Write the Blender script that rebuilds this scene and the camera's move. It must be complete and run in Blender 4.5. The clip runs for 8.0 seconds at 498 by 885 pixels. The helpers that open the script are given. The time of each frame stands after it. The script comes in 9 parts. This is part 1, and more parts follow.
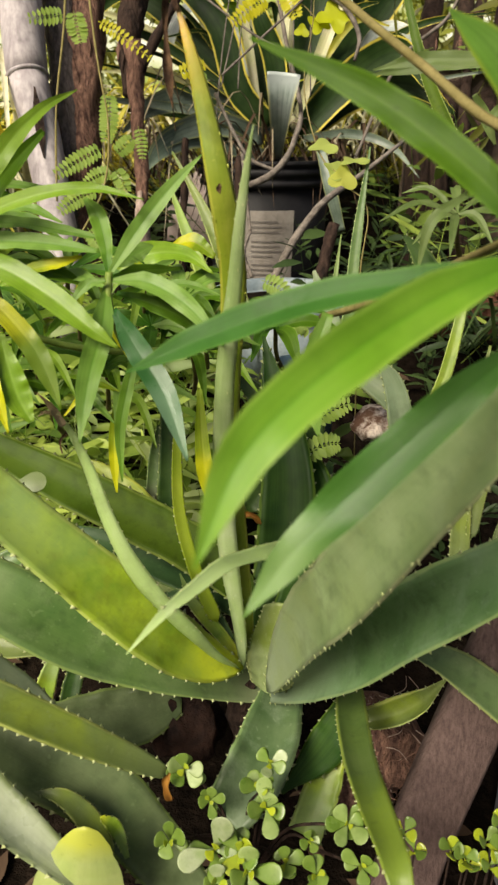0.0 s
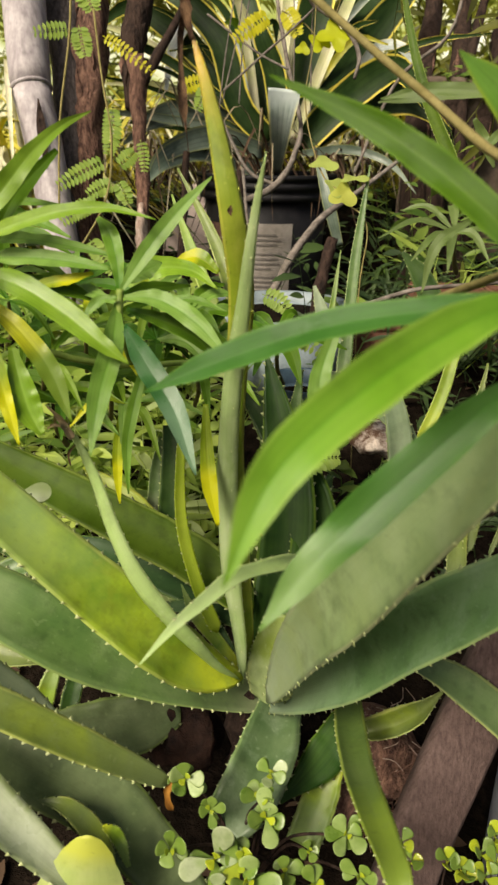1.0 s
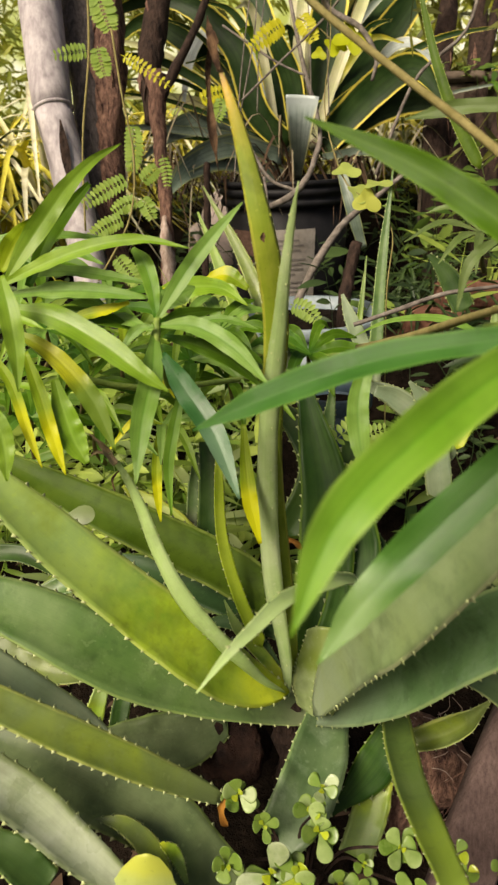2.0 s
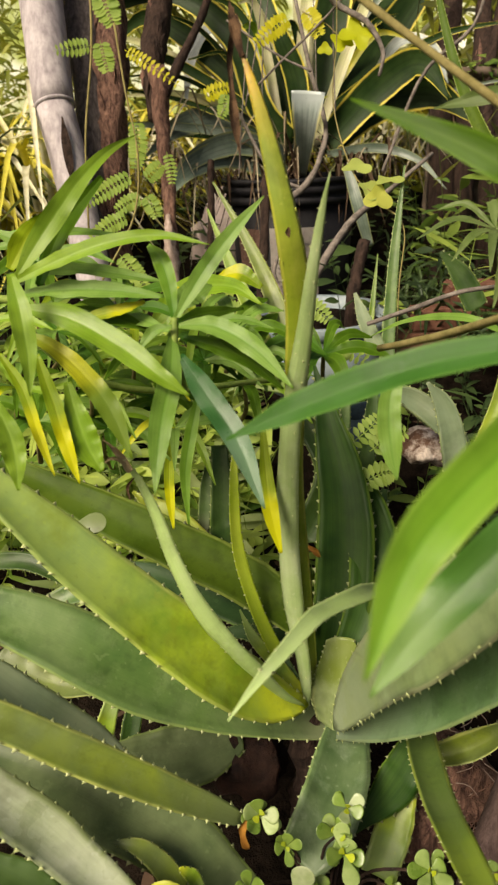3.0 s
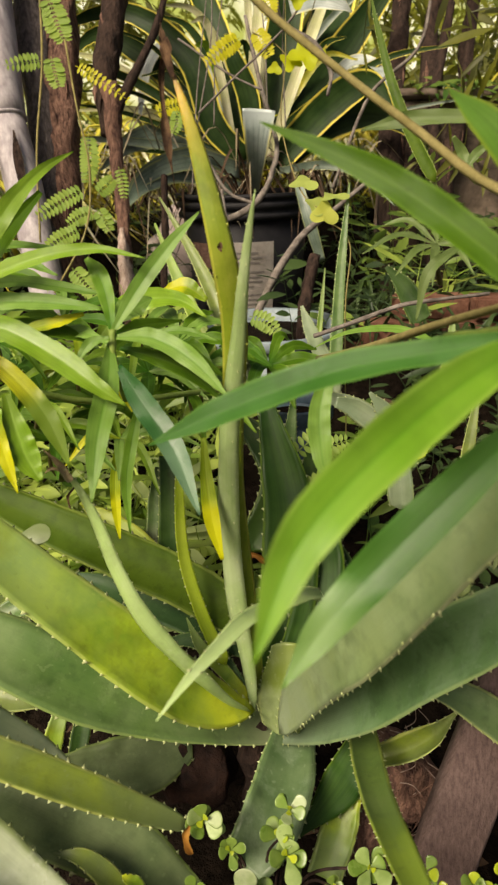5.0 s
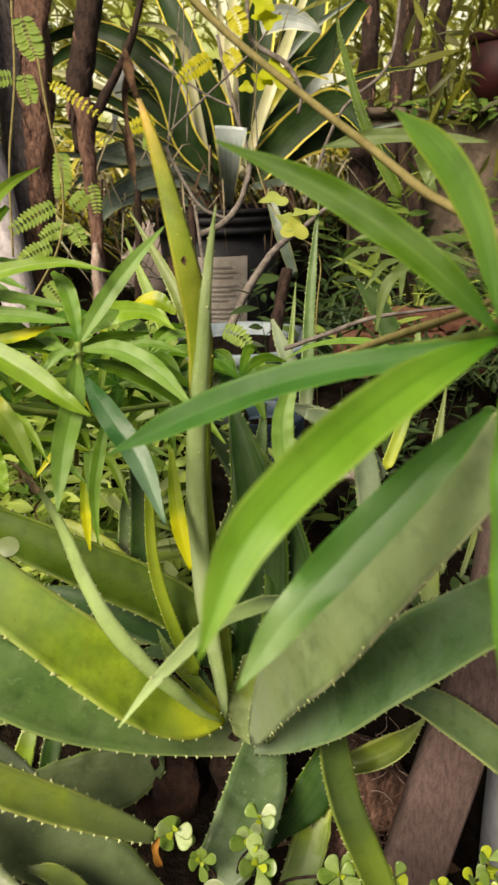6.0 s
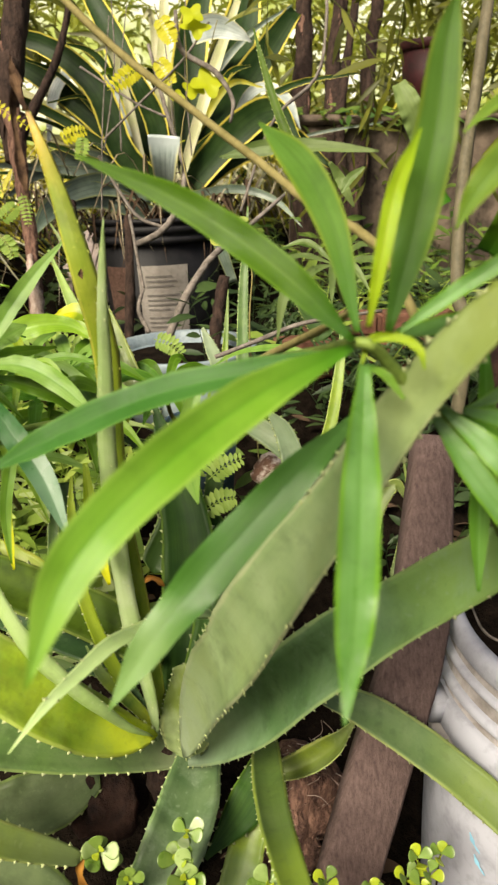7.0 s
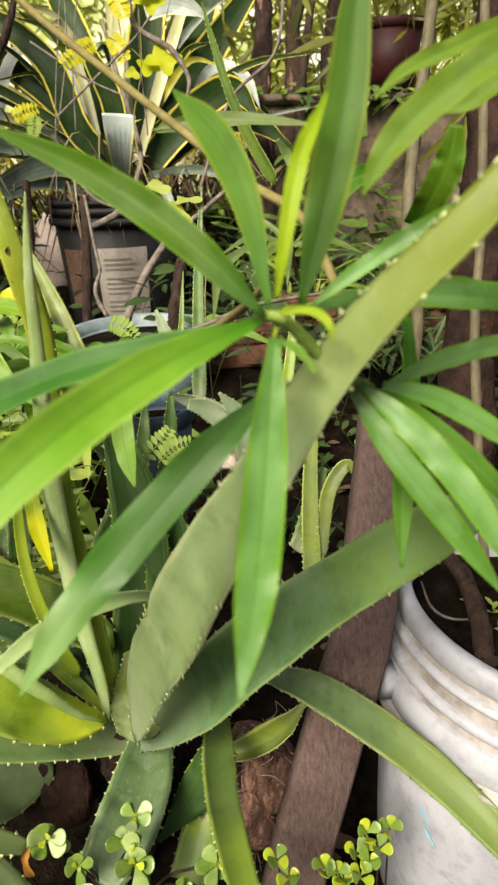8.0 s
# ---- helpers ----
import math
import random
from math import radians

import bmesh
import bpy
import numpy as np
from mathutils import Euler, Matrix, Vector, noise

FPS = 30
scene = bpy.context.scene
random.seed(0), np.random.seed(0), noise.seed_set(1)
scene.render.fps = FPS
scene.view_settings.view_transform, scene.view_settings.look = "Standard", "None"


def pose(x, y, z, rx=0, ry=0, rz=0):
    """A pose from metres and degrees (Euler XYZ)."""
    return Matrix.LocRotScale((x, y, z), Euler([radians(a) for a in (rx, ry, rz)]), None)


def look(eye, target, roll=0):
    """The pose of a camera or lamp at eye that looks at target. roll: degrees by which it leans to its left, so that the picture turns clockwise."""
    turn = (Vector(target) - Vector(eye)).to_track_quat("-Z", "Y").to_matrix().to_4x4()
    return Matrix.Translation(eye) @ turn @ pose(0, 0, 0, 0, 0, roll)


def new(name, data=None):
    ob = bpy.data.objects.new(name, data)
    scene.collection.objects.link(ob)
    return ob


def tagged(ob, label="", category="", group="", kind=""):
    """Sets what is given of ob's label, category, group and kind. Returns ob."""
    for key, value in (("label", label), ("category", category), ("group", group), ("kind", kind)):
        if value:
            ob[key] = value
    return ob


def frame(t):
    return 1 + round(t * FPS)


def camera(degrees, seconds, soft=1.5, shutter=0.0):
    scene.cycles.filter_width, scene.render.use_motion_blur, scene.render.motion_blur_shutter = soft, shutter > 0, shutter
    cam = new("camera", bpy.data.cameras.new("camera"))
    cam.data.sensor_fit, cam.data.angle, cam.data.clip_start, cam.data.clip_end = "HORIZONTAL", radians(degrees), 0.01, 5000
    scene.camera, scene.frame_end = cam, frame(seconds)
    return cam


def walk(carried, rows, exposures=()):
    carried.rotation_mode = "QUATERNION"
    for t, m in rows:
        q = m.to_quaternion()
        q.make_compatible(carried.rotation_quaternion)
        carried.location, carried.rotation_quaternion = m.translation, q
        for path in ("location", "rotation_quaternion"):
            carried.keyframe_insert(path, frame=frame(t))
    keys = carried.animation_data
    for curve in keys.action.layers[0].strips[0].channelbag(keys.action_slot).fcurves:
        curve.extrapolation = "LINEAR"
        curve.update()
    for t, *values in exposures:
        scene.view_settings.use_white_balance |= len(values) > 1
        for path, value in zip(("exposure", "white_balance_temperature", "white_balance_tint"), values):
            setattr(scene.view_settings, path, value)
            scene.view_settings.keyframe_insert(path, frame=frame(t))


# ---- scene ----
cam = camera(41.0, 8.0, 2.2, 0.3)
cam.data.dof.use_dof, cam.data.dof.focus_distance, cam.data.dof.aperture_fstop = True, 0.95, 14.0
PATH = [
    (0, (0.0, 0.0, 0.92), (0.0, 1.813, 0.075), -0.0),
    (0.5, (-0.02, -0.001, 0.909), (0.065, 1.806, 0.055), 3.1),
    (1, (-0.013, -0.01, 0.931), (0.01, 1.813, 0.11), 1.0),
    (1.5, (-0.009, -0.022, 0.959), (-0.071, 1.805, 0.149), -2.7),
    (2, (-0.025, -0.009, 0.953), (-0.084, 1.814, 0.133), -2.3),
    (2.2, (-0.033, 0.008, 0.953), (-0.088, 1.831, 0.132), -2.3),
    (3.3, (-0.049, 0.021, 0.945), (-0.1, 1.844, 0.124), -2.6),
    (3.5, (-0.049, 0.016, 0.947), (-0.082, 1.847, 0.145), -2.4),
    (4, (-0.038, 0.004, 0.95), (-0.028, 1.85, 0.183), -2.0),
    (4.5, (-0.032, 0.005, 0.948), (0.014, 1.844, 0.162), -1.5),
    (4.7, (-0.027, 0.006, 0.948), (0.025, 1.843, 0.158), -1.6),
    (5.8, (-0.019, -0.005, 0.948), (0.07, 1.84, 0.181), -1.5),
    (6, (-0.011, -0.006, 0.948), (0.109, 1.843, 0.195), -1.4),
    (6.5, (0.014, -0.001, 0.949), (0.195, 1.841, 0.191), -1.8),
    (7, (0.039, -0.009, 0.95), (0.274, 1.834, 0.21), -2.2),
    (7.5, (0.058, -0.011, 0.947), (0.342, 1.819, 0.193), -2.2),
    (8, (0.07, -0.008, 0.942), (0.382, 1.805, 0.158), -2.1),
]
walk(cam, [(t, look(eye, target, roll)) for t, eye, target, roll in PATH], [(0, 0.23, 7200, 10), (2, 0.22, 7500, 12), (3.5, 0.2, 7700, 13), (6, 0.27, 7450, 12), (7.2, 0.65, 7200, 9), (8, 0.65, 7150, 9)])

# ---- world, sun ----
SUN_ELEV, SUN_ROT = radians(45), radians(-141)
world = bpy.data.worlds.new("sky")
scene.world = world
world.use_nodes = True
wn, wl = world.node_tree.nodes, world.node_tree.links
sky = wn.new("ShaderNodeTexSky")
sky.sky_type = "NISHITA"
sky.sun_disc = False
sky.sun_elevation, sky.sun_rotation = SUN_ELEV, SUN_ROT
sky.air_density, sky.dust_density = 1.0, 6.0
wl.new(sky.outputs[0], wn["Background"].inputs[0])
wn["Background"].inputs[1].default_value = 0.070
sun = new("sun", bpy.data.lights.new("sun", "SUN"))
sun.data.energy, sun.data.angle, sun.data.color = 4.05, radians(24), (1.0, 0.96, 0.86)
sun.matrix_basis = look((0, 0, 0), (-math.sin(SUN_ROT) * math.cos(SUN_ELEV), -math.cos(SUN_ROT) * math.cos(SUN_ELEV), -math.sin(SUN_ELEV)))


# ---- materials ----
class Nodes:
    """A small helper that strings shader nodes together."""

    def __init__(self, name):
        self.mat = bpy.data.materials.new(name)
        self.mat.use_nodes = True
        self.tree = self.mat.node_tree
        self.tree.nodes.clear()
        self.out = self.tree.nodes.new("ShaderNodeOutputMaterial")

    def add(self, kind, **ins):
        n = self.tree.nodes.new(kind)
        for k, v in ins.items():
            self.put(n.inputs[k.replace("_", " ")], v)
        return n

    def put(self, socket, v):
        if isinstance(v, bpy.types.NodeSocket):
            self.tree.links.new(v, socket)
        else:
            socket.default_value = (*v, 1) if isinstance(v, tuple) and len(v) == 3 and socket.type == "RGBA" else v

    def math(self, op, a, b=0.0):
        n = self.tree.nodes.new("ShaderNodeMath")
        n.operation = op
        self.put(n.inputs[0], a)
        self.put(n.inputs[1], b)
        return n.outputs[0]

    def mix(self, fac, a, b):
        n = self.tree.nodes.new("ShaderNodeMix")
        n.data_type = "RGBA"
        self.put(n.inputs[0], fac)
        self.put(n.inputs[6], a)
        self.put(n.inputs[7], b)
        return n.outputs[2]

    def ramp(self, fac, lo, hi):
        n = self.tree.nodes.new("ShaderNodeMapRange")
        self.put(n.inputs[0], fac)
        n.inputs[1].default_value, n.inputs[2].default_value = lo, hi
        return n.outputs[0]

    def noise(self, vec, scale, detail=3.0, rough=0.55):
        n = self.add("ShaderNodeTexNoise", Scale=scale, Detail=detail, Roughness=rough)
        if vec is not None:
            self.put(n.inputs["Vector"], vec)
        return n.outputs[0]

    def place(self, scale=(1, 1, 1), space="Object"):
        c = self.tree.nodes.new("ShaderNodeTexCoord")
        m = self.tree.nodes.new("ShaderNodeMapping")
        self.tree.links.new(c.outputs[space], m.inputs[0])
        m.inputs[3].default_value = scale
        return m.outputs[0]

    def bump(self, height, strength, distance=0.002):
        return self.add("ShaderNodeBump", Height=height, Strength=strength, Distance=distance).outputs[0]

    def finish(self, color, rough, normal=None, spec=0.5, translucent=None, amount=0.0, metal=0.0):
        p = self.add("ShaderNodeBsdfPrincipled")
        self.put(p.inputs["Base Color"], color)
        self.put(p.inputs["Roughness"], rough)
        self.put(p.inputs["Metallic"], metal)
        p.inputs["Specular IOR Level"].default_value = spec
        if normal is not None:
            self.put(p.inputs["Normal"], normal)
        end = p.outputs[0]
        if translucent is not None:
            tr = self.add("ShaderNodeBsdfTranslucent")
            self.put(tr.inputs[0], translucent)
            mx = self.add("ShaderNodeMixShader")
            mx.inputs[0].default_value = amount
            self.tree.links.new(end, mx.inputs[1])
            self.tree.links.new(tr.outputs[0], mx.inputs[2])
            end = mx.outputs[0]
        self.tree.links.new(end, self.out.inputs[0])
        return self.mat


def leaf_material(name, base, second, edge=None, edge_width=0.1, rib=None, tip=None, tip_from=0.8, dry=None, rough=0.45,
                  spec=0.4, glow=None, amount=0.2, mottle=18.0, streak=1.0, relief=0.3, patch=0.25, fleck=None, root=None, tip_mix=1.0):
    """A leaf blade: u runs across it and v from base to tip."""
    n = Nodes(name)
    uv = n.tree.nodes.new("ShaderNodeUVMap")
    sep = n.tree.nodes.new("ShaderNodeSeparateXYZ")
    n.tree.links.new(uv.outputs[0], sep.inputs[0])
    u, v = sep.outputs[0], sep.outputs[1]
    obj = n.place()
    rnd = n.tree.nodes.new("ShaderNodeObjectInfo").outputs["Random"]
    blot = n.ramp(n.noise(obj, mottle, 4.0), 0.35, 0.68)
    color = n.mix(blot, base, second)
    cloud = n.ramp(n.noise(obj, mottle * 2.7, 3.0), 0.52, 0.70)
    color = n.mix(n.math("MULTIPLY", cloud, patch), color, tuple(c * 0.55 for c in base))
    m = n.tree.nodes.new("ShaderNodeMapping")
    n.tree.links.new(uv.outputs[0], m.inputs[0])
    m.inputs[3].default_value = (22.0, 1.2, 1.0)
    lines = n.noise(m.outputs[0], 3.0, 3.0)
    color = n.mix(n.math("MULTIPLY", n.ramp(lines, 0.4, 0.75), 0.55 * streak), color, tuple(min(1, c * 1.7 + 0.01) for c in base))
    pleat = n.tree.nodes.new("ShaderNodeMapping")
    n.tree.links.new(uv.outputs[0], pleat.inputs[0])
    pleat.inputs[3].default_value = (6.0, 0.5, 1.0)
    bands = n.noise(pleat.outputs[0], 1.6, 2.0)
    color = n.mix(n.math("MULTIPLY", n.ramp(bands, 0.45, 0.62), 0.5 * streak), color, tuple(c * 0.6 for c in base))
    away = n.math("ABSOLUTE", n.math("SUBTRACT", u, 0.5))
    if rib:
        color = n.mix(n.math("MULTIPLY", n.math("SUBTRACT", 1.0, n.ramp(away, 0.02, 0.09)), 0.4), color, rib)
    if edge:
        wob = n.math("ADD", away, n.math("MULTIPLY", n.math("SUBTRACT", n.noise(obj, 25.0), 0.5), 0.06))
        color = n.mix(n.ramp(wob, 0.5 - edge_width, 0.5 - edge_width * 0.55), color, edge)
    if tip:
        along = n.math("ADD", v, n.math("MULTIPLY", n.math("SUBTRACT", n.noise(obj, 30.0), 0.5), 0.15))
        color = n.mix(n.math("MULTIPLY", n.ramp(along, tip_from, min(1.0, tip_from + 0.16)), tip_mix), color, tip)
        if dry:
            color = n.mix(n.ramp(along, 0.91, 0.97), color, dry)
    spots = n.ramp(n.noise(obj, 160.0, 2.0), 0.66, 0.74)
    color = n.mix(n.math("MULTIPLY", spots, 0.25), color, tuple(c * 0.45 for c in base))
    if root:
        color = n.mix(n.math("SUBTRACT", 1.0, n.ramp(n.math("ADD", v, n.math("MULTIPLY", n.noise(obj, 20.0), 0.06)), 0.08, 0.30)), color, root)
    if fleck:
        bloom = n.ramp(n.noise(n.place((1.0, 1.0, 0.4)), 34.0, 5.0, 0.7), 0.52, 0.72)
        color = n.mix(n.math("MULTIPLY", bloom, 0.6), color, fleck)
        haze_patch = n.ramp(n.noise(obj, 9.0, 3.0, 0.6), 0.5, 0.68)
        color = n.mix(n.math("MULTIPLY", haze_patch, 0.5), color, fleck)
        shade = n.ramp(n.noise(obj, 16.0, 4.0, 0.6), 0.55, 0.72)
        color = n.mix(n.math("MULTIPLY", shade, 0.6), color, tuple(c * 0.45 for c in base))
        dots = n.ramp(n.noise(obj, 120.0, 1.0), 0.68, 0.73)
        color = n.mix(n.math("MULTIPLY", dots, 0.35), color, fleck)
    hsv = n.add("ShaderNodeHueSaturation", Color=color)
    n.put(hsv.inputs["Value"], n.math("ADD", 0.86, n.math("MULTIPLY", rnd, 0.28)))
    color = hsv.outputs[0]
    normal = n.bump(n.math("ADD", n.math("MULTIPLY", n.math("ADD", lines, bands), 0.6), n.math("MULTIPLY", n.noise(obj, 90.0), 0.6)), relief, 0.001)
    r = n.math("ADD", rough - 0.08, n.math("MULTIPLY", blot, 0.16))
    return n.finish(color, r, normal, spec, n.mix(0.5, color, glow or second), amount)


def rough_material(name, dark, light, scale=30.0, stretch=(1, 1, 1), rough=0.85, relief=0.6, distance=0.004, spec=0.2, fine=None, contrast=(0.35, 0.7)):
    n = Nodes(name)
    obj = n.place(stretch)
    a = n.noise(obj, scale, 6.0, 0.65)
    b = n.noise(n.place(), fine or scale * 6, 3.0)
    color = n.mix(n.ramp(a, *contrast), dark, light)
    color = n.mix(n.math("MULTIPLY", n.ramp(b, 0.5, 0.75), 0.4), color, tuple(c * 0.5 for c in dark))
    h = n.math("ADD", a, n.math("MULTIPLY", b, 0.35))
    return n.finish(color, rough, n.bump(h, relief, distance), spec)


def stuff_leaf_material(name, base, second, rough=0.5, amount=0.3, spec=0.3):
    n = Nodes(name)
    geo = n.tree.nodes.new("ShaderNodeNewGeometry")
    color = n.mix(geo.outputs["Random Per Island"], base, second)
    color = n.mix(n.math("MULTIPLY", n.noise(n.place(), 60.0), 0.4), color, tuple(c * 0.6 for c in base))
    return n.finish(color, rough, n.bump(n.noise(n.place(), 140.0), 0.2, 0.001), spec, second, amount)


def tri_leaf_material(name, dark, mid, pale, rough=0.5, amount=0.3, spec=0.3):
    """Striped strap leaves: each blade green, golden, or nearly white as a painted sun highlight."""
    n = Nodes(name)
    r = n.tree.nodes.new("ShaderNodeNewGeometry").outputs["Random Per Island"]
    color = n.mix(n.ramp(r, 0.20, 0.26), dark, mid)
    color = n.mix(n.ramp(r, 0.60, 0.70), color, pale)
    color = n.mix(n.math("MULTIPLY", n.ramp(n.noise(n.place(), 30.0), 0.4, 0.7), 0.45), color, tuple(c * 0.5 for c in mid))
    return n.finish(color, rough, n.bump(n.noise(n.place(), 140.0), 0.2, 0.001), spec, color, amount)


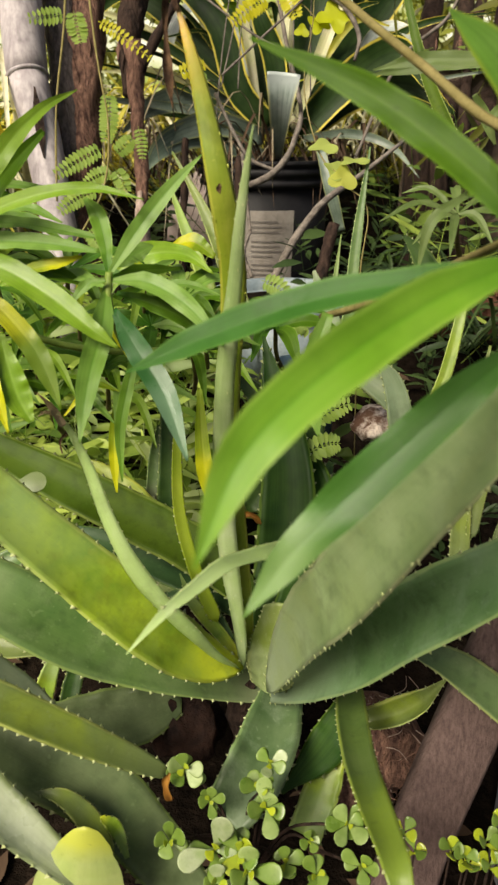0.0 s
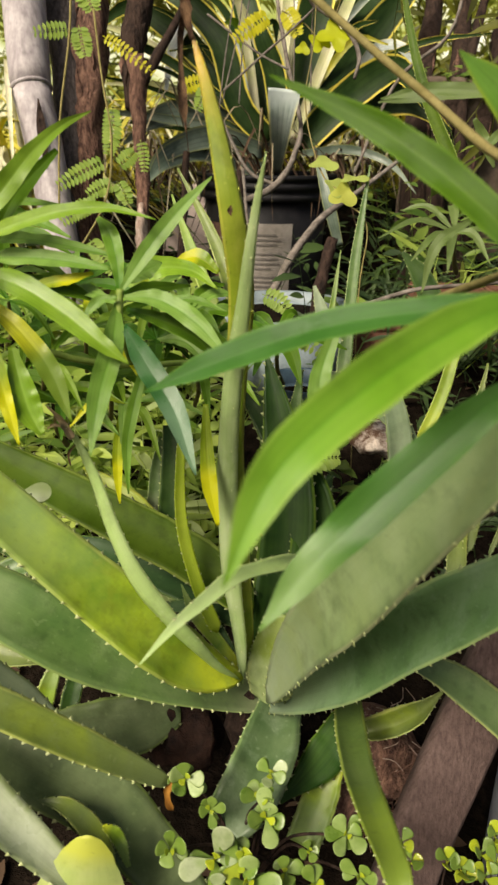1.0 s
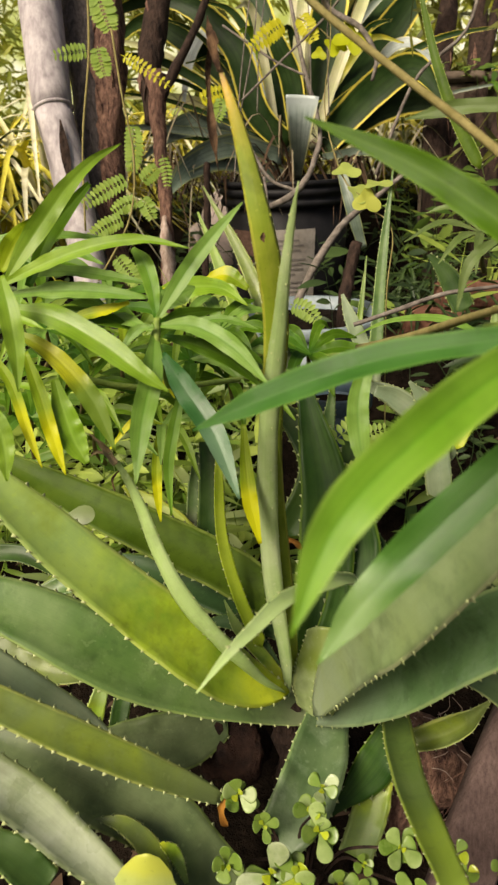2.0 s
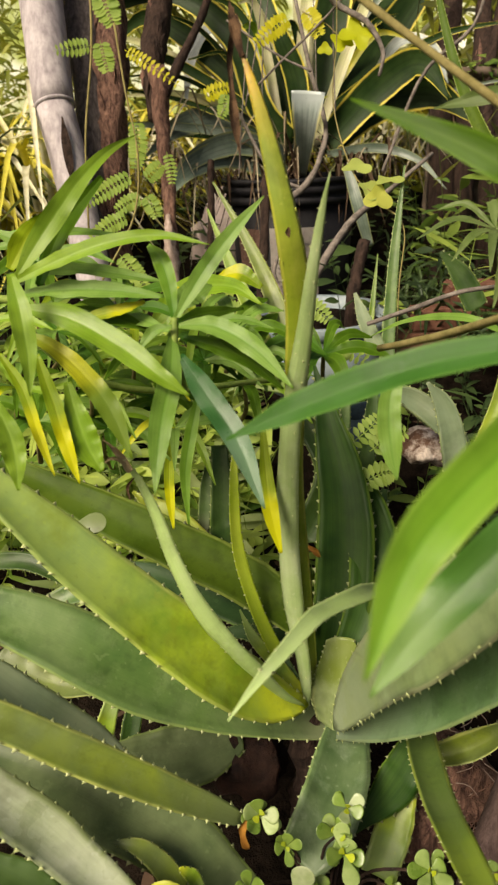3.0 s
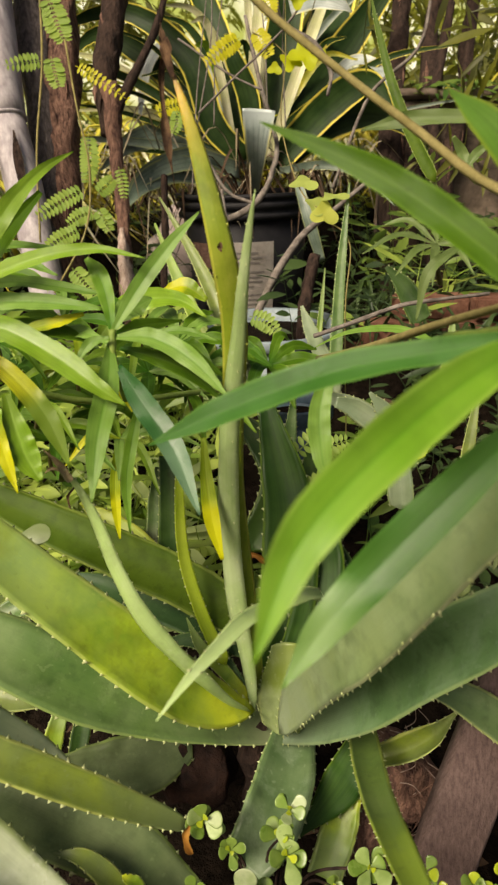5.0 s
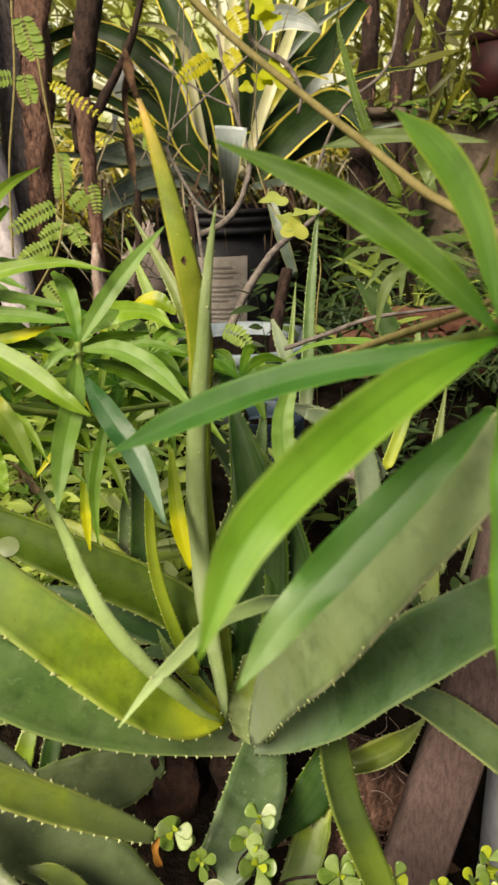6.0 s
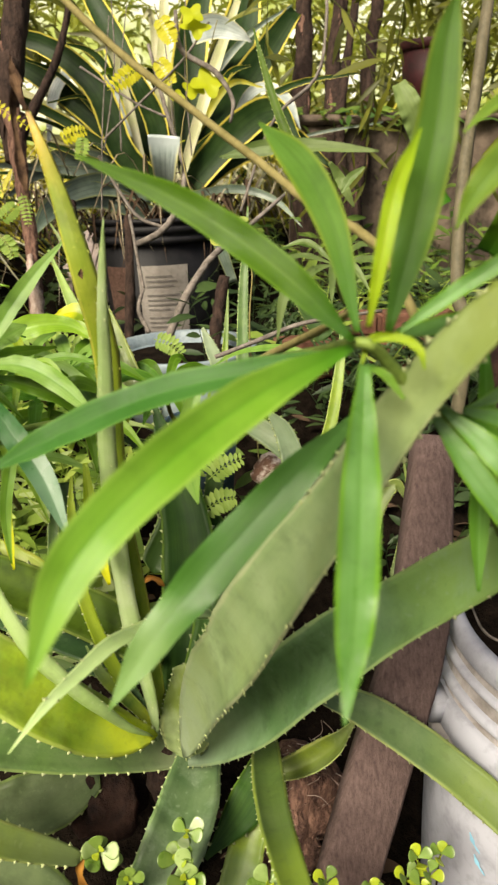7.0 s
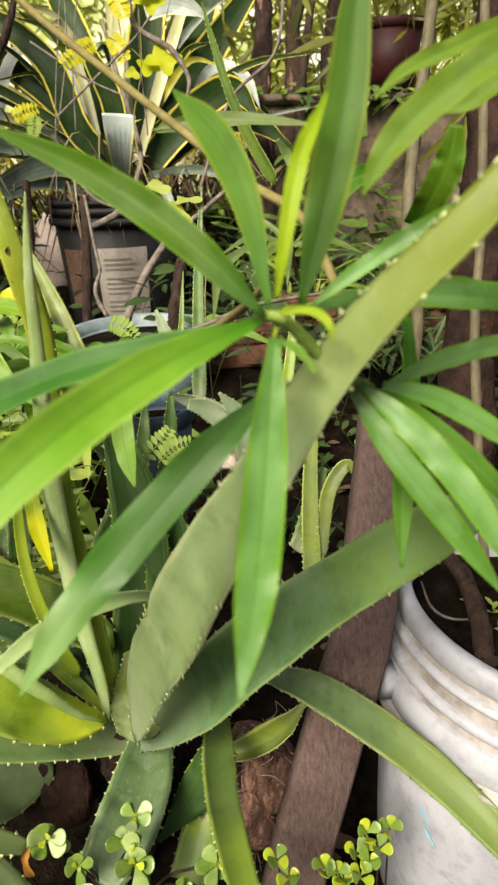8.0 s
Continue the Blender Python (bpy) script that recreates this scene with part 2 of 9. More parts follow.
M = {
    # root: pinkish pale leaf base, lightened further to offset the shadow on it
    "aloe": leaf_material("aloe_green", (0.061, 0.127, 0.031), (0.113, 0.194, 0.053), edge=(0.236, 0.332, 0.094), edge_width=0.05, rough=0.42, amount=0.06, streak=0.15, mottle=22, root=(0.19, 0.21, 0.13), patch=0.5, fleck=(0.178, 0.255, 0.103)),
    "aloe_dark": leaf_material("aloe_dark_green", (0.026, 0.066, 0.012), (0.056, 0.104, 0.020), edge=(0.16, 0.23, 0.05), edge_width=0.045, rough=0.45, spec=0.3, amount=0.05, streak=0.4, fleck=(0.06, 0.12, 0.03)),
    "aloe_yellow": leaf_material("aloe_yellow_green", (0.275, 0.385, 0.028), (0.085, 0.180, 0.013), edge=(0.392, 0.484, 0.102), edge_width=0.07, rough=0.4, amount=0.1, mottle=20, streak=0.12, patch=0.85, tip=(0.195, 0.285, 0.110), tip_from=0.5, fleck=(0.235, 0.335, 0.055), root=(0.480, 0.540, 0.035), tip_mix=0.6),
    "aloe_olive": leaf_material("aloe_olive_green", (0.175, 0.235, 0.030), (0.105, 0.152, 0.042), edge=(0.34, 0.39, 0.10), edge_width=0.09, rough=0.4, amount=0.1, mottle=22, streak=0.12, patch=0.6, tip=(0.150, 0.190, 0.080), tip_from=0.7, fleck=(0.17, 0.22, 0.085), root=(0.115, 0.155, 0.055), tip_mix=0.35),
    "aloe_pale": leaf_material("aloe_pale_green", (0.396, 0.555, 0.204), (0.327, 0.489, 0.145), edge=(0.378, 0.508, 0.170), edge_width=0.06, rough=0.38, amount=0.12, streak=0.2, fleck=(0.447, 0.564, 0.281)),
    "aloe_upright": leaf_material("aloe_upright_green", (0.30, 0.44, 0.155), (0.40, 0.52, 0.23), edge=(0.36, 0.48, 0.15), edge_width=0.08, rough=0.36, spec=0.5, amount=0.1, streak=0.3, fleck=(0.50, 0.58, 0.36)),
    "aloe_grey": leaf_material("aloe_grey_green", (0.125, 0.180, 0.095), (0.235, 0.290, 0.170), edge=(0.24, 0.30, 0.12), edge_width=0.05, rough=0.36, spec=0.5, amount=0.05, mottle=12, streak=0.3, fleck=(0.18, 0.25, 0.15)),
    # lit copy of the aloe green; its pale root paints a whitish sheen
    "aloe_lit": leaf_material("aloe_lit_green", (0.190, 0.280, 0.115), (0.285, 0.375, 0.185), edge=(0.400, 0.460, 0.250), edge_width=0.07, tip=(0.165, 0.215, 0.030), tip_from=0.62, rough=0.38, spec=0.35, amount=0.08, mottle=22, streak=0.12, patch=0.4, fleck=(0.250, 0.325, 0.125), root=(0.300, 0.370, 0.235)),
    "aloe_tip": leaf_material("aloe_yellow_tipped", (0.175, 0.255, 0.02), (0.28, 0.335, 0.03), edge=(0.38, 0.40, 0.05), edge_width=0.12, tip=(0.60, 0.36, 0.03), tip_from=0.76, dry=(0.16, 0.075, 0.04), rough=0.38, spec=0.5, amount=0.1, streak=0.25, fleck=(0.38, 0.41, 0.07)),
    "orange_leaf": leaf_material("withered_orange_leaf", (0.24, 0.10, 0.02), (0.40, 0.20, 0.03), rough=0.7, spec=0.2, amount=0.2, mottle=60),
    "dead_leaf": leaf_material("dead_brown_leaf", (0.050, 0.028, 0.018), (0.26, 0.155, 0.085), rough=0.8, spec=0.1, amount=0.08, mottle=75, relief=1.0, patch=0.8),
    "aloe_bright": leaf_material("aloe_bright_green", (0.095, 0.165, 0.038), (0.129, 0.209, 0.045), edge=(0.293, 0.378, 0.067), edge_width=0.10, tip=(0.216, 0.310, 0.033), tip_from=0.45, rough=0.42, amount=0.12, mottle=24, streak=0.15, patch=0.4, fleck=(0.147, 0.218, 0.063), tip_mix=0.7),
    "aloe_new": leaf_material("aloe_new_yellow", (0.34, 0.41, 0.05), (0.27, 0.36, 0.05), edge=(0.42, 0.46, 0.08), edge_width=0.08, rough=0.4, amount=0.15, streak=0.2),
    "aloe_right": leaf_material("aloe_dull_green", (0.088, 0.180, 0.064), (0.136, 0.240, 0.099), edge=(0.290, 0.415, 0.161), edge_width=0.06, rough=0.42, amount=0.08, streak=0.12, mottle=26, patch=0.6, tip=(0.167, 0.274, 0.062), tip_from=0.5, fleck=(0.178, 0.278, 0.161), root=(0.157, 0.194, 0.144), tip_mix=0.7),
    # shaded olive copy of the aloe; its edge is painted paler as lit
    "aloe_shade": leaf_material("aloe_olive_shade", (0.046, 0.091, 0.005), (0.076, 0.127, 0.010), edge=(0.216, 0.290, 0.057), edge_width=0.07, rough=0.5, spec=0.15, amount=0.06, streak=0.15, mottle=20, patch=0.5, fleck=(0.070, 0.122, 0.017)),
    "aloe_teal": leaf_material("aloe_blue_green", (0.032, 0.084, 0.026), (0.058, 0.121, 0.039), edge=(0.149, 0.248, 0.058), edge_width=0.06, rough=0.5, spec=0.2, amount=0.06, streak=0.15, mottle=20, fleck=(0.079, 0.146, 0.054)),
    "aloe_stem": leaf_material("aloe_slender_lime", (0.25, 0.36, 0.020), (0.34, 0.43, 0.035), rough=0.4, amount=0.2, streak=0.2, glow=(0.5, 0.6, 0.03)),
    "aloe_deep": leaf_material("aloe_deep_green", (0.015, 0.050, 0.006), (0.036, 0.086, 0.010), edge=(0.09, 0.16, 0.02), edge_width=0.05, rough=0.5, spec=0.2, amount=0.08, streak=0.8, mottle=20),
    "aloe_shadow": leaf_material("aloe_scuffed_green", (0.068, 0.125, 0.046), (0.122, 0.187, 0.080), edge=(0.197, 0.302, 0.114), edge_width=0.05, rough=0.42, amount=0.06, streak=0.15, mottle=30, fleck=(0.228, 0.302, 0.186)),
    "aloe_dull": leaf_material("aloe_dull_grey", (0.070, 0.103, 0.042), (0.135, 0.177, 0.078), edge=(0.200, 0.280, 0.080), edge_width=0.05, rough=0.36, spec=0.25, amount=0.05, streak=0.2, mottle=20, fleck=(0.160, 0.213, 0.096)),
    # pale middle between darker edges paints the white sheen along the ridge
    "aloe_sheen": leaf_material("aloe_sheen_green", (0.20, 0.25, 0.13), (0.40, 0.45, 0.32), edge=(0.18, 0.23, 0.09), edge_width=0.14, rough=0.3, spec=0.6, amount=0.05, streak=0.4, mottle=16, fleck=(0.42, 0.46, 0.36)),
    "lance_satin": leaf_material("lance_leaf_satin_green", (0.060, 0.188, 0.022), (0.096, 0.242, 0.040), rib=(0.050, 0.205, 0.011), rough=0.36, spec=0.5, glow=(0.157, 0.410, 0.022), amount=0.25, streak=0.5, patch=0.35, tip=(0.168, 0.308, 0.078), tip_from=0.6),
    "lance_turning": leaf_material("lance_leaf_turning_yellow", (0.46, 0.48, 0.014), (0.36, 0.41, 0.018), rough=0.42, glow=(0.5, 0.54, 0.02), amount=0.3, root=(0.22, 0.34, 0.025), tip=(0.145, 0.245, 0.018), tip_from=0.50, mottle=40),
    "agave_gold": leaf_material("agave_gold_striped", (0.46, 0.42, 0.035), (0.20, 0.25, 0.030), rough=0.45, amount=0.25, glow=(0.7, 0.6, 0.05), mottle=30),
    "lobed_lime": stuff_leaf_material("lobed_leaf_lime", (0.50, 0.55, 0.09), (0.58, 0.60, 0.14), amount=0.35),
    # sunlit white-blue agave blades: the light is put into a paler colour
    "agave_sunlit": leaf_material("agave_sunlit_blue", (0.30, 0.35, 0.33), (0.55, 0.60, 0.58), edge=(0.60, 0.58, 0.34), edge_width=0.06, rough=0.36, spec=0.5, amount=0.06),
    "agave_cut": leaf_material("agave_cut_leaf", (0.20, 0.26, 0.23), (0.40, 0.46, 0.44), edge=(0.62, 0.60, 0.30), edge_width=0.09, tip=(0.40, 0.46, 0.45), tip_from=0.74, rough=0.4, spec=0.5, amount=0.05),
    "lance_chartreuse": leaf_material("lance_leaf_chartreuse", (0.25, 0.38, 0.012), (0.34, 0.45, 0.016), rib=(0.40, 0.48, 0.04), rough=0.42, spec=0.25, glow=(0.46, 0.58, 0.015), amount=0.35, tip=(0.20, 0.32, 0.012), tip_from=0.75),
    "navy_pot": rough_material("dark_blue_pot", (0.035, 0.065, 0.095), (0.075, 0.125, 0.165), 18, rough=0.5, relief=0.1, spec=0.4),
    # shaded copy of the lance green: the shade is in its darker colour
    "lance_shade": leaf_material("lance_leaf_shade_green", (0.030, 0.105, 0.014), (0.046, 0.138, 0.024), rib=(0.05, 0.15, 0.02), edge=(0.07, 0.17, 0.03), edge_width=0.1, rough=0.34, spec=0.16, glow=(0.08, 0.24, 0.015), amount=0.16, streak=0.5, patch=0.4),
    "post_grey": rough_material("grey_brown_post", (0.055, 0.045, 0.042), (0.180, 0.150, 0.142), 18, (5, 5, 0.4), relief=0.7, distance=0.008),
    "lance_dull": leaf_material("lance_leaf_dull", (0.095, 0.150, 0.035), (0.16, 0.22, 0.07), rough=0.45, spec=0.3, glow=(0.2, 0.3, 0.05), amount=0.2, streak=0.5),
    "aloe_low": leaf_material("aloe_low_green", (0.088, 0.152, 0.052), (0.130, 0.200, 0.070), edge=(0.30, 0.36, 0.12), edge_width=0.08, rough=0.4, amount=0.1, streak=0.12, mottle=26, patch=0.5, tip=(0.190, 0.262, 0.055), tip_from=0.35, fleck=(0.17, 0.23, 0.10), tip_mix=0.7),
    "aloe_collar": leaf_material("aloe_clasping_base", (0.185, 0.245, 0.085), (0.255, 0.315, 0.140), edge=(0.36, 0.40, 0.16), edge_width=0.08, rough=0.4, amount=0.12, streak=0.15, mottle=26, patch=0.4, tip=(0.14, 0.19, 0.03), tip_from=0.45, fleck=(0.27, 0.32, 0.17)),
    "spine": rough_material("aloe_spine", (0.40, 0.47, 0.19), (0.60, 0.64, 0.36), 80, rough=0.5, relief=0.1),
    "lance": leaf_material("lance_leaf_green", (0.055, 0.134, 0.006), (0.082, 0.172, 0.010), rib=(0.123, 0.232, 0.024), edge=(0.104, 0.215, 0.016), edge_width=0.1, rough=0.4, spec=0.14, glow=(0.162, 0.327, 0.008), amount=0.28, streak=0.6, patch=0.45, root=(0.033, 0.112, 0.008)),
    "lance_lime": leaf_material("lance_leaf_lime", (0.138, 0.305, 0.020), (0.195, 0.365, 0.040), rib=(0.075, 0.24, 0.010), edge=(0.22, 0.38, 0.05), edge_width=0.1, rough=0.40, spec=0.35, glow=(0.38, 0.60, 0.04), amount=0.32, streak=0.5, patch=0.4, root=(0.065, 0.21, 0.010)),
    "lance_deep": leaf_material("lance_leaf_deep_green", (0.050, 0.145, 0.010), (0.076, 0.188, 0.018), rib=(0.11, 0.25, 0.05), edge=(0.09, 0.21, 0.02), edge_width=0.1, rough=0.44, spec=0.14, glow=(0.12, 0.32, 0.015), amount=0.24, streak=0.6, patch=0.45, root=(0.035, 0.13, 0.008)),
    "lance_pale": leaf_material("lance_leaf_pale", (0.143, 0.280, 0.039), (0.222, 0.367, 0.076), rib=(0.090, 0.251, 0.017), rough=0.40, spec=0.34, glow=(0.314, 0.547, 0.046), amount=0.28, streak=0.6, patch=0.45),
    "lance_soft": leaf_material("lance_leaf_soft_green", (0.174, 0.323, 0.020), (0.258, 0.409, 0.033), rib=(0.291, 0.470, 0.077), rough=0.36, spec=0.4, glow=(0.426, 0.650, 0.033), amount=0.3, streak=0.6, patch=0.4),
    "dark_wood": rough_material("dark_rotten_wood", (0.011, 0.006, 0.005), (0.052, 0.026, 0.018), 26, relief=1.0, distance=0.01),
    "lance_olive": leaf_material("lance_leaf_olive", (0.058, 0.142, 0.014), (0.088, 0.182, 0.027), rib=(0.05, 0.12, 0.012), edge=(0.13, 0.20, 0.02), edge_width=0.12, rough=0.46, spec=0.15, glow=(0.20, 0.32, 0.02), amount=0.22, streak=0.6, patch=0.5, root=(0.05, 0.14, 0.015)),
    # paler copy: part of the white sheen is painted into the base colours
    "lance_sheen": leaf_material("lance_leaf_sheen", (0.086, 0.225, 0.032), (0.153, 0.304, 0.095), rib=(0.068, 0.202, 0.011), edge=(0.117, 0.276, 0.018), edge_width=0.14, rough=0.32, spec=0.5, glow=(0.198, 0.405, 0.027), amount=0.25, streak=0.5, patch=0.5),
    "lance_moss": leaf_material("lance_leaf_moss", (0.103, 0.199, 0.013), (0.142, 0.242, 0.025), rib=(0.086, 0.194, 0.018), edge=(0.163, 0.252, 0.018), edge_width=0.12, rough=0.46, spec=0.2, glow=(0.258, 0.407, 0.018), amount=0.28, streak=0.6, patch=0.5),
    # the pale tip is the white sheen on this leaf, painted as colour
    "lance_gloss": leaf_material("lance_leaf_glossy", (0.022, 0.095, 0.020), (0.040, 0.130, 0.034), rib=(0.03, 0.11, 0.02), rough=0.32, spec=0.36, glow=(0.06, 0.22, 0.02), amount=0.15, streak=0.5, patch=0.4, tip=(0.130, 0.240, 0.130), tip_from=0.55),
    "lance_yellow": leaf_material("lance_leaf_yellow", (0.20, 0.33, 0.012), (0.32, 0.40, 0.012), rib=(0.36, 0.44, 0.04), rough=0.42, glow=(0.55, 0.60, 0.01), amount=0.35, tip=(0.58, 0.60, 0.012), tip_from=0.42),
    "agave": leaf_material("agave_variegated", (0.010, 0.030, 0.005), (0.028, 0.056, 0.012), edge=(0.66, 0.56, 0.09), edge_width=0.08, rough=0.52, spec=0.16, amount=0.06, glow=(0.2, 0.3, 0.03)),
    # grey blades; the paler tone also paints their white-blue sheen
    "agave_grey": leaf_material("agave_grey_blue", (0.075, 0.108, 0.078), (0.190, 0.240, 0.195), edge=(0.223, 0.245, 0.101), edge_width=0.08, rough=0.4, spec=0.5, amount=0.05),
    "agave_cream": leaf_material("agave_cream", (0.56, 0.54, 0.34), (0.40, 0.45, 0.17), rough=0.45, amount=0.25, glow=(0.8, 0.7, 0.2)),
    "straw": leaf_material("dry_straw_leaf", (0.30, 0.22, 0.12), (0.42, 0.34, 0.20), rough=0.75, spec=0.15, amount=0.12),
    "fern": stuff_leaf_material("pinnate_leaflet", (0.23, 0.36, 0.06), (0.33, 0.46, 0.08), amount=0.35),
    "fern_yellow": stuff_leaf_material("pinnate_leaflet_yellow", (0.60, 0.58, 0.02), (0.66, 0.62, 0.03), amount=0.4),
    "lobed_yellow": stuff_leaf_material("lobed_leaf_yellow", (0.48, 0.54, 0.015), (0.56, 0.60, 0.03), amount=0.4),
    "lime_leaf": stuff_leaf_material("small_lime_leaf", (0.36, 0.45, 0.10), (0.46, 0.52, 0.14), amount=0.3),
    "jade": leaf_material("succulent_leaf", (0.104, 0.184, 0.025), (0.180, 0.270, 0.054), rough=0.34, amount=0.1, spec=0.4, streak=0.0, mottle=40),
    "jade_pale": leaf_material("succulent_leaf_pale", (0.180, 0.270, 0.068), (0.306, 0.396, 0.153), rough=0.36, amount=0.1, spec=0.35, streak=0.0, mottle=40),
    # white gloss on the lit succulent leaves, painted as a paler leaf colour
    "jade_gloss": leaf_material("succulent_leaf_gloss", (0.26, 0.34, 0.15), (0.40, 0.46, 0.28), rough=0.36, amount=0.1, spec=0.4, streak=0.0, mottle=60),
    "peeled": rough_material("peeled_wood", (0.22, 0.15, 0.12), (0.52, 0.42, 0.36), 40, (3, 3, 0.6), relief=0.6, distance=0.004),
    "jade_yellow": leaf_material("succulent_leaf_new", (0.36, 0.42, 0.025), (0.28, 0.38, 0.03), rough=0.3, amount=0.15, spec=0.5, streak=0.0, mottle=40),
    "herb": stuff_leaf_material("undergrowth_leaf", (0.040, 0.110, 0.018), (0.25, 0.35, 0.06), amount=0.3),
    "herb_pale": stuff_leaf_material("undergrowth_leaf_pale", (0.055, 0.125, 0.020), (0.56, 0.66, 0.28), amount=0.3),
    "herb_bright": stuff_leaf_material("undergrowth_leaf_bright", (0.070, 0.165, 0.015), (0.54, 0.66, 0.14), amount=0.35),
    # shaded copy of the undergrowth leaf: the dark is put into its colour
    "herb_dark": stuff_leaf_material("undergrowth_leaf_shaded", (0.022, 0.045, 0.016), (0.07, 0.12, 0.03), amount=0.2),
    # olive leaf with the shade of the back put into its colour
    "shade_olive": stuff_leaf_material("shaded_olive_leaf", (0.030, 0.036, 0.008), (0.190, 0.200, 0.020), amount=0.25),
    "hedge": stuff_leaf_material("hedge_leaf", (0.06, 0.11, 0.010), (0.48, 0.50, 0.08), amount=0.4),
    "ribbon_yellow": tri_leaf_material("yellow_striped_leaf", (0.055, 0.100, 0.020), (0.76, 0.70, 0.110), (0.92, 0.90, 0.70), amount=0.4),
    "pale_straw": stuff_leaf_material("pale_dry_blade", (0.24, 0.19, 0.12), (0.52, 0.47, 0.34), rough=0.8, amount=0.1, spec=0.1),
    "litter": stuff_leaf_material("dry_leaf_litter", (0.045, 0.026, 0.016), (0.15, 0.10, 0.065), rough=0.85, amount=0.05, spec=0.1),
    "bamboo": rough_material("weathered_bamboo", (0.29, 0.255, 0.27), (0.54, 0.495, 0.505), 9, (6, 6, 0.5), rough=0.6, relief=0.25, spec=0.3),
    "bark": rough_material("brown_bark", (0.016, 0.010, 0.008), (0.070, 0.042, 0.031), 22, (3, 3, 0.5), relief=1.0, distance=0.012),
    "rotten": rough_material("rotten_wood", (0.06, 0.03, 0.025), (0.30, 0.17, 0.12), 30, (3, 3, 0.6), relief=1.0, distance=0.01),
    "plank": rough_material("weathered_plank", (0.070, 0.045, 0.042), (0.157, 0.109, 0.097), 55, (4.350, 4.350, 0.261), relief=0.45, distance=0.006, contrast=(0.3, 0.75)),
    "twig": rough_material("pale_twig", (0.095, 0.08, 0.068), (0.27, 0.235, 0.205), 50, (1, 1, 1), relief=0.5, distance=0.002),
    "twig_green": rough_material("green_twig", (0.17, 0.145, 0.05), (0.29, 0.245, 0.10), 60, relief=0.3, distance=0.001),
    "stem_green": rough_material("green_stem", (0.14, 0.22, 0.04), (0.24, 0.32, 0.07), 60, rough=0.5, relief=0.15, distance=0.001),
    # soil darkened to near black: the shade of the gaps is in its colour
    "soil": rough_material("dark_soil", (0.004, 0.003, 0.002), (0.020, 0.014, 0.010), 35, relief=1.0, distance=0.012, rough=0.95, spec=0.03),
    "bucket": rough_material("white_bucket_plastic", (0.255, 0.262, 0.300), (0.400, 0.410, 0.465), 9, (1, 1, 0.35), rough=0.5, relief=0.1, distance=0.001, spec=0.4, fine=55, contrast=(0.28, 0.5)),
    # grime plus the shade of the rib grooves, both put into this colour
    "bucket_groove": rough_material("grimy_groove_plastic", (0.17, 0.15, 0.135), (0.42, 0.39, 0.385), 16, (1, 1, 0.6), rough=0.6, relief=0.1, distance=0.001, spec=0.3, fine=60, contrast=(0.35, 0.6)),
    "black_pot": rough_material("black_pot_plastic", (0.006, 0.006, 0.008), (0.016, 0.015, 0.017), 18, rough=0.6, relief=0.1, spec=0.3),
    "blue_pot": rough_material("blue_grey_pot", (0.17, 0.22, 0.25), (0.30, 0.36, 0.38), 18, rough=0.5, relief=0.1, spec=0.4),
    "paper": rough_material("label_paper", (0.27, 0.24, 0.21), (0.40, 0.365, 0.33), 12, rough=0.7, relief=0.1, distance=0.001),
    "ink": rough_material("label_ink", (0.15, 0.135, 0.12), (0.22, 0.20, 0.185), 60, rough=0.8, relief=0.0),
    "brick": rough_material("mossy_brick", (0.030, 0.026, 0.016), (0.095, 0.068, 0.046), 25, relief=1.0, distance=0.008),
    "edging": rough_material("old_red_brick", (0.10, 0.04, 0.025), (0.24, 0.12, 0.08), 25, relief=0.8, distance=0.006),
    "stone": rough_material("pale_stone", (0.13, 0.07, 0.045), (0.64, 0.55, 0.48), 34, contrast=(0.42, 0.58), relief=1.0, distance=0.006),
    # stains; the same patches also paint the wall's lit and shadowed parts
    "wall": rough_material("stained_shadowed_wall", (0.022, 0.017, 0.013), (0.265, 0.200, 0.150), 5, relief=0.6, distance=0.01),
    "pink": rough_material("pale_pink_plaster", (0.62, 0.50, 0.47), (0.75, 0.64, 0.60), 10, relief=0.2),
    "blue": rough_material("blue_smear", (0.20, 0.45, 0.60), (0.30, 0.55, 0.68), 30, relief=0.0),
    "sapling": rough_material("smooth_sapling_bark", (0.075, 0.068, 0.040), (0.17, 0.145, 0.092), 24, (2, 2, 0.5), rough=0.6, relief=0.4, distance=0.003),
    "broad": leaf_material("broad_lime_leaf", (0.33, 0.42, 0.13), (0.44, 0.50, 0.20), tip=(0.46, 0.50, 0.08), tip_from=0.7, rough=0.4, amount=0.25, glow=(0.6, 0.62, 0.1), mottle=25, streak=0.2),
    "red": rough_material("red_brown_plastic", (0.012, 0.004, 0.004), (0.040, 0.007, 0.008), 12, rough=0.6, relief=0.05),
}
M["wood_block"] = rough_material("reddish_wood", (0.10, 0.055, 0.042), (0.21, 0.125, 0.095), 20, (0.5, 4, 4), relief=0.5)


# ---- mesh helpers ----
def part(name, bm, material, parent=None, label=""):
    me = bpy.data.meshes.new(name)
    bm.normal_update()
    bm.to_mesh(me)
    bm.free()
    me.materials.append(material)
    for p in me.polygons:
        p.use_smooth = True
    ob = new(name, me)
    if parent is not None:
        ob.parent = parent
        ob.matrix_parent_inverse = parent.matrix_basis.inverted()
    return tagged(ob, label)


def thing(name, label, category, group="", at=(0, 0, 0), kind=""):
    ob = new(name)
    ob.matrix_basis = pose(*at)
    ob.empty_display_size = 0.05
    return tagged(ob, label, category, group, kind)


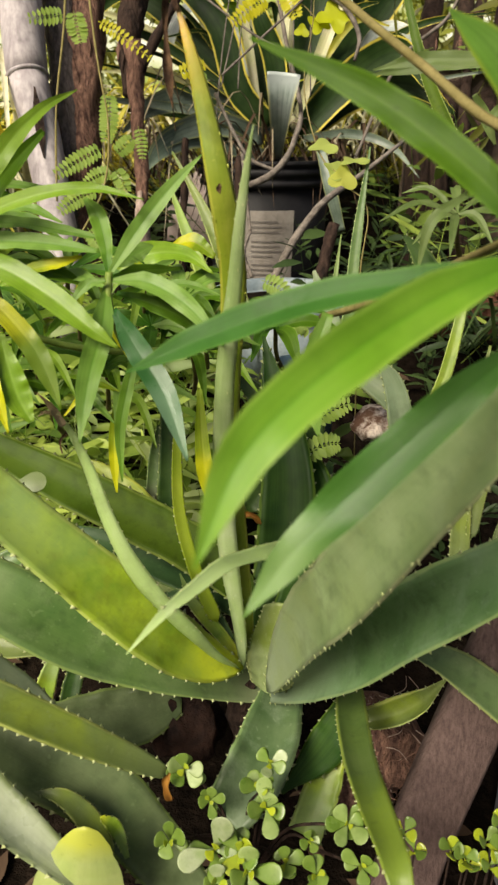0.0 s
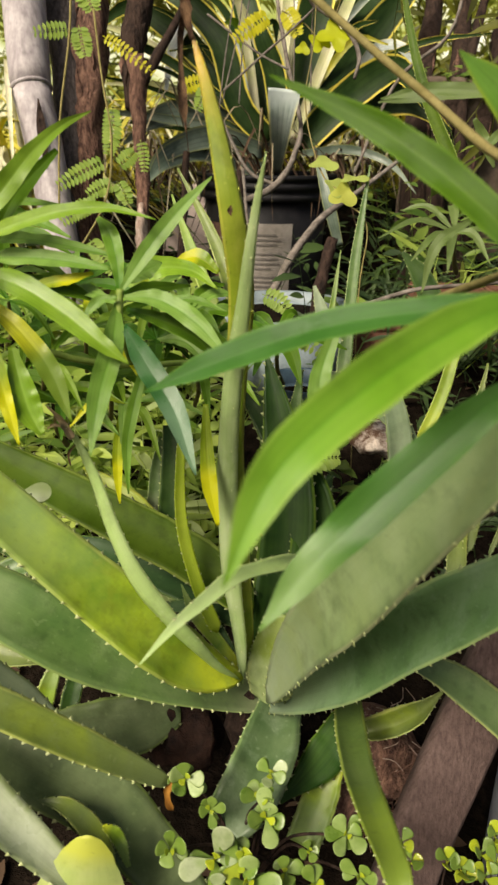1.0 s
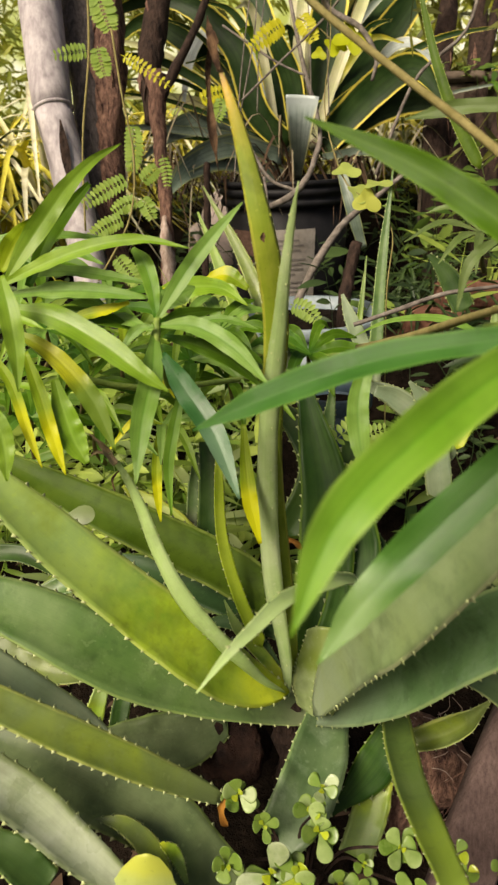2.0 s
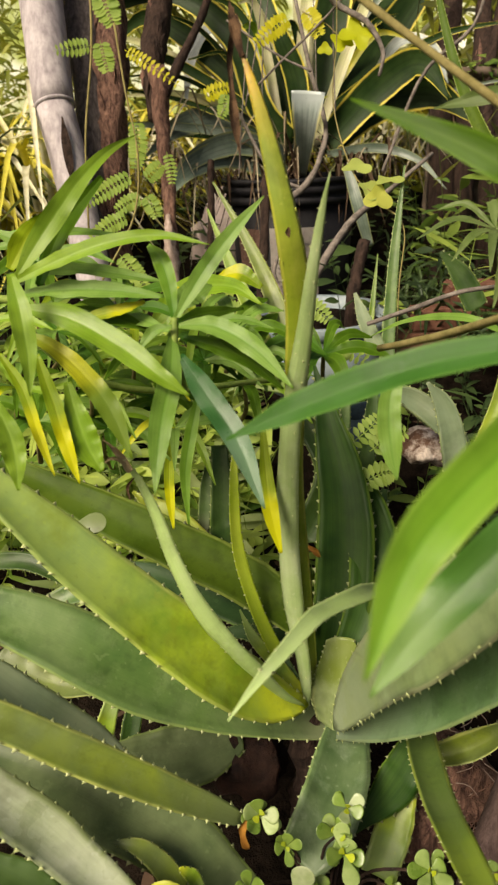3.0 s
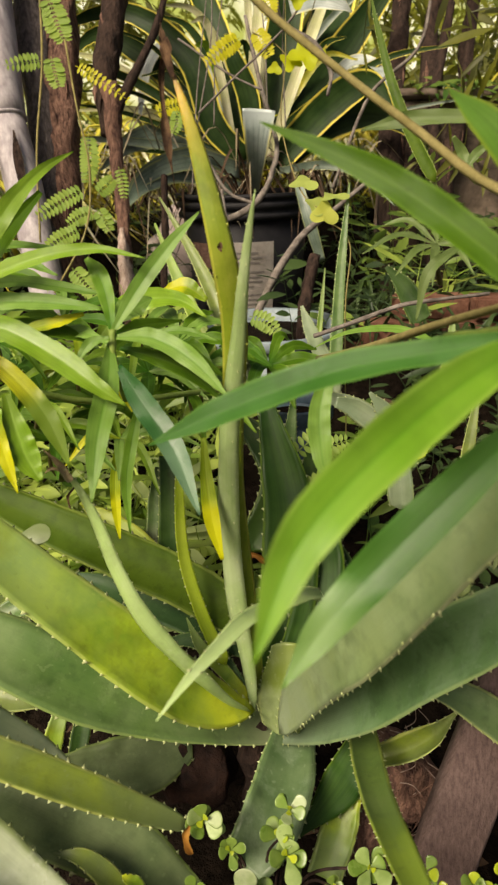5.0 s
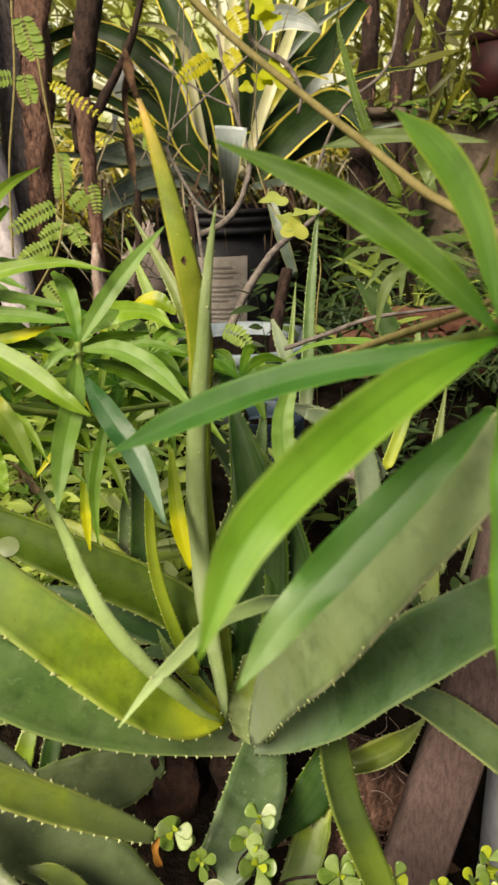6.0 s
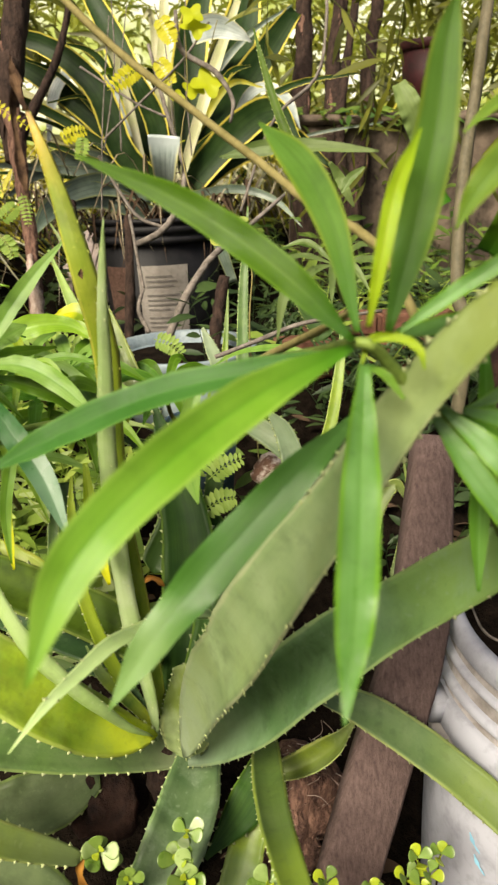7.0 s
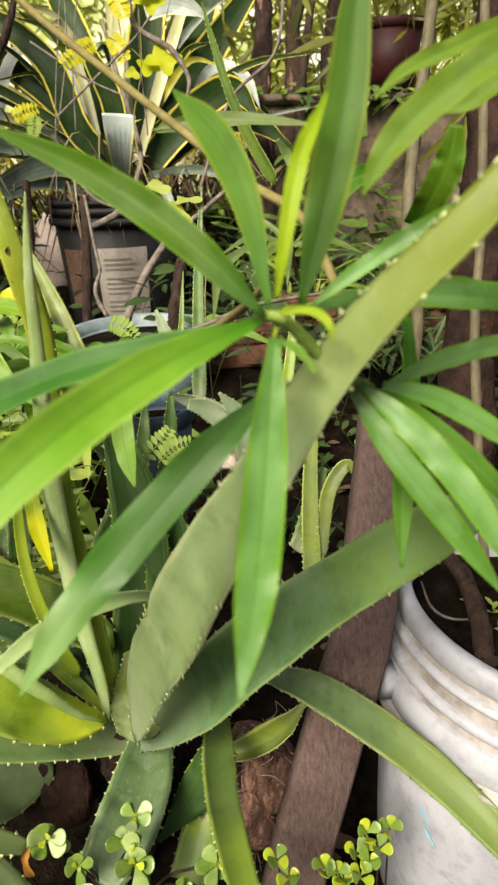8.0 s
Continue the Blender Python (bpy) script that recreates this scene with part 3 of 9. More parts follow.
def spline(pts, n):
    """n + 1 places along a smooth curve through the given ones."""
    p = [Vector(q) for q in pts]
    p = [p[0] * 2 - p[1], *p, p[-1] * 2 - p[-2]]
    out, k = [], len(pts) - 1
    for i in range(n + 1):
        s = min(i / n * k, k - 1e-6)
        j, f = int(s), s - int(s)
        a, b, c, d = p[j : j + 4]
        out.append(0.5 * (2 * b + (c - a) * f + (2 * a - 5 * b + 4 * c - d) * f * f + (3 * b - a - 3 * c + d) * f**3))
    return out


def lerp_list(vals, s):
    x = s * (len(vals) - 1)
    j = min(int(x), len(vals) - 2)
    return vals[j] + (vals[j + 1] - vals[j]) * (x - j)


def width_at(widths, s, blunt):
    """The width at s along a leaf, rounded at the tip where blunt."""
    k = len(widths) - 1
    x = min(s * k, k - 1e-6)
    j, f = int(x), x - int(x)
    a, d = widths[max(j - 1, 0)], widths[min(j + 2, k)]
    p, q = widths[j], widths[j + 1]
    w = p + 0.5 * f * (q - a + f * (2 * a - 5 * p + 4 * q - d + f * (3 * (p - q) + d - a)))
    if j == k - 1:
        w += blunt * (q + (p - q) * math.sqrt(max(0, 1 - f * f)) - w)
    return max(w, 0.0006)


def blade_frames(pts, widths, normal, n, blunt=0.0, twist=0.0, root=0.0):
    path = spline(pts, n)
    out, prev = [], Vector(normal).normalized()
    for i, p in enumerate(path):
        t = (path[min(i + 1, n)] - path[max(i - 1, 0)]).normalized()
        nn = (Vector(normal) - t * t.dot(Vector(normal)))
        nn = nn.normalized() if nn.length > 0.05 else (prev - t * t.dot(prev)).normalized()
        prev = nn
        if twist:
            nn = Matrix.Rotation(twist * (i / n - 0.4), 3, t) @ nn
        w = width_at(widths, i / n, blunt) * (1 + 0.03 * noise.noise((pts[0][0] * 40, pts[-1][2] * 40, 14.0 * i / n)))
        if root and i / n < root:
            w *= max(0.12, math.sqrt(max(0.0, 1 - (1 - i / n / root) ** 2)))
        out.append((p, t, nn, t.cross(nn), w))
    return out


def blade(pts, widths, normal, fold=0.12, thick=0.03, n=22, wave=0.0, seed=0, bm=None, blunt=0.0, twist=0.0, root=0.0, crease=0.0):
    """A leaf along a curve, its face turned to normal, edges lifted by fold, thick in parts of its width; closed all round."""
    bm = bm or bmesh.new()
    uvl = bm.loops.layers.uv.verify()
    ring = [(-1, 1), (-0.72, 1), (-0.4, 1), (-0.1, 1), (0, 1), (0.1, 1), (0.4, 1), (0.72, 1), (1, 1), (0.6, 0), (0, 0), (-0.6, 0)]
    rows = []
    fr = blade_frames(pts, widths, normal, n, blunt, twist, root)
    for i, (p, t, nn, s, w) in enumerate(fr):
        row = []
        wob = wave * w * noise.noise((seed * 3.7, i * 0.35, 0.5))
        for u, top in ring:
            h = fold * w * (u * u * (1 - crease) + abs(u) * crease) + wob * u * abs(u)
            if not top:
                h -= thick * w * (1 - u * u) ** 0.5 + 0.0004
            row.append((bm.verts.new(p + s * (u * w / 2) + nn * h), (u + 1) / 2, i / n))
        rows.append(row)
    k = len(ring)
    for a, b in zip(rows, rows[1:]):
        for j in range(k):
            quad = (a[j], a[(j + 1) % k], b[(j + 1) % k], b[j])
            f = bm.faces.new([q[0] for q in quad])
            for lp, q in zip(f.loops, quad):
                lp[uvl].uv = q[1:]
            if thick < 0.1 and j in (0, 8):
                f.loops[3].edge.smooth = False
    for row in (rows[0][::-1], rows[-1]):
        f = bm.faces.new([q[0] for q in row])
        for lp, q in zip(f.loops, row):
            lp[uvl].uv = q[1:]
    return bm


def spines(pts, widths, normal, fold, gap=0.014, size=0.0045, n=90, root=0.0, taper=0.0):
    """The row of small teeth along both edges of an aloe leaf."""
    bm = bmesh.new()
    fr = blade_frames(pts, widths, normal, n, 0.0, 0.0, root)
    rng = random.Random(int(1000 * sum(pts[0])))
    for side in (-1, 1):
        run = gap * 0.5
        for i, ((p, t, nn, s, w), (q, *_r)) in enumerate(zip(fr[1:], fr[2:])):
            run += (q - p).length
            if run < gap * rng.uniform(0.85, 1.15) or w < 0.006:
                continue
            run = 0.0
            e = p + s * (side * w / 2) + nn * (fold * w)
            z = size * rng.uniform(0.6, 1.15) * (1 - taper * i / n)
            base = [e - t * z * 1.3 - s * side * 0.001, e + t * z * 0.75 - s * side * 0.001, e - nn * z * 0.35 - s * side * 0.001]
            tip = bm.verts.new(e + s * side * z + t * z * 0.45 + nn * z * 0.15)
            v = [bm.verts.new(b) for b in base]
            for j in range(3):
                bm.faces.new((v[j], v[(j + 1) % 3], tip))
    return bm


def tube(pts, radii, n=16, sides=8, bm=None, wob=0.0, seed=0, closed=True):
    bm = bm or bmesh.new()
    path = spline(pts, n)
    rows, up = [], Vector((0.3, 0.2, 0.9))
    for i, p in enumerate(path):
        t = (path[min(i + 1, n)] - path[max(i - 1, 0)]).normalized()
        a = t.cross(up)
        a = a.normalized() if a.length > 0.05 else t.orthogonal().normalized()
        b = t.cross(a)
        r = lerp_list(radii, i / n)
        row = []
        for j in range(sides):
            th = 2 * math.pi * j / sides
            d = a * math.cos(th) + b * math.sin(th)
            k = 1 + wob * noise.noise((d.x * 1.5 + seed, d.y * 1.5 + i * 0.6, d.z * 1.5))
            row.append(bm.verts.new(p + d * r * k))
        rows.append(row)
    for a, b in zip(rows, rows[1:]):
        for j in range(sides):
            bm.faces.new((a[j], a[(j + 1) % sides], b[(j + 1) % sides], b[j]))
    if closed:
        bm.faces.new(rows[0][::-1])
        bm.faces.new(rows[-1])
    return bm


def lathe(profile, steps=48, bm=None):
    """A round body from (radius, height) pairs about the z axis."""
    bm = bm or bmesh.new()
    rows = [[bm.verts.new((r * math.cos(2 * math.pi * i / steps), r * math.sin(2 * math.pi * i / steps), z)) for i in range(steps)] for r, z in profile]
    for a, b in zip(rows, rows[1:]):
        for j in range(steps):
            bm.faces.new((a[j], a[(j + 1) % steps], b[(j + 1) % steps], b[j]))
    return bm


def small_leaf(bm, at, along, normal, length, width, bend=0.15, lobes=0):
    """One small leaf of eight faces in a shared mesh."""
    t = Vector(along).normalized()
    nn = Vector(normal) - t * t.dot(Vector(normal))
    nn = nn.normalized() if nn.length > 0.05 else t.orthogonal().normalized()
    s = t.cross(nn)
    prof = [(0.0, 0.06), (0.28, 0.8), (0.55, 1.0), (0.82, 0.6), (1.0, 0.03)]
    rows = []
    for k, (f, w) in enumerate(prof):
        c = Vector(at) + t * (f * length) - nn * (bend * length * f * f)
        e = w * width / 2
        rows.append((bm.verts.new(c - s * e + nn * e * 0.3), bm.verts.new(c), bm.verts.new(c + s * e + nn * e * 0.3)))
    for a, b in zip(rows, rows[1:]):
        bm.faces.new((a[0], a[1], b[1], b[0]))
        bm.faces.new((a[1], a[2], b[2], b[1]))


def oval_leaf(bm, at, along, normal, length, width, thick=0.12):
    """A fleshy rounded leaf: a flattened, tapering body, closed all round."""
    t = Vector(along).normalized()
    nn = Vector(normal) - t * t.dot(Vector(normal))
    nn = nn.normalized() if nn.length > 0.05 else t.orthogonal().normalized()
    s = t.cross(nn)
    prof = [(0.0, 0.13), (0.18, 0.26), (0.38, 0.62), (0.6, 0.96), (0.76, 1.0), (0.9, 0.78), (0.97, 0.45), (1.0, 0.12)]
    rows = []
    for f, w in prof:
        c = Vector(at) + t * (f * length) + nn * (0.12 * length * f * f)
        e = w * width / 2
        rows.append([bm.verts.new(c + s * (e * math.cos(a)) + nn * (e * (thick * math.sin(a) + 0.10 * math.cos(a) ** 2))) for a in [math.pi * 2 * i / 12 for i in range(12)]])
    for a, b in zip(rows, rows[1:]):
        for j in range(12):
            bm.faces.new((a[j], a[(j + 1) % 12], b[(j + 1) % 12], b[j]))
    bm.faces.new(rows[0][::-1])
    bm.faces.new(rows[-1])


def bumps(pts, widths, normal, fold, count, size, inset=0.14):
    """Blunt pale bumps just inside both edges of a leaf's face."""
    bm = bmesh.new()
    fr = blade_frames(pts, widths, normal, 120)
    rng = random.Random(6)
    for side in (-1, 1):
        for k in range(count):
            p, t, nn, s, w = fr[int((k + rng.uniform(0.2, 0.8)) * 112 / count) + 4]
            u = side * (1 - inset * rng.uniform(0.5, 1.3))
            z = size * rng.uniform(0.6, 1.2) * (1 - 0.45 * k / count)
            oval_leaf(bm, p + s * (u * w / 2) + nn * (fold * w * u * u - z * 0.1) - t * z, t, nn, 2 * z, z * 0.9, 0.5)
    return bm


def aloe_leaf(plant, pts, widths, normal, mat, fold=0.16, thick=0.16, label="", gap=0.0160, size=0.0032, root=0.06, taper=0.0):
    ob = part("leaf", blade(pts, widths, normal, fold, thick, 30, 0.1, len(plant.children), root=root), M[mat], plant, label)
    k = min(1.0, (max(widths) / 0.055) ** 0.7)
    part("toothed_edge", spines(pts, widths, normal, fold, gap * k, size * k, root=root, taper=taper), M["spine"], ob, "pale green marginal teeth")["kind"] = "stuff"
    return ob


def lance_leaf(plant, pts, widths, normal, mat, fold=0.13, label=""):
    k = len(plant.children)
    return part("leaf", blade(pts, widths, normal, fold, 0.012, 30, 0.2, k, blunt=0.12, twist=0.3 * math.sin(k * 2.3 + 0.6), crease=0.7), M[mat], plant, label)


def dry_piece(plant, pts, widths, normal, mat, label=""):
    return part("dry_piece", blade(pts, widths, normal, 0.35, 0.05, 24, 0.9, len(plant.children), twist=1.2), M[mat], plant, label)


def stem(plant, pts, radii, mat, name="stem", label="", wob=0.25):
    return part(name, tube(pts, radii, 18, 8, wob=wob, seed=len(plant.children)), M[mat], plant, label)


def pinnate(plant, pts, length, normal, mat, pairs=12, label=""):
    """A feathery leaf: a thin rib with pairs of narrow leaflets."""
    path = spline(pts, pairs + 1)
    bm = tube(pts, [0.0009, 0.0005], 10, 5)
    for i in range(1, pairs + 1):
        t = (path[i + 1] - path[i - 1]).normalized()
        nn = (Vector(normal) - t * t.dot(Vector(normal))).normalized()
        s = t.cross(nn)
        size = length * (0.75 + 0.5 * math.sin(math.pi * min(1, i / pairs * 0.9 + 0.1))) * 0.8
        for side in (-1, 1):
            small_leaf(bm, path[i], s * side + t * 0.25 + nn * random.uniform(-0.15, 0.15), nn, size, size * 0.5, 0.05)
    return part("feather_leaf", bm, M[mat], plant, label)


def board(pts, widths, normal, thick, n=14):
    """A worn plank along a curve: a flat box with eased, uneven edges."""
    bm = bmesh.new()
    ring = [(-0.5, 0.42), (-0.44, 0.5), (0.44, 0.5), (0.5, 0.42), (0.5, -0.42), (0.44, -0.5), (-0.44, -0.5), (-0.5, -0.42)]
    rows = []
    for i, (p, t, nn, s, w) in enumerate(blade_frames(pts, widths, normal, n)):
        rows.append([bm.verts.new(p + s * (u * w * (1 + 0.06 * noise.noise((i * 0.5, u * 3, 1.0)))) + nn * (h * thick)) for u, h in ring])
    for a, b in zip(rows, rows[1:]):
        for j in range(8):
            bm.faces.new((a[j], a[(j + 1) % 8], b[(j + 1) % 8], b[j]))
    bm.faces.new(rows[0][::-1])
    bm.faces.new(rows[-1])
    return bm


# ---- ground ----
def ground_height(x, y):
    """The soil rises from the front bed to the bed at the back."""
    s = min(1, max(0, (y - 0.75) / 1.2))
    bed = 0.40 * s * s * (3 - 2 * s)
    rise = min(1, max(0, (y - 2.3) / 1.0))
    bed += 0.22 * rise * rise * (3 - 2 * rise)
    bed -= 0.13 * min(1, max(0, 1.9 - math.hypot(x - 0.6, y - 0.62) / 0.17))
    return bed + 0.02 * noise.noise((x * 3, y * 3, 0)) + 0.008 * noise.noise((x * 14, y * 14, 3))


def build_ground():
    bm = bmesh.new()
    xs = [-400, -60, -15, -6] + [-3 + 0.06 * i for i in range(101)] + [6, 15, 60, 400]
    ys = [-400, -60, -15, -5, -2, -1] + [-0.5 + 0.06 * i for i in range(80)] + [5, 8, 15, 60, 400]
    grid = [[bm.verts.new((x, y, ground_height(x, y) if abs(x) < 5 and abs(y) < 5 else (0.62 if y > 1 else 0.0))) for x in xs] for y in ys]
    for a, b in zip(grid, grid[1:]):
        for i in range(len(xs) - 1):
            bm.faces.new((a[i], a[i + 1], b[i + 1], b[i]))
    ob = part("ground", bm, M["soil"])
    tagged(ob, "near-black garden soil, darkened for the shade between the plants", "ground", kind="structure")


build_ground()


# ---- the large aloe ----
aloe = thing("aloe", "large green spiny aloe rosette in garden soil", "aloe", at=(-0.007, 0.66, 0.05))
aloe_leaf(aloe, [(-0.007, 0.640, 0.309), (-0.044, 0.618, 0.337), (-0.076, 0.604, 0.369), (-0.105, 0.593, 0.406), (-0.143, 0.589, 0.450), (-0.192, 0.590, 0.503), (-0.237, 0.594, 0.549), (-0.286, 0.603, 0.601), (-0.332, 0.613, 0.650), (-0.373, 0.623, 0.700)], [0.0159, 0.0394, 0.0576, 0.0669, 0.0718, 0.0715, 0.0675, 0.0627, 0.0558, 0.0443, 0.0249, 0.0012], (0.360, -0.680, 0.640), "aloe_yellow", fold=0.2)
aloe_leaf(aloe, [(0.058, 0.674, 0.241), (-0.026, 0.647, 0.281), (-0.117, 0.612, 0.343), (-0.199, 0.596, 0.397), (-0.287, 0.599, 0.458), (-0.377, 0.610, 0.499), (-0.481, 0.628, 0.543)], [0.0450, 0.0548, 0.0669, 0.0783, 0.0810, 0.0684, 0.0433, 0.0025], (0.133, -0.514, 0.847), "aloe")
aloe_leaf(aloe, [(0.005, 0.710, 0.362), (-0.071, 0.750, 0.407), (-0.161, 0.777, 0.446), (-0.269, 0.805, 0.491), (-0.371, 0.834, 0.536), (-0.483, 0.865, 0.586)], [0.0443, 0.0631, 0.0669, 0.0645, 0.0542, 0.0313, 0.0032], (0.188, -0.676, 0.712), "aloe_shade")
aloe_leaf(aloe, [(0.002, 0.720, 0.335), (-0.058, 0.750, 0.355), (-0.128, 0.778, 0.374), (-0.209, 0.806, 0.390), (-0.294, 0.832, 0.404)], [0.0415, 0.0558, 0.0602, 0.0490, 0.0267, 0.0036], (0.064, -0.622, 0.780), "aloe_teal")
aloe_leaf(aloe, [(-0.012, 0.635, 0.311), (-0.037, 0.608, 0.351), (-0.065, 0.591, 0.400), (-0.089, 0.583, 0.439), (-0.112, 0.580, 0.477), (-0.133, 0.582, 0.518), (-0.151, 0.591, 0.564), (-0.165, 0.601, 0.611), (-0.178, 0.605, 0.646), (-0.189, 0.604, 0.669)], [0.0072, 0.0151, 0.0223, 0.0249, 0.0249, 0.0226, 0.0187, 0.0142, 0.0099, 0.0052], (-0.450, -0.800, 0.350), "aloe_pale", fold=-0.25, thick=0.4)
aloe_leaf(aloe, [(-0.041, 0.681, 0.347), (-0.068, 0.706, 0.405), (-0.089, 0.737, 0.478), (-0.091, 0.763, 0.562), (-0.088, 0.783, 0.607)], [0.0187, 0.0173, 0.0159, 0.0114, 0.0036], (0.041, -0.747, 0.664), "aloe_stem", gap=0.02)
aloe_leaf(aloe, [(-0.010, 0.658, 0.307), (-0.045, 0.678, 0.341), (-0.073, 0.695, 0.368), (-0.090, 0.714, 0.399)], [0.0115, 0.0173, 0.0145, 0.0022], (0.023, -0.667, 0.744), "aloe_yellow")
aloe_leaf(aloe, [(-0.014, 0.664, 0.307), (-0.051, 0.701, 0.344), (-0.080, 0.718, 0.358), (-0.141, 0.724, 0.351)], [0.0144, 0.0251, 0.0224, 0.0030], (0.030, -0.672, 0.739), "aloe_teal")
up_leaf = aloe_leaf(aloe, [(-0.008, 0.641, 0.298), (-0.015, 0.647, 0.372), (-0.026, 0.651, 0.448), (-0.031, 0.648, 0.538), (-0.031, 0.637, 0.618), (-0.027, 0.616, 0.699), (-0.020, 0.593, 0.760), (-0.014, 0.577, 0.807), (-0.009, 0.559, 0.854), (-0.003, 0.548, 0.894), (0.003, 0.537, 0.925)], [0.0117, 0.0198, 0.0274, 0.0274, 0.0252, 0.0229, 0.0197, 0.0156, 0.0113, 0.0072, 0.0009], (-0.450, -0.800, 0.300), "aloe_upright", fold=-0.25, thick=0.5, gap=0.022, size=0.0022)
part("toothed_edge", bumps([(-0.008, 0.641, 0.298), (-0.015, 0.647, 0.372), (-0.026, 0.651, 0.448), (-0.031, 0.648, 0.538), (-0.031, 0.637, 0.618), (-0.027, 0.616, 0.699), (-0.020, 0.593, 0.760), (-0.014, 0.577, 0.807), (-0.009, 0.559, 0.854), (-0.003, 0.548, 0.894), (0.003, 0.537, 0.925)], [0.0117, 0.0198, 0.0274, 0.0274, 0.0252, 0.0229, 0.0197, 0.0156, 0.0113, 0.0072, 0.0009], (-0.450, -0.800, 0.300), -0.25, 13, 0.0024, 0.62), M["spine"], up_leaf, "pale raised spots")["kind"] = "stuff"
tip_leaf = aloe_leaf(aloe, [(0.001, 0.670, 0.295), (-0.011, 0.670, 0.471), (-0.020, 0.661, 0.612), (-0.018, 0.644, 0.722), (-0.015, 0.629, 0.800), (-0.024, 0.611, 0.874), (-0.037, 0.623, 0.937), (-0.050, 0.633, 0.987), (-0.062, 0.649, 1.023)], [0.0187, 0.0199, 0.0198, 0.0205, 0.0246, 0.0250, 0.0210, 0.0149, 0.0083, 0.0013], (-0.050, -0.894, 0.445), "aloe_tip", fold=-0.12, gap=0.03, size=0.0018)
part("toothed_edge", bumps([(0.001, 0.670, 0.295), (-0.011, 0.670, 0.471), (-0.020, 0.661, 0.612), (-0.018, 0.644, 0.722), (-0.015, 0.629, 0.800), (-0.024, 0.611, 0.874), (-0.037, 0.623, 0.937), (-0.050, 0.633, 0.987), (-0.062, 0.649, 1.023)], [0.0190, 0.0203, 0.0201, 0.0209, 0.0250, 0.0254, 0.0213, 0.0151, 0.0084, 0.0014], (-0.050, -0.894, 0.445), -0.12, 14, 0.0022, 0.2), M["aloe_new"], tip_leaf, "blunt pale bumps")["kind"] = "stuff"
dry_piece(aloe, [(-0.058, 0.641, 1.010), (-0.063, 0.648, 1.031), (-0.067, 0.655, 1.044), (-0.068, 0.662, 1.054)], [0.0046, 0.0102, 0.0074, 0.0028, 0.0009], (0.028, -0.998, -0.049), "dead_leaf", label="shrivelled brown dead leaf tip")
dry_piece(aloe, [(-0.064, 0.652, 1.036), (-0.069, 0.644, 1.011), (-0.067, 0.631, 0.977), (-0.064, 0.620, 0.949), (-0.061, 0.611, 0.921)], [0.0028, 0.0065, 0.0037, 0.0070, 0.0028, 0.0009], (0.029, -0.998, 0.052), "dead_leaf", label="hanging brown dried leaf strip")
dry_piece(aloe, [(-0.025, 0.600, 0.881), (-0.025, 0.599, 0.877), (-0.024, 0.597, 0.873)], [0.0014, 0.0048, 0.0014], (-0.041, -0.992, 0.120), "dead_leaf", label="dark scar")
dry_piece(aloe, [(-0.181, 0.599, 0.659), (-0.190, 0.605, 0.671), (-0.200, 0.609, 0.681), (-0.208, 0.612, 0.688)], [0.0046, 0.0070, 0.0034, 0.0011], (0.1, -0.8, 0.5), "straw", label="frayed dry leaf end")
dry_piece(aloe, [(-0.186, 0.603, 0.667), (-0.199, 0.604, 0.671), (-0.207, 0.603, 0.667)], [0.0023, 0.0034, 0.0011], (0.1, -0.8, 0.5), "straw", label="frayed dry leaf end")
dry_piece(aloe, [(-0.179, 0.597, 0.653), (-0.185, 0.593, 0.645), (-0.183, 0.588, 0.634)], [0.0017, 0.0029, 0.0011], (0.1, -0.8, 0.5), "dead_leaf", label="frayed dry leaf end")
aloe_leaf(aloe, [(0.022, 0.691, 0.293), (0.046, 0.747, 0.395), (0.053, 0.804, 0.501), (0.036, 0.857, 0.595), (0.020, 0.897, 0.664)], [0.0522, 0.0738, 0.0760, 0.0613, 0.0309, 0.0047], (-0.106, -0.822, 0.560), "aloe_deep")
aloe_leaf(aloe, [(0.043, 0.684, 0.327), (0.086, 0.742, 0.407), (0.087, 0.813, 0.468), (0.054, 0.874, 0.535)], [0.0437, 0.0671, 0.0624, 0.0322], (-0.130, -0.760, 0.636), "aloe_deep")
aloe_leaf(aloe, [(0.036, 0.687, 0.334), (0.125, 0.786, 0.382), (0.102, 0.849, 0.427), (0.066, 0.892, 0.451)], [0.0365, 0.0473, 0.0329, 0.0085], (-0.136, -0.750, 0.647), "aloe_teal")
aloe_leaf(aloe, [(0.037, 0.671, 0.254), (0.073, 0.678, 0.336), (0.086, 0.649, 0.428), (0.071, 0.588, 0.511), (0.045, 0.527, 0.563), (0.024, 0.487, 0.588), (0.002, 0.455, 0.604), (-0.018, 0.418, 0.622), (-0.037, 0.382, 0.629), (-0.057, 0.350, 0.631), (-0.078, 0.327, 0.619)], [0.0149, 0.0231, 0.0237, 0.0208, 0.0185, 0.0172, 0.0165, 0.0150, 0.0118, 0.0070, 0.0009], (0.045, -0.480, 0.876), "aloe_pale", gap=0.03, size=0.003)
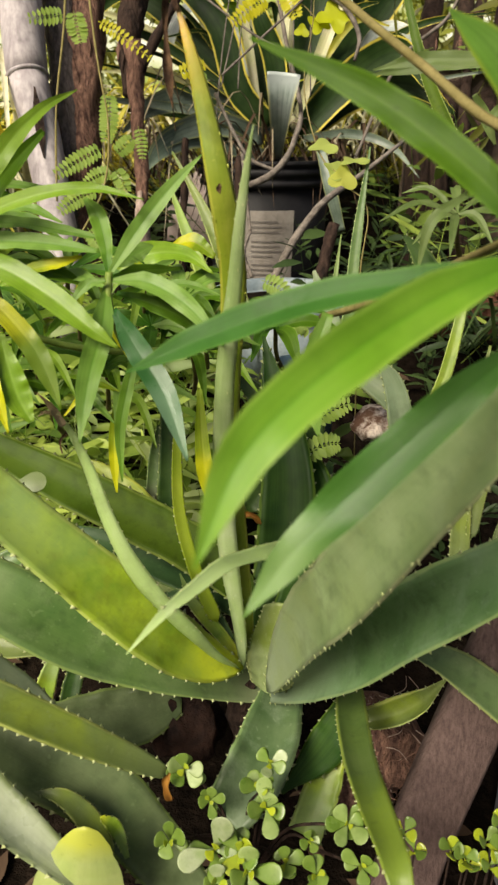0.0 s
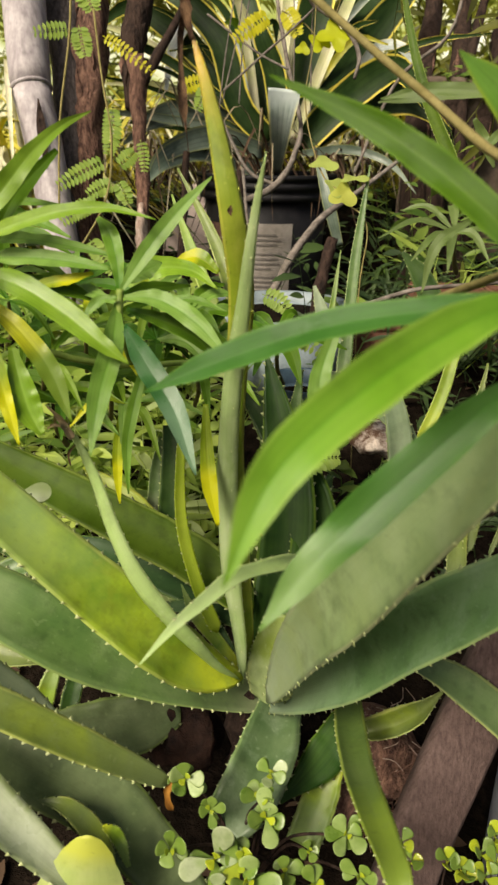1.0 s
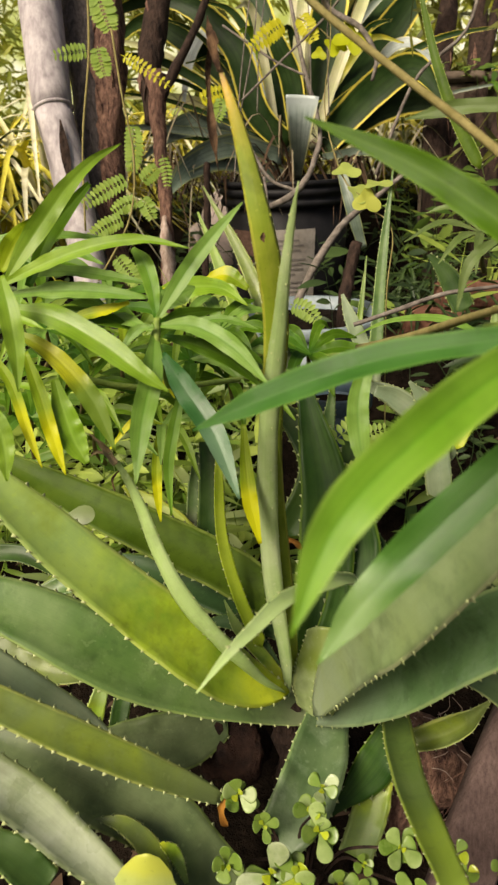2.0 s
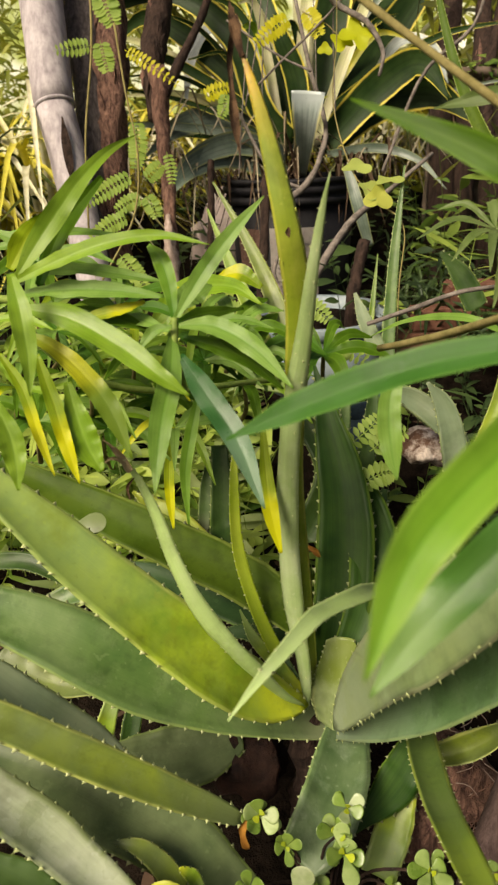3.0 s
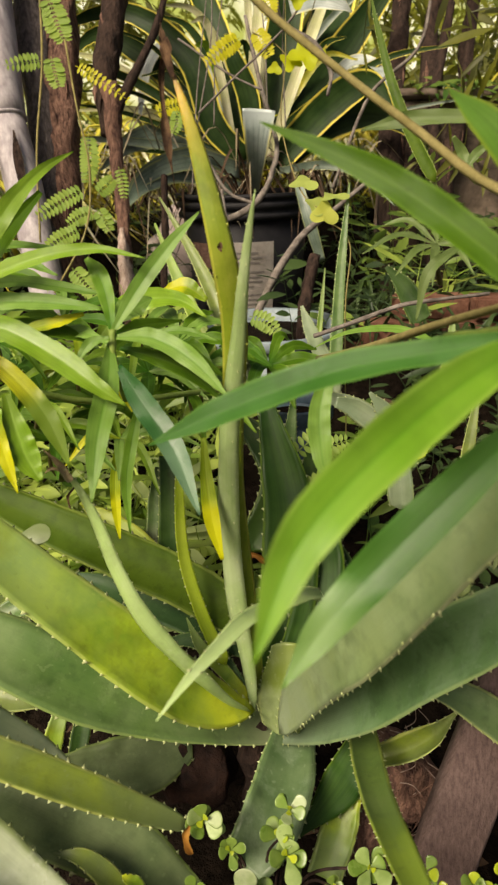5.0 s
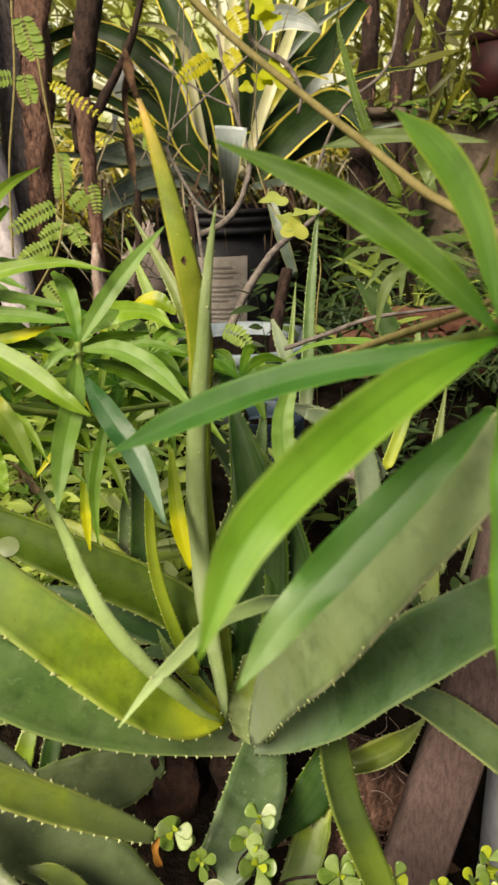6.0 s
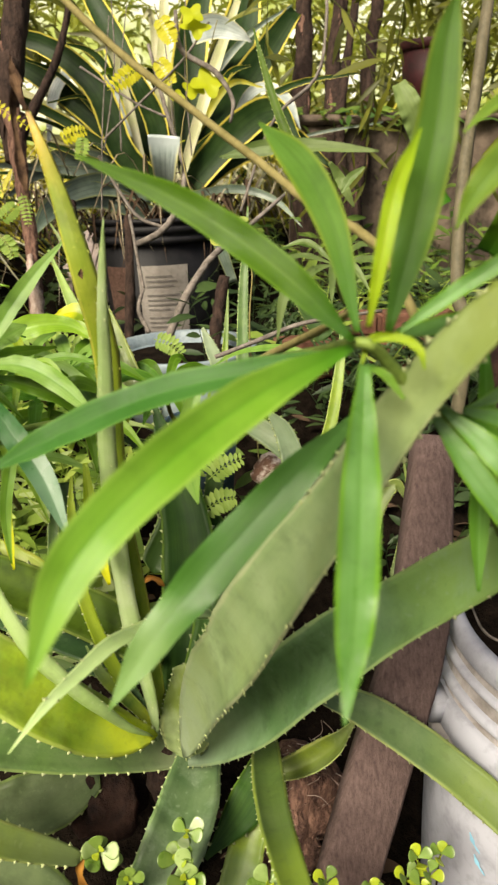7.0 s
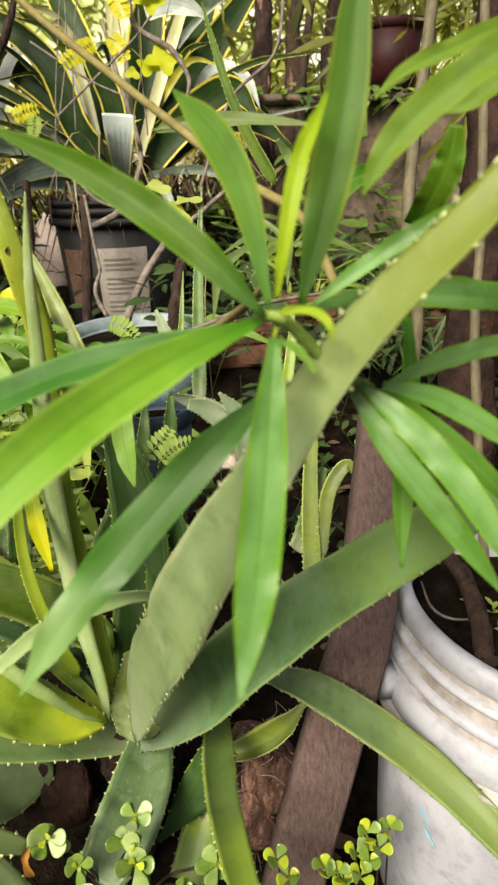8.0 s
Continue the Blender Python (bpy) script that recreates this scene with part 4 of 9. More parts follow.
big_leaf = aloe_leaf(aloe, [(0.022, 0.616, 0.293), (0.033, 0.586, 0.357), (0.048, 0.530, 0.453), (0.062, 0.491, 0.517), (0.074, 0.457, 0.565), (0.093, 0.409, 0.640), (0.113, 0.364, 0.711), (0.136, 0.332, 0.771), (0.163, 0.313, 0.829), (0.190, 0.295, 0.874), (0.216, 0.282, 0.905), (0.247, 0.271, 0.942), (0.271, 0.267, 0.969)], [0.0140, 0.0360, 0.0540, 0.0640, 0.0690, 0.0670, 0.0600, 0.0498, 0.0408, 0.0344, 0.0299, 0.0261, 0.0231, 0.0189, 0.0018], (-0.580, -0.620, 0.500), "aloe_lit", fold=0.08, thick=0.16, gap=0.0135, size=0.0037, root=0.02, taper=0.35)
part("toothed_edge", bumps([(0.022, 0.616, 0.293), (0.033, 0.586, 0.357), (0.048, 0.530, 0.453), (0.062, 0.491, 0.517), (0.074, 0.457, 0.565), (0.093, 0.409, 0.640), (0.113, 0.364, 0.711), (0.136, 0.332, 0.771), (0.163, 0.313, 0.829), (0.190, 0.295, 0.874), (0.216, 0.282, 0.905), (0.247, 0.271, 0.942), (0.271, 0.267, 0.969)], [0.0140, 0.0360, 0.0540, 0.0640, 0.0690, 0.0670, 0.0600, 0.0498, 0.0408, 0.0344, 0.0299, 0.0261, 0.0231, 0.0189, 0.0018], (-0.580, -0.620, 0.500), 0.08, 19, 0.0034, 0.07), M["spine"], big_leaf, "blunt pale bumps")["kind"] = "stuff"
aloe_leaf(aloe, [(-0.019, 0.702, 0.228), (0.049, 0.632, 0.297), (0.099, 0.549, 0.405), (0.143, 0.491, 0.504), (0.192, 0.449, 0.580), (0.234, 0.416, 0.636), (0.269, 0.386, 0.682), (0.302, 0.363, 0.718), (0.354, 0.339, 0.761)], [0.0463, 0.0569, 0.0669, 0.0697, 0.0653, 0.0555, 0.0491, 0.0410, 0.0232, 0.0015], (-0.170, -0.636, 0.753), "aloe_right", gap=0.013, size=0.0025)
aloe_leaf(aloe, [(0.022, 0.622, 0.285), (0.032, 0.650, 0.299), (0.037, 0.674, 0.328), (0.037, 0.692, 0.369)], [0.0445, 0.0694, 0.0688, 0.0605, 0.0360], (-0.083, -0.633, 0.770), "aloe_collar", fold=0.3, thick=0.06, gap=0.006, size=0.0022)
aloe_leaf(aloe, [(0.180, 0.577, 0.400), (0.236, 0.563, 0.376), (0.306, 0.526, 0.333), (0.362, 0.478, 0.295), (0.408, 0.421, 0.258), (0.439, 0.378, 0.222)], [0.0217, 0.0414, 0.0444, 0.0422, 0.0354, 0.0098], (-0.273, -0.455, 0.847), "aloe_low", gap=0.013, size=0.0025)
aloe_leaf(aloe, [(0.128, 0.644, 0.283), (0.119, 0.567, 0.304), (0.113, 0.483, 0.334), (0.112, 0.401, 0.374), (0.114, 0.336, 0.402), (0.117, 0.310, 0.394)], [0.0294, 0.0374, 0.0355, 0.0298, 0.0245, 0.0175], (-0.056, -0.532, 0.845), "aloe_bright", gap=0.013, size=0.0025)
aloe_leaf(aloe, [(0.047, 0.661, 0.262), (0.025, 0.585, 0.255), (0.001, 0.530, 0.246), (-0.029, 0.495, 0.230)], [0.0516, 0.0705, 0.0712, 0.0549], (0.079, -0.610, 0.789), "aloe_shadow", gap=0.013, size=0.0025)
aloe_leaf(aloe, [(0.132, 0.631, 0.250), (0.092, 0.591, 0.220), (0.039, 0.548, 0.200)], [0.0437, 0.0493, 0.0054], (-0.024, -0.639, 0.769), "aloe_deep", fold=0.04)
aloe_leaf(aloe, [(0.107, 0.599, 0.217), (0.090, 0.565, 0.184), (0.067, 0.531, 0.147)], [0.0356, 0.0445, 0.0407], (-0.019, -0.517, 0.856), "aloe_yellow")
aloe_leaf(aloe, [(0.119, 0.624, 0.230), (0.169, 0.613, 0.250), (0.209, 0.608, 0.280), (0.238, 0.609, 0.319)], [0.0146, 0.0317, 0.0313, 0.0042], (-0.102, -0.451, 0.887), "aloe_olive", fold=0.5)
stem(aloe, [(0.0, 0.68, 0.0), (0.0, 0.68, 0.12), (-0.007, 0.67, 0.27)], [0.03, 0.032, 0.02], "bark", "stalk", "brown fibrous stalk", 0.5)

aloe_small = thing("aloe", "grey-green spiny aloe with yellowed leaves", "aloe", at=(-0.06, 0.42, 0.0))
aloe_leaf(aloe_small, [(-0.082, 0.494, 0.298), (-0.138, 0.480, 0.350), (-0.190, 0.470, 0.396), (-0.240, 0.465, 0.436), (-0.289, 0.465, 0.470), (-0.339, 0.469, 0.498), (-0.392, 0.479, 0.523)], [0.0161, 0.0273, 0.0345, 0.0369, 0.0350, 0.0323, 0.0236, 0.0021], (0.237, -0.492, 0.838), "aloe_olive", size=0.004)
aloe_leaf(aloe_small, [(-0.206, 0.523, 0.357), (-0.247, 0.529, 0.384), (-0.286, 0.531, 0.417), (-0.318, 0.534, 0.449), (-0.348, 0.538, 0.484), (-0.384, 0.544, 0.524)], [0.0150, 0.0335, 0.0405, 0.0400, 0.0336, 0.0178, 0.0018], (0.237, -0.492, 0.838), "aloe_grey", size=0.003)
aloe_leaf(aloe_small, [(-0.033, 0.423, 0.157), (-0.102, 0.462, 0.224), (-0.159, 0.486, 0.281), (-0.229, 0.501, 0.319), (-0.302, 0.522, 0.343), (-0.390, 0.541, 0.366)], [0.0429, 0.0623, 0.0748, 0.0773, 0.0632, 0.0256], (0.177, -0.479, 0.860), "aloe_dull")
aloe_leaf(aloe_small, [(-0.135, 0.389, 0.258), (-0.189, 0.407, 0.300), (-0.232, 0.422, 0.337), (-0.264, 0.434, 0.365), (-0.294, 0.439, 0.394), (-0.334, 0.447, 0.432), (-0.367, 0.453, 0.463)], [0.0166, 0.0309, 0.0420, 0.0464, 0.0460, 0.0357, 0.0107], (0.218, -0.460, 0.861), "aloe_sheen", fold=0.3)
aloe_leaf(aloe_small, [(-0.115, 0.475, 0.204), (-0.124, 0.499, 0.234), (-0.136, 0.523, 0.265)], [0.0244, 0.0248, 0.0063], (0.074, -0.477, 0.876), "aloe_grey")
aloe_leaf(aloe_small, [(-0.216, 0.458, 0.320), (-0.188, 0.456, 0.314), (-0.166, 0.452, 0.291), (-0.151, 0.446, 0.257), (-0.147, 0.439, 0.221)], [0.0035, 0.0164, 0.0236, 0.0227, 0.0121], (0.165, -0.479, 0.862), "aloe_olive")
aloe_leaf(aloe_small, [(-0.145, 0.435, 0.314), (-0.131, 0.434, 0.297), (-0.121, 0.426, 0.265)], [0.0057, 0.0137, 0.0115, 0.0046], (0.113, -0.467, 0.877), "aloe_yellow")
aloe_leaf(aloe_small, [(-0.247, 0.390, 0.315), (-0.277, 0.402, 0.344), (-0.312, 0.410, 0.364)], [0.0356, 0.0356, 0.0203], (0.242, -0.410, 0.879), "aloe_dark")

aloe_under = thing("aloe", "shaded dark green aloe under the rosette", "aloe", at=(-0.1, 0.7, 0.0))
aloe_leaf(aloe_under, [(-0.095, 0.693, 0.203), (-0.163, 0.666, 0.194), (-0.245, 0.656, 0.199), (-0.294, 0.658, 0.230)], [0.0468, 0.0839, 0.0604, 0.0075], (0.147, -0.481, 0.864), "aloe_dull")
aloe_leaf(aloe_under, [(-0.290, 0.684, 0.190), (-0.281, 0.700, 0.225), (-0.266, 0.729, 0.267)], [0.0265, 0.0265, 0.0158], (0.198, -0.582, 0.789), "aloe_yellow")
aloe_leaf(aloe_under, [(-0.255, 0.681, 0.181), (-0.248, 0.707, 0.216), (-0.236, 0.737, 0.258)], [0.0234, 0.0268, 0.0159], (0.169, -0.585, 0.793), "aloe_dark")
aloe_leaf(aloe_under, [(-0.438, 0.742, 0.303), (-0.357, 0.720, 0.274), (-0.264, 0.718, 0.267)], [0.0473, 0.0390, 0.0156], (0.232, -0.531, 0.815), "aloe_olive")
aloe_leaf(aloe_under, [(-0.383, 0.795, 0.346), (-0.317, 0.804, 0.366), (-0.259, 0.788, 0.352)], [0.0244, 0.0326, 0.0081], (0.208, -0.610, 0.764), "aloe")
aloe_leaf(aloe_under, [(-0.479, 0.854, 0.387), (-0.408, 0.846, 0.390), (-0.347, 0.824, 0.363)], [0.0254, 0.0285, 0.0083], (0.269, -0.622, 0.736), "aloe_dark")
aloe_leaf(aloe_under, [(-0.104, 0.806, 0.391), (-0.138, 0.819, 0.421), (-0.172, 0.838, 0.442), (-0.209, 0.857, 0.465), (-0.247, 0.878, 0.488)], [0.0252, 0.0369, 0.0424, 0.0360, 0.0052], (0.250, -0.700, 0.670), "aloe_new")

# ---- lance-leaved shrubs ----
right_shrub = thing("shrub", "shrub with long glossy lance-shaped green leaves", "shrub", at=(0.35, 0.35, 0.0))
lance_leaf(right_shrub, [(0.134, 0.309, 0.872), (0.101, 0.335, 0.906), (0.057, 0.368, 0.938), (0.000, 0.406, 0.965)], [0.0033, 0.0145, 0.0180, 0.0166, 0.0106, 0.0009], (0.033, -0.993, 0.109), "lance")
lance_leaf(right_shrub, [(0.138, 0.315, 0.875), (0.135, 0.352, 0.921), (0.125, 0.385, 0.954), (0.107, 0.421, 0.980)], [0.0034, 0.0133, 0.0191, 0.0167, 0.0010], (-0.138, -0.990, -0.030), "lance_olive")
lance_leaf(right_shrub, [(0.138, 0.298, 0.881), (0.144, 0.300, 0.913), (0.154, 0.311, 0.944), (0.171, 0.328, 0.969)], [0.0025, 0.0065, 0.0084, 0.0073, 0.0009], (-0.250, -0.947, -0.201), "lance_chartreuse")
lance_leaf(right_shrub, [(0.156, 0.320, 0.873), (0.173, 0.335, 0.923), (0.187, 0.349, 0.971), (0.194, 0.359, 1.011), (0.200, 0.362, 1.033)], [0.0040, 0.0188, 0.0225, 0.0195, 0.0121, 0.0008], (-0.307, -0.935, -0.176), "lance_olive")
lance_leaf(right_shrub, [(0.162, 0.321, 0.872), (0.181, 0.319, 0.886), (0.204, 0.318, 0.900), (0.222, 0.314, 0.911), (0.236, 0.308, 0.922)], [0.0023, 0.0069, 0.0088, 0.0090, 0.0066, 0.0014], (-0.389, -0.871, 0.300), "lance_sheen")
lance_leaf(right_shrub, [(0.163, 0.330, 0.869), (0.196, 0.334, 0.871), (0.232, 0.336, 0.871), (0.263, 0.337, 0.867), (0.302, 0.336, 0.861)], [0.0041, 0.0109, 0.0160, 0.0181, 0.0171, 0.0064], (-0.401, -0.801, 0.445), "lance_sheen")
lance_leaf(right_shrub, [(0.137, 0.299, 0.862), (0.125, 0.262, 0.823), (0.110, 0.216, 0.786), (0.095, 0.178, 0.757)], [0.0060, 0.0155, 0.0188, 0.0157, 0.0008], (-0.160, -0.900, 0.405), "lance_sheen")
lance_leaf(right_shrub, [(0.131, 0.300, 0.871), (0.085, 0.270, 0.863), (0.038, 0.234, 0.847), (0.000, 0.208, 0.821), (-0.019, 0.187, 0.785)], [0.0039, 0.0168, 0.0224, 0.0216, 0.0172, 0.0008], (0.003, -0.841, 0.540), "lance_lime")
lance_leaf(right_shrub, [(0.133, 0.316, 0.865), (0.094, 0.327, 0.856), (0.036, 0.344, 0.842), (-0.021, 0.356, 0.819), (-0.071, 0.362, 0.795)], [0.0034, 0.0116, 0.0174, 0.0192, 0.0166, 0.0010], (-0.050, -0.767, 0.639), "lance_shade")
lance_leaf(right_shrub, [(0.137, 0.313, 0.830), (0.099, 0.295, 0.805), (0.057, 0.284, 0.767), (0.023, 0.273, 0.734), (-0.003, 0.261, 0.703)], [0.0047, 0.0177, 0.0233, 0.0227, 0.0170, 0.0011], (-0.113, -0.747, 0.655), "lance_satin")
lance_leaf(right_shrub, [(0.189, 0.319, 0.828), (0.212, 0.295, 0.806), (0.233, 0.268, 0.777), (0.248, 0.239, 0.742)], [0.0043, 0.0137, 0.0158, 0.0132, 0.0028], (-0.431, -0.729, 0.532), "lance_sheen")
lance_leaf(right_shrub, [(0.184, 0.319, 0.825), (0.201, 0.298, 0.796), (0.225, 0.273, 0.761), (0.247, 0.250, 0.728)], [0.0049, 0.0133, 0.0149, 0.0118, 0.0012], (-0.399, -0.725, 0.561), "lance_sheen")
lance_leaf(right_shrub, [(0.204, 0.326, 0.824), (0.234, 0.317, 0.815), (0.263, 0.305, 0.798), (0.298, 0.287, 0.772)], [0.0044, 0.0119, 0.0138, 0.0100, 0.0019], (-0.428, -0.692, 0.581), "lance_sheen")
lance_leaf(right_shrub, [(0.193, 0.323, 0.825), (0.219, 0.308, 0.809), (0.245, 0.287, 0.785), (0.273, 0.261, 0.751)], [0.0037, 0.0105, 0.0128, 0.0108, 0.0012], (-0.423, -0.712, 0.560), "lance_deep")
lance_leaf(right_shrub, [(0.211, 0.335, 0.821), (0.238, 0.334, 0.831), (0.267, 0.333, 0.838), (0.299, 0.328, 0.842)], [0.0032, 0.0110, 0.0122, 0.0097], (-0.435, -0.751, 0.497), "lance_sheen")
lance_leaf(right_shrub, [(0.238, 0.375, 0.849), (0.235, 0.357, 0.805), (0.221, 0.328, 0.758), (0.211, 0.301, 0.719)], [0.0049, 0.0104, 0.0130, 0.0115, 0.0020], (-0.396, -0.879, 0.265), "lance_deep")
lance_leaf(right_shrub, [(0.178, 0.297, 0.924), (0.186, 0.297, 0.939), (0.198, 0.297, 0.953), (0.215, 0.295, 0.967), (0.236, 0.293, 0.981), (0.253, 0.290, 0.988)], [0.0010, 0.0090, 0.0144, 0.0157, 0.0160, 0.0144, 0.0071], (-0.393, -0.889, 0.233), "lance_moss")
lance_leaf(right_shrub, [(0.200, 0.345, 0.967), (0.217, 0.347, 0.980), (0.240, 0.347, 0.989), (0.264, 0.347, 0.998), (0.281, 0.346, 1.003)], [0.0011, 0.0062, 0.0090, 0.0095, 0.0084, 0.0028], (-0.449, -0.873, 0.190), "lance_moss")
lance_leaf(right_shrub, [(0.233, 0.347, 0.960), (0.249, 0.341, 0.965), (0.262, 0.337, 0.974), (0.284, 0.338, 0.986)], [0.0012, 0.0086, 0.0118, 0.0112, 0.0028], (-0.460, -0.834, 0.305), "lance_moss")
lance_leaf(right_shrub, [(0.067, 0.556, 0.781), (0.055, 0.541, 0.746), (0.055, 0.525, 0.711), (0.059, 0.514, 0.686)], [0.0095, 0.0180, 0.0180, 0.0014], (-0.195, -0.954, 0.228), "lance_pale")
lance_leaf(right_shrub, [(0.181, 0.588, 0.873), (0.152, 0.578, 0.853), (0.142, 0.571, 0.813)], [0.0052, 0.0098, 0.0013], (-0.316, -0.886, 0.339), "lance_dull")
lance_leaf(right_shrub, [(0.266, 0.510, 0.932), (0.235, 0.507, 0.917), (0.202, 0.490, 0.867)], [0.0127, 0.0170, 0.0042], (-0.386, -0.888, 0.250), "lance_deep")
lance_leaf(right_shrub, [(0.163, 0.321, 0.871), (0.146, 0.317, 0.870), (0.138, 0.308, 0.858)], [0.0029, 0.0045, 0.0011], (-0.353, -0.847, 0.398), "lance_chartreuse")
lance_leaf(right_shrub, [(0.142, 0.303, 0.873), (0.153, 0.296, 0.875), (0.160, 0.288, 0.871), (0.162, 0.284, 0.862)], [0.0022, 0.0043, 0.0042, 0.0011], (-0.256, -0.843, 0.474), "lance_chartreuse")
lance_leaf(right_shrub, [(0.141, 0.308, 0.859), (0.150, 0.304, 0.854), (0.158, 0.298, 0.843)], [0.0022, 0.0050, 0.0017], (-0.216, -0.836, 0.504), "lance_lime")
stem(right_shrub, [(0.126, 0.442, 0.832), (0.136, 0.382, 0.850), (0.138, 0.313, 0.870), (0.150, 0.314, 0.863), (0.177, 0.324, 0.834), (0.207, 0.330, 0.809), (0.243, 0.336, 0.735)], [0.0031, 0.0031, 0.0031, 0.0034, 0.0040, 0.0045, 0.0050], "stem_green")
stem(right_shrub, [(0.141, 0.329, 0.885), (0.145, 0.405, 0.859), (0.143, 0.529, 0.818), (0.124, 0.653, 0.769), (0.085, 0.768, 0.724)], [0.0020, 0.0028, 0.0037, 0.0040, 0.0041], "twig_green", label="pale brown twig")
stem(right_shrub, [(-0.042, 0.660, 1.118), (0.021, 0.616, 1.051), (0.075, 0.580, 1.004), (0.124, 0.536, 0.961), (0.156, 0.498, 0.930), (0.189, 0.441, 0.904), (0.196, 0.380, 0.863)], [0.0032, 0.0031, 0.0031, 0.0034, 0.0033, 0.0034, 0.0031], "twig_green", label="thin yellowish twig")
lance_leaf(right_shrub, [(0.114, 0.704, 0.968), (0.140, 0.707, 0.972), (0.179, 0.699, 0.977), (0.216, 0.689, 0.978)], [0.0016, 0.0095, 0.0134, 0.0102], (-0.306, -0.919, 0.250), "lance_dull")
lance_leaf(right_shrub, [(0.106, 0.649, 0.968), (0.145, 0.637, 0.975), (0.192, 0.621, 0.973), (0.241, 0.603, 0.967)], [0.0015, 0.0100, 0.0119, 0.0098, 0.0019], (-0.266, -0.930, 0.254), "lance_dull")
lance_leaf(right_shrub, [(0.249, 0.800, 0.722), (0.207, 0.813, 0.741), (0.176, 0.864, 0.734), (0.140, 0.910, 0.717), (0.106, 0.969, 0.682)], [0.0030, 0.0100, 0.0115, 0.0100, 0.0060, 0.0010], (-0.2, -0.7, 0.65), "lance_pale")
lance_leaf(right_shrub, [(0.302, 0.646, 0.955), (0.293, 0.648, 0.984), (0.283, 0.647, 1.006), (0.275, 0.656, 1.025)], [0.0084, 0.0177, 0.0215, 0.0203, 0.0132], (-0.3, -0.9, 0.25), "lance_dull")
lance_leaf(right_shrub, [(0.265, 0.435, 0.896), (0.271, 0.421, 0.917), (0.277, 0.416, 0.935), (0.280, 0.415, 0.957)], [0.0168, 0.0192, 0.0202, 0.0177, 0.0076], (-0.3, -0.9, 0.25), "lance")
lance_leaf(right_shrub, [(0.334, 0.989, 0.904), (0.321, 0.987, 0.926), (0.313, 0.996, 0.945), (0.298, 0.994, 0.965)], [0.0032, 0.0109, 0.0148, 0.0132, 0.0062], (-0.3, -0.9, 0.25), "lance_dull")
lance_leaf(right_shrub, [(0.297, 0.926, 0.925), (0.310, 0.931, 0.943), (0.331, 0.934, 0.957)], [0.0031, 0.0114, 0.0107, 0.0031], (-0.3, -0.9, 0.25), "lance_dull")

left_shrub = thing("shrub", "leafy shrub with whorls of drooping yellowing leaves", "shrub", at=(-0.3, 0.6, 0.0))
lance_leaf(left_shrub, [(-0.275, 0.642, 0.841), (-0.256, 0.654, 0.868), (-0.236, 0.668, 0.894), (-0.215, 0.687, 0.921), (-0.192, 0.708, 0.943), (-0.166, 0.727, 0.957)], [0.0055, 0.0164, 0.0209, 0.0188, 0.0134, 0.0079, 0.0011], (0.220, -0.950, 0.223), "lance_soft")
lance_leaf(left_shrub, [(-0.261, 0.659, 0.830), (-0.243, 0.676, 0.869), (-0.229, 0.698, 0.892), (-0.202, 0.722, 0.921)], [0.0076, 0.0163, 0.0165, 0.0056], (0.245, -0.931, 0.269), "lance")
lance_leaf(left_shrub, [(-0.278, 0.640, 0.837), (-0.235, 0.638, 0.855), (-0.185, 0.634, 0.870), (-0.139, 0.637, 0.874), (-0.094, 0.634, 0.865)], [0.0052, 0.0136, 0.0151, 0.0125, 0.0084, 0.0012], (0.183, -0.828, 0.531), "lance_soft")
lance_leaf(left_shrub, [(-0.280, 0.646, 0.824), (-0.235, 0.647, 0.827), (-0.191, 0.647, 0.825), (-0.140, 0.645, 0.818)], [0.0056, 0.0156, 0.0178, 0.0145, 0.0033], (0.154, -0.724, 0.673), "lance_pale")
lance_leaf(left_shrub, [(-0.283, 0.650, 0.811), (-0.238, 0.658, 0.802), (-0.188, 0.656, 0.795), (-0.157, 0.661, 0.781)], [0.0076, 0.0165, 0.0165, 0.0022], (0.154, -0.708, 0.689), "lance")
lance_leaf(left_shrub, [(-0.267, 0.621, 0.817), (-0.223, 0.608, 0.810), (-0.176, 0.588, 0.788), (-0.141, 0.568, 0.767), (-0.114, 0.561, 0.749)], [0.0083, 0.0204, 0.0242, 0.0219, 0.0148, 0.0020], (0.179, -0.805, 0.566), "lance_soft")
lance_leaf(left_shrub, [(-0.263, 0.602, 0.799), (-0.235, 0.596, 0.785), (-0.209, 0.586, 0.762), (-0.188, 0.575, 0.734), (-0.169, 0.557, 0.693)], [0.0064, 0.0138, 0.0181, 0.0202, 0.0181, 0.0016], (0.216, -0.818, 0.534), "lance_turning")
lance_leaf(left_shrub, [(-0.265, 0.603, 0.851), (-0.254, 0.579, 0.821), (-0.249, 0.565, 0.790), (-0.248, 0.551, 0.757)], [0.0069, 0.0175, 0.0184, 0.0126, 0.0014], (0.338, -0.927, 0.163), "lance_soft")
lance_leaf(left_shrub, [(-0.285, 0.594, 0.783), (-0.266, 0.582, 0.754), (-0.253, 0.566, 0.716), (-0.239, 0.550, 0.681)], [0.0046, 0.0099, 0.0106, 0.0084, 0.0011], (0.311, -0.838, 0.448), "lance_yellow")
lance_leaf(left_shrub, [(-0.252, 0.594, 0.781), (-0.239, 0.578, 0.743), (-0.228, 0.562, 0.706), (-0.217, 0.548, 0.674)], [0.0060, 0.0130, 0.0139, 0.0112, 0.0013], (0.276, -0.840, 0.467), "lance_yellow")
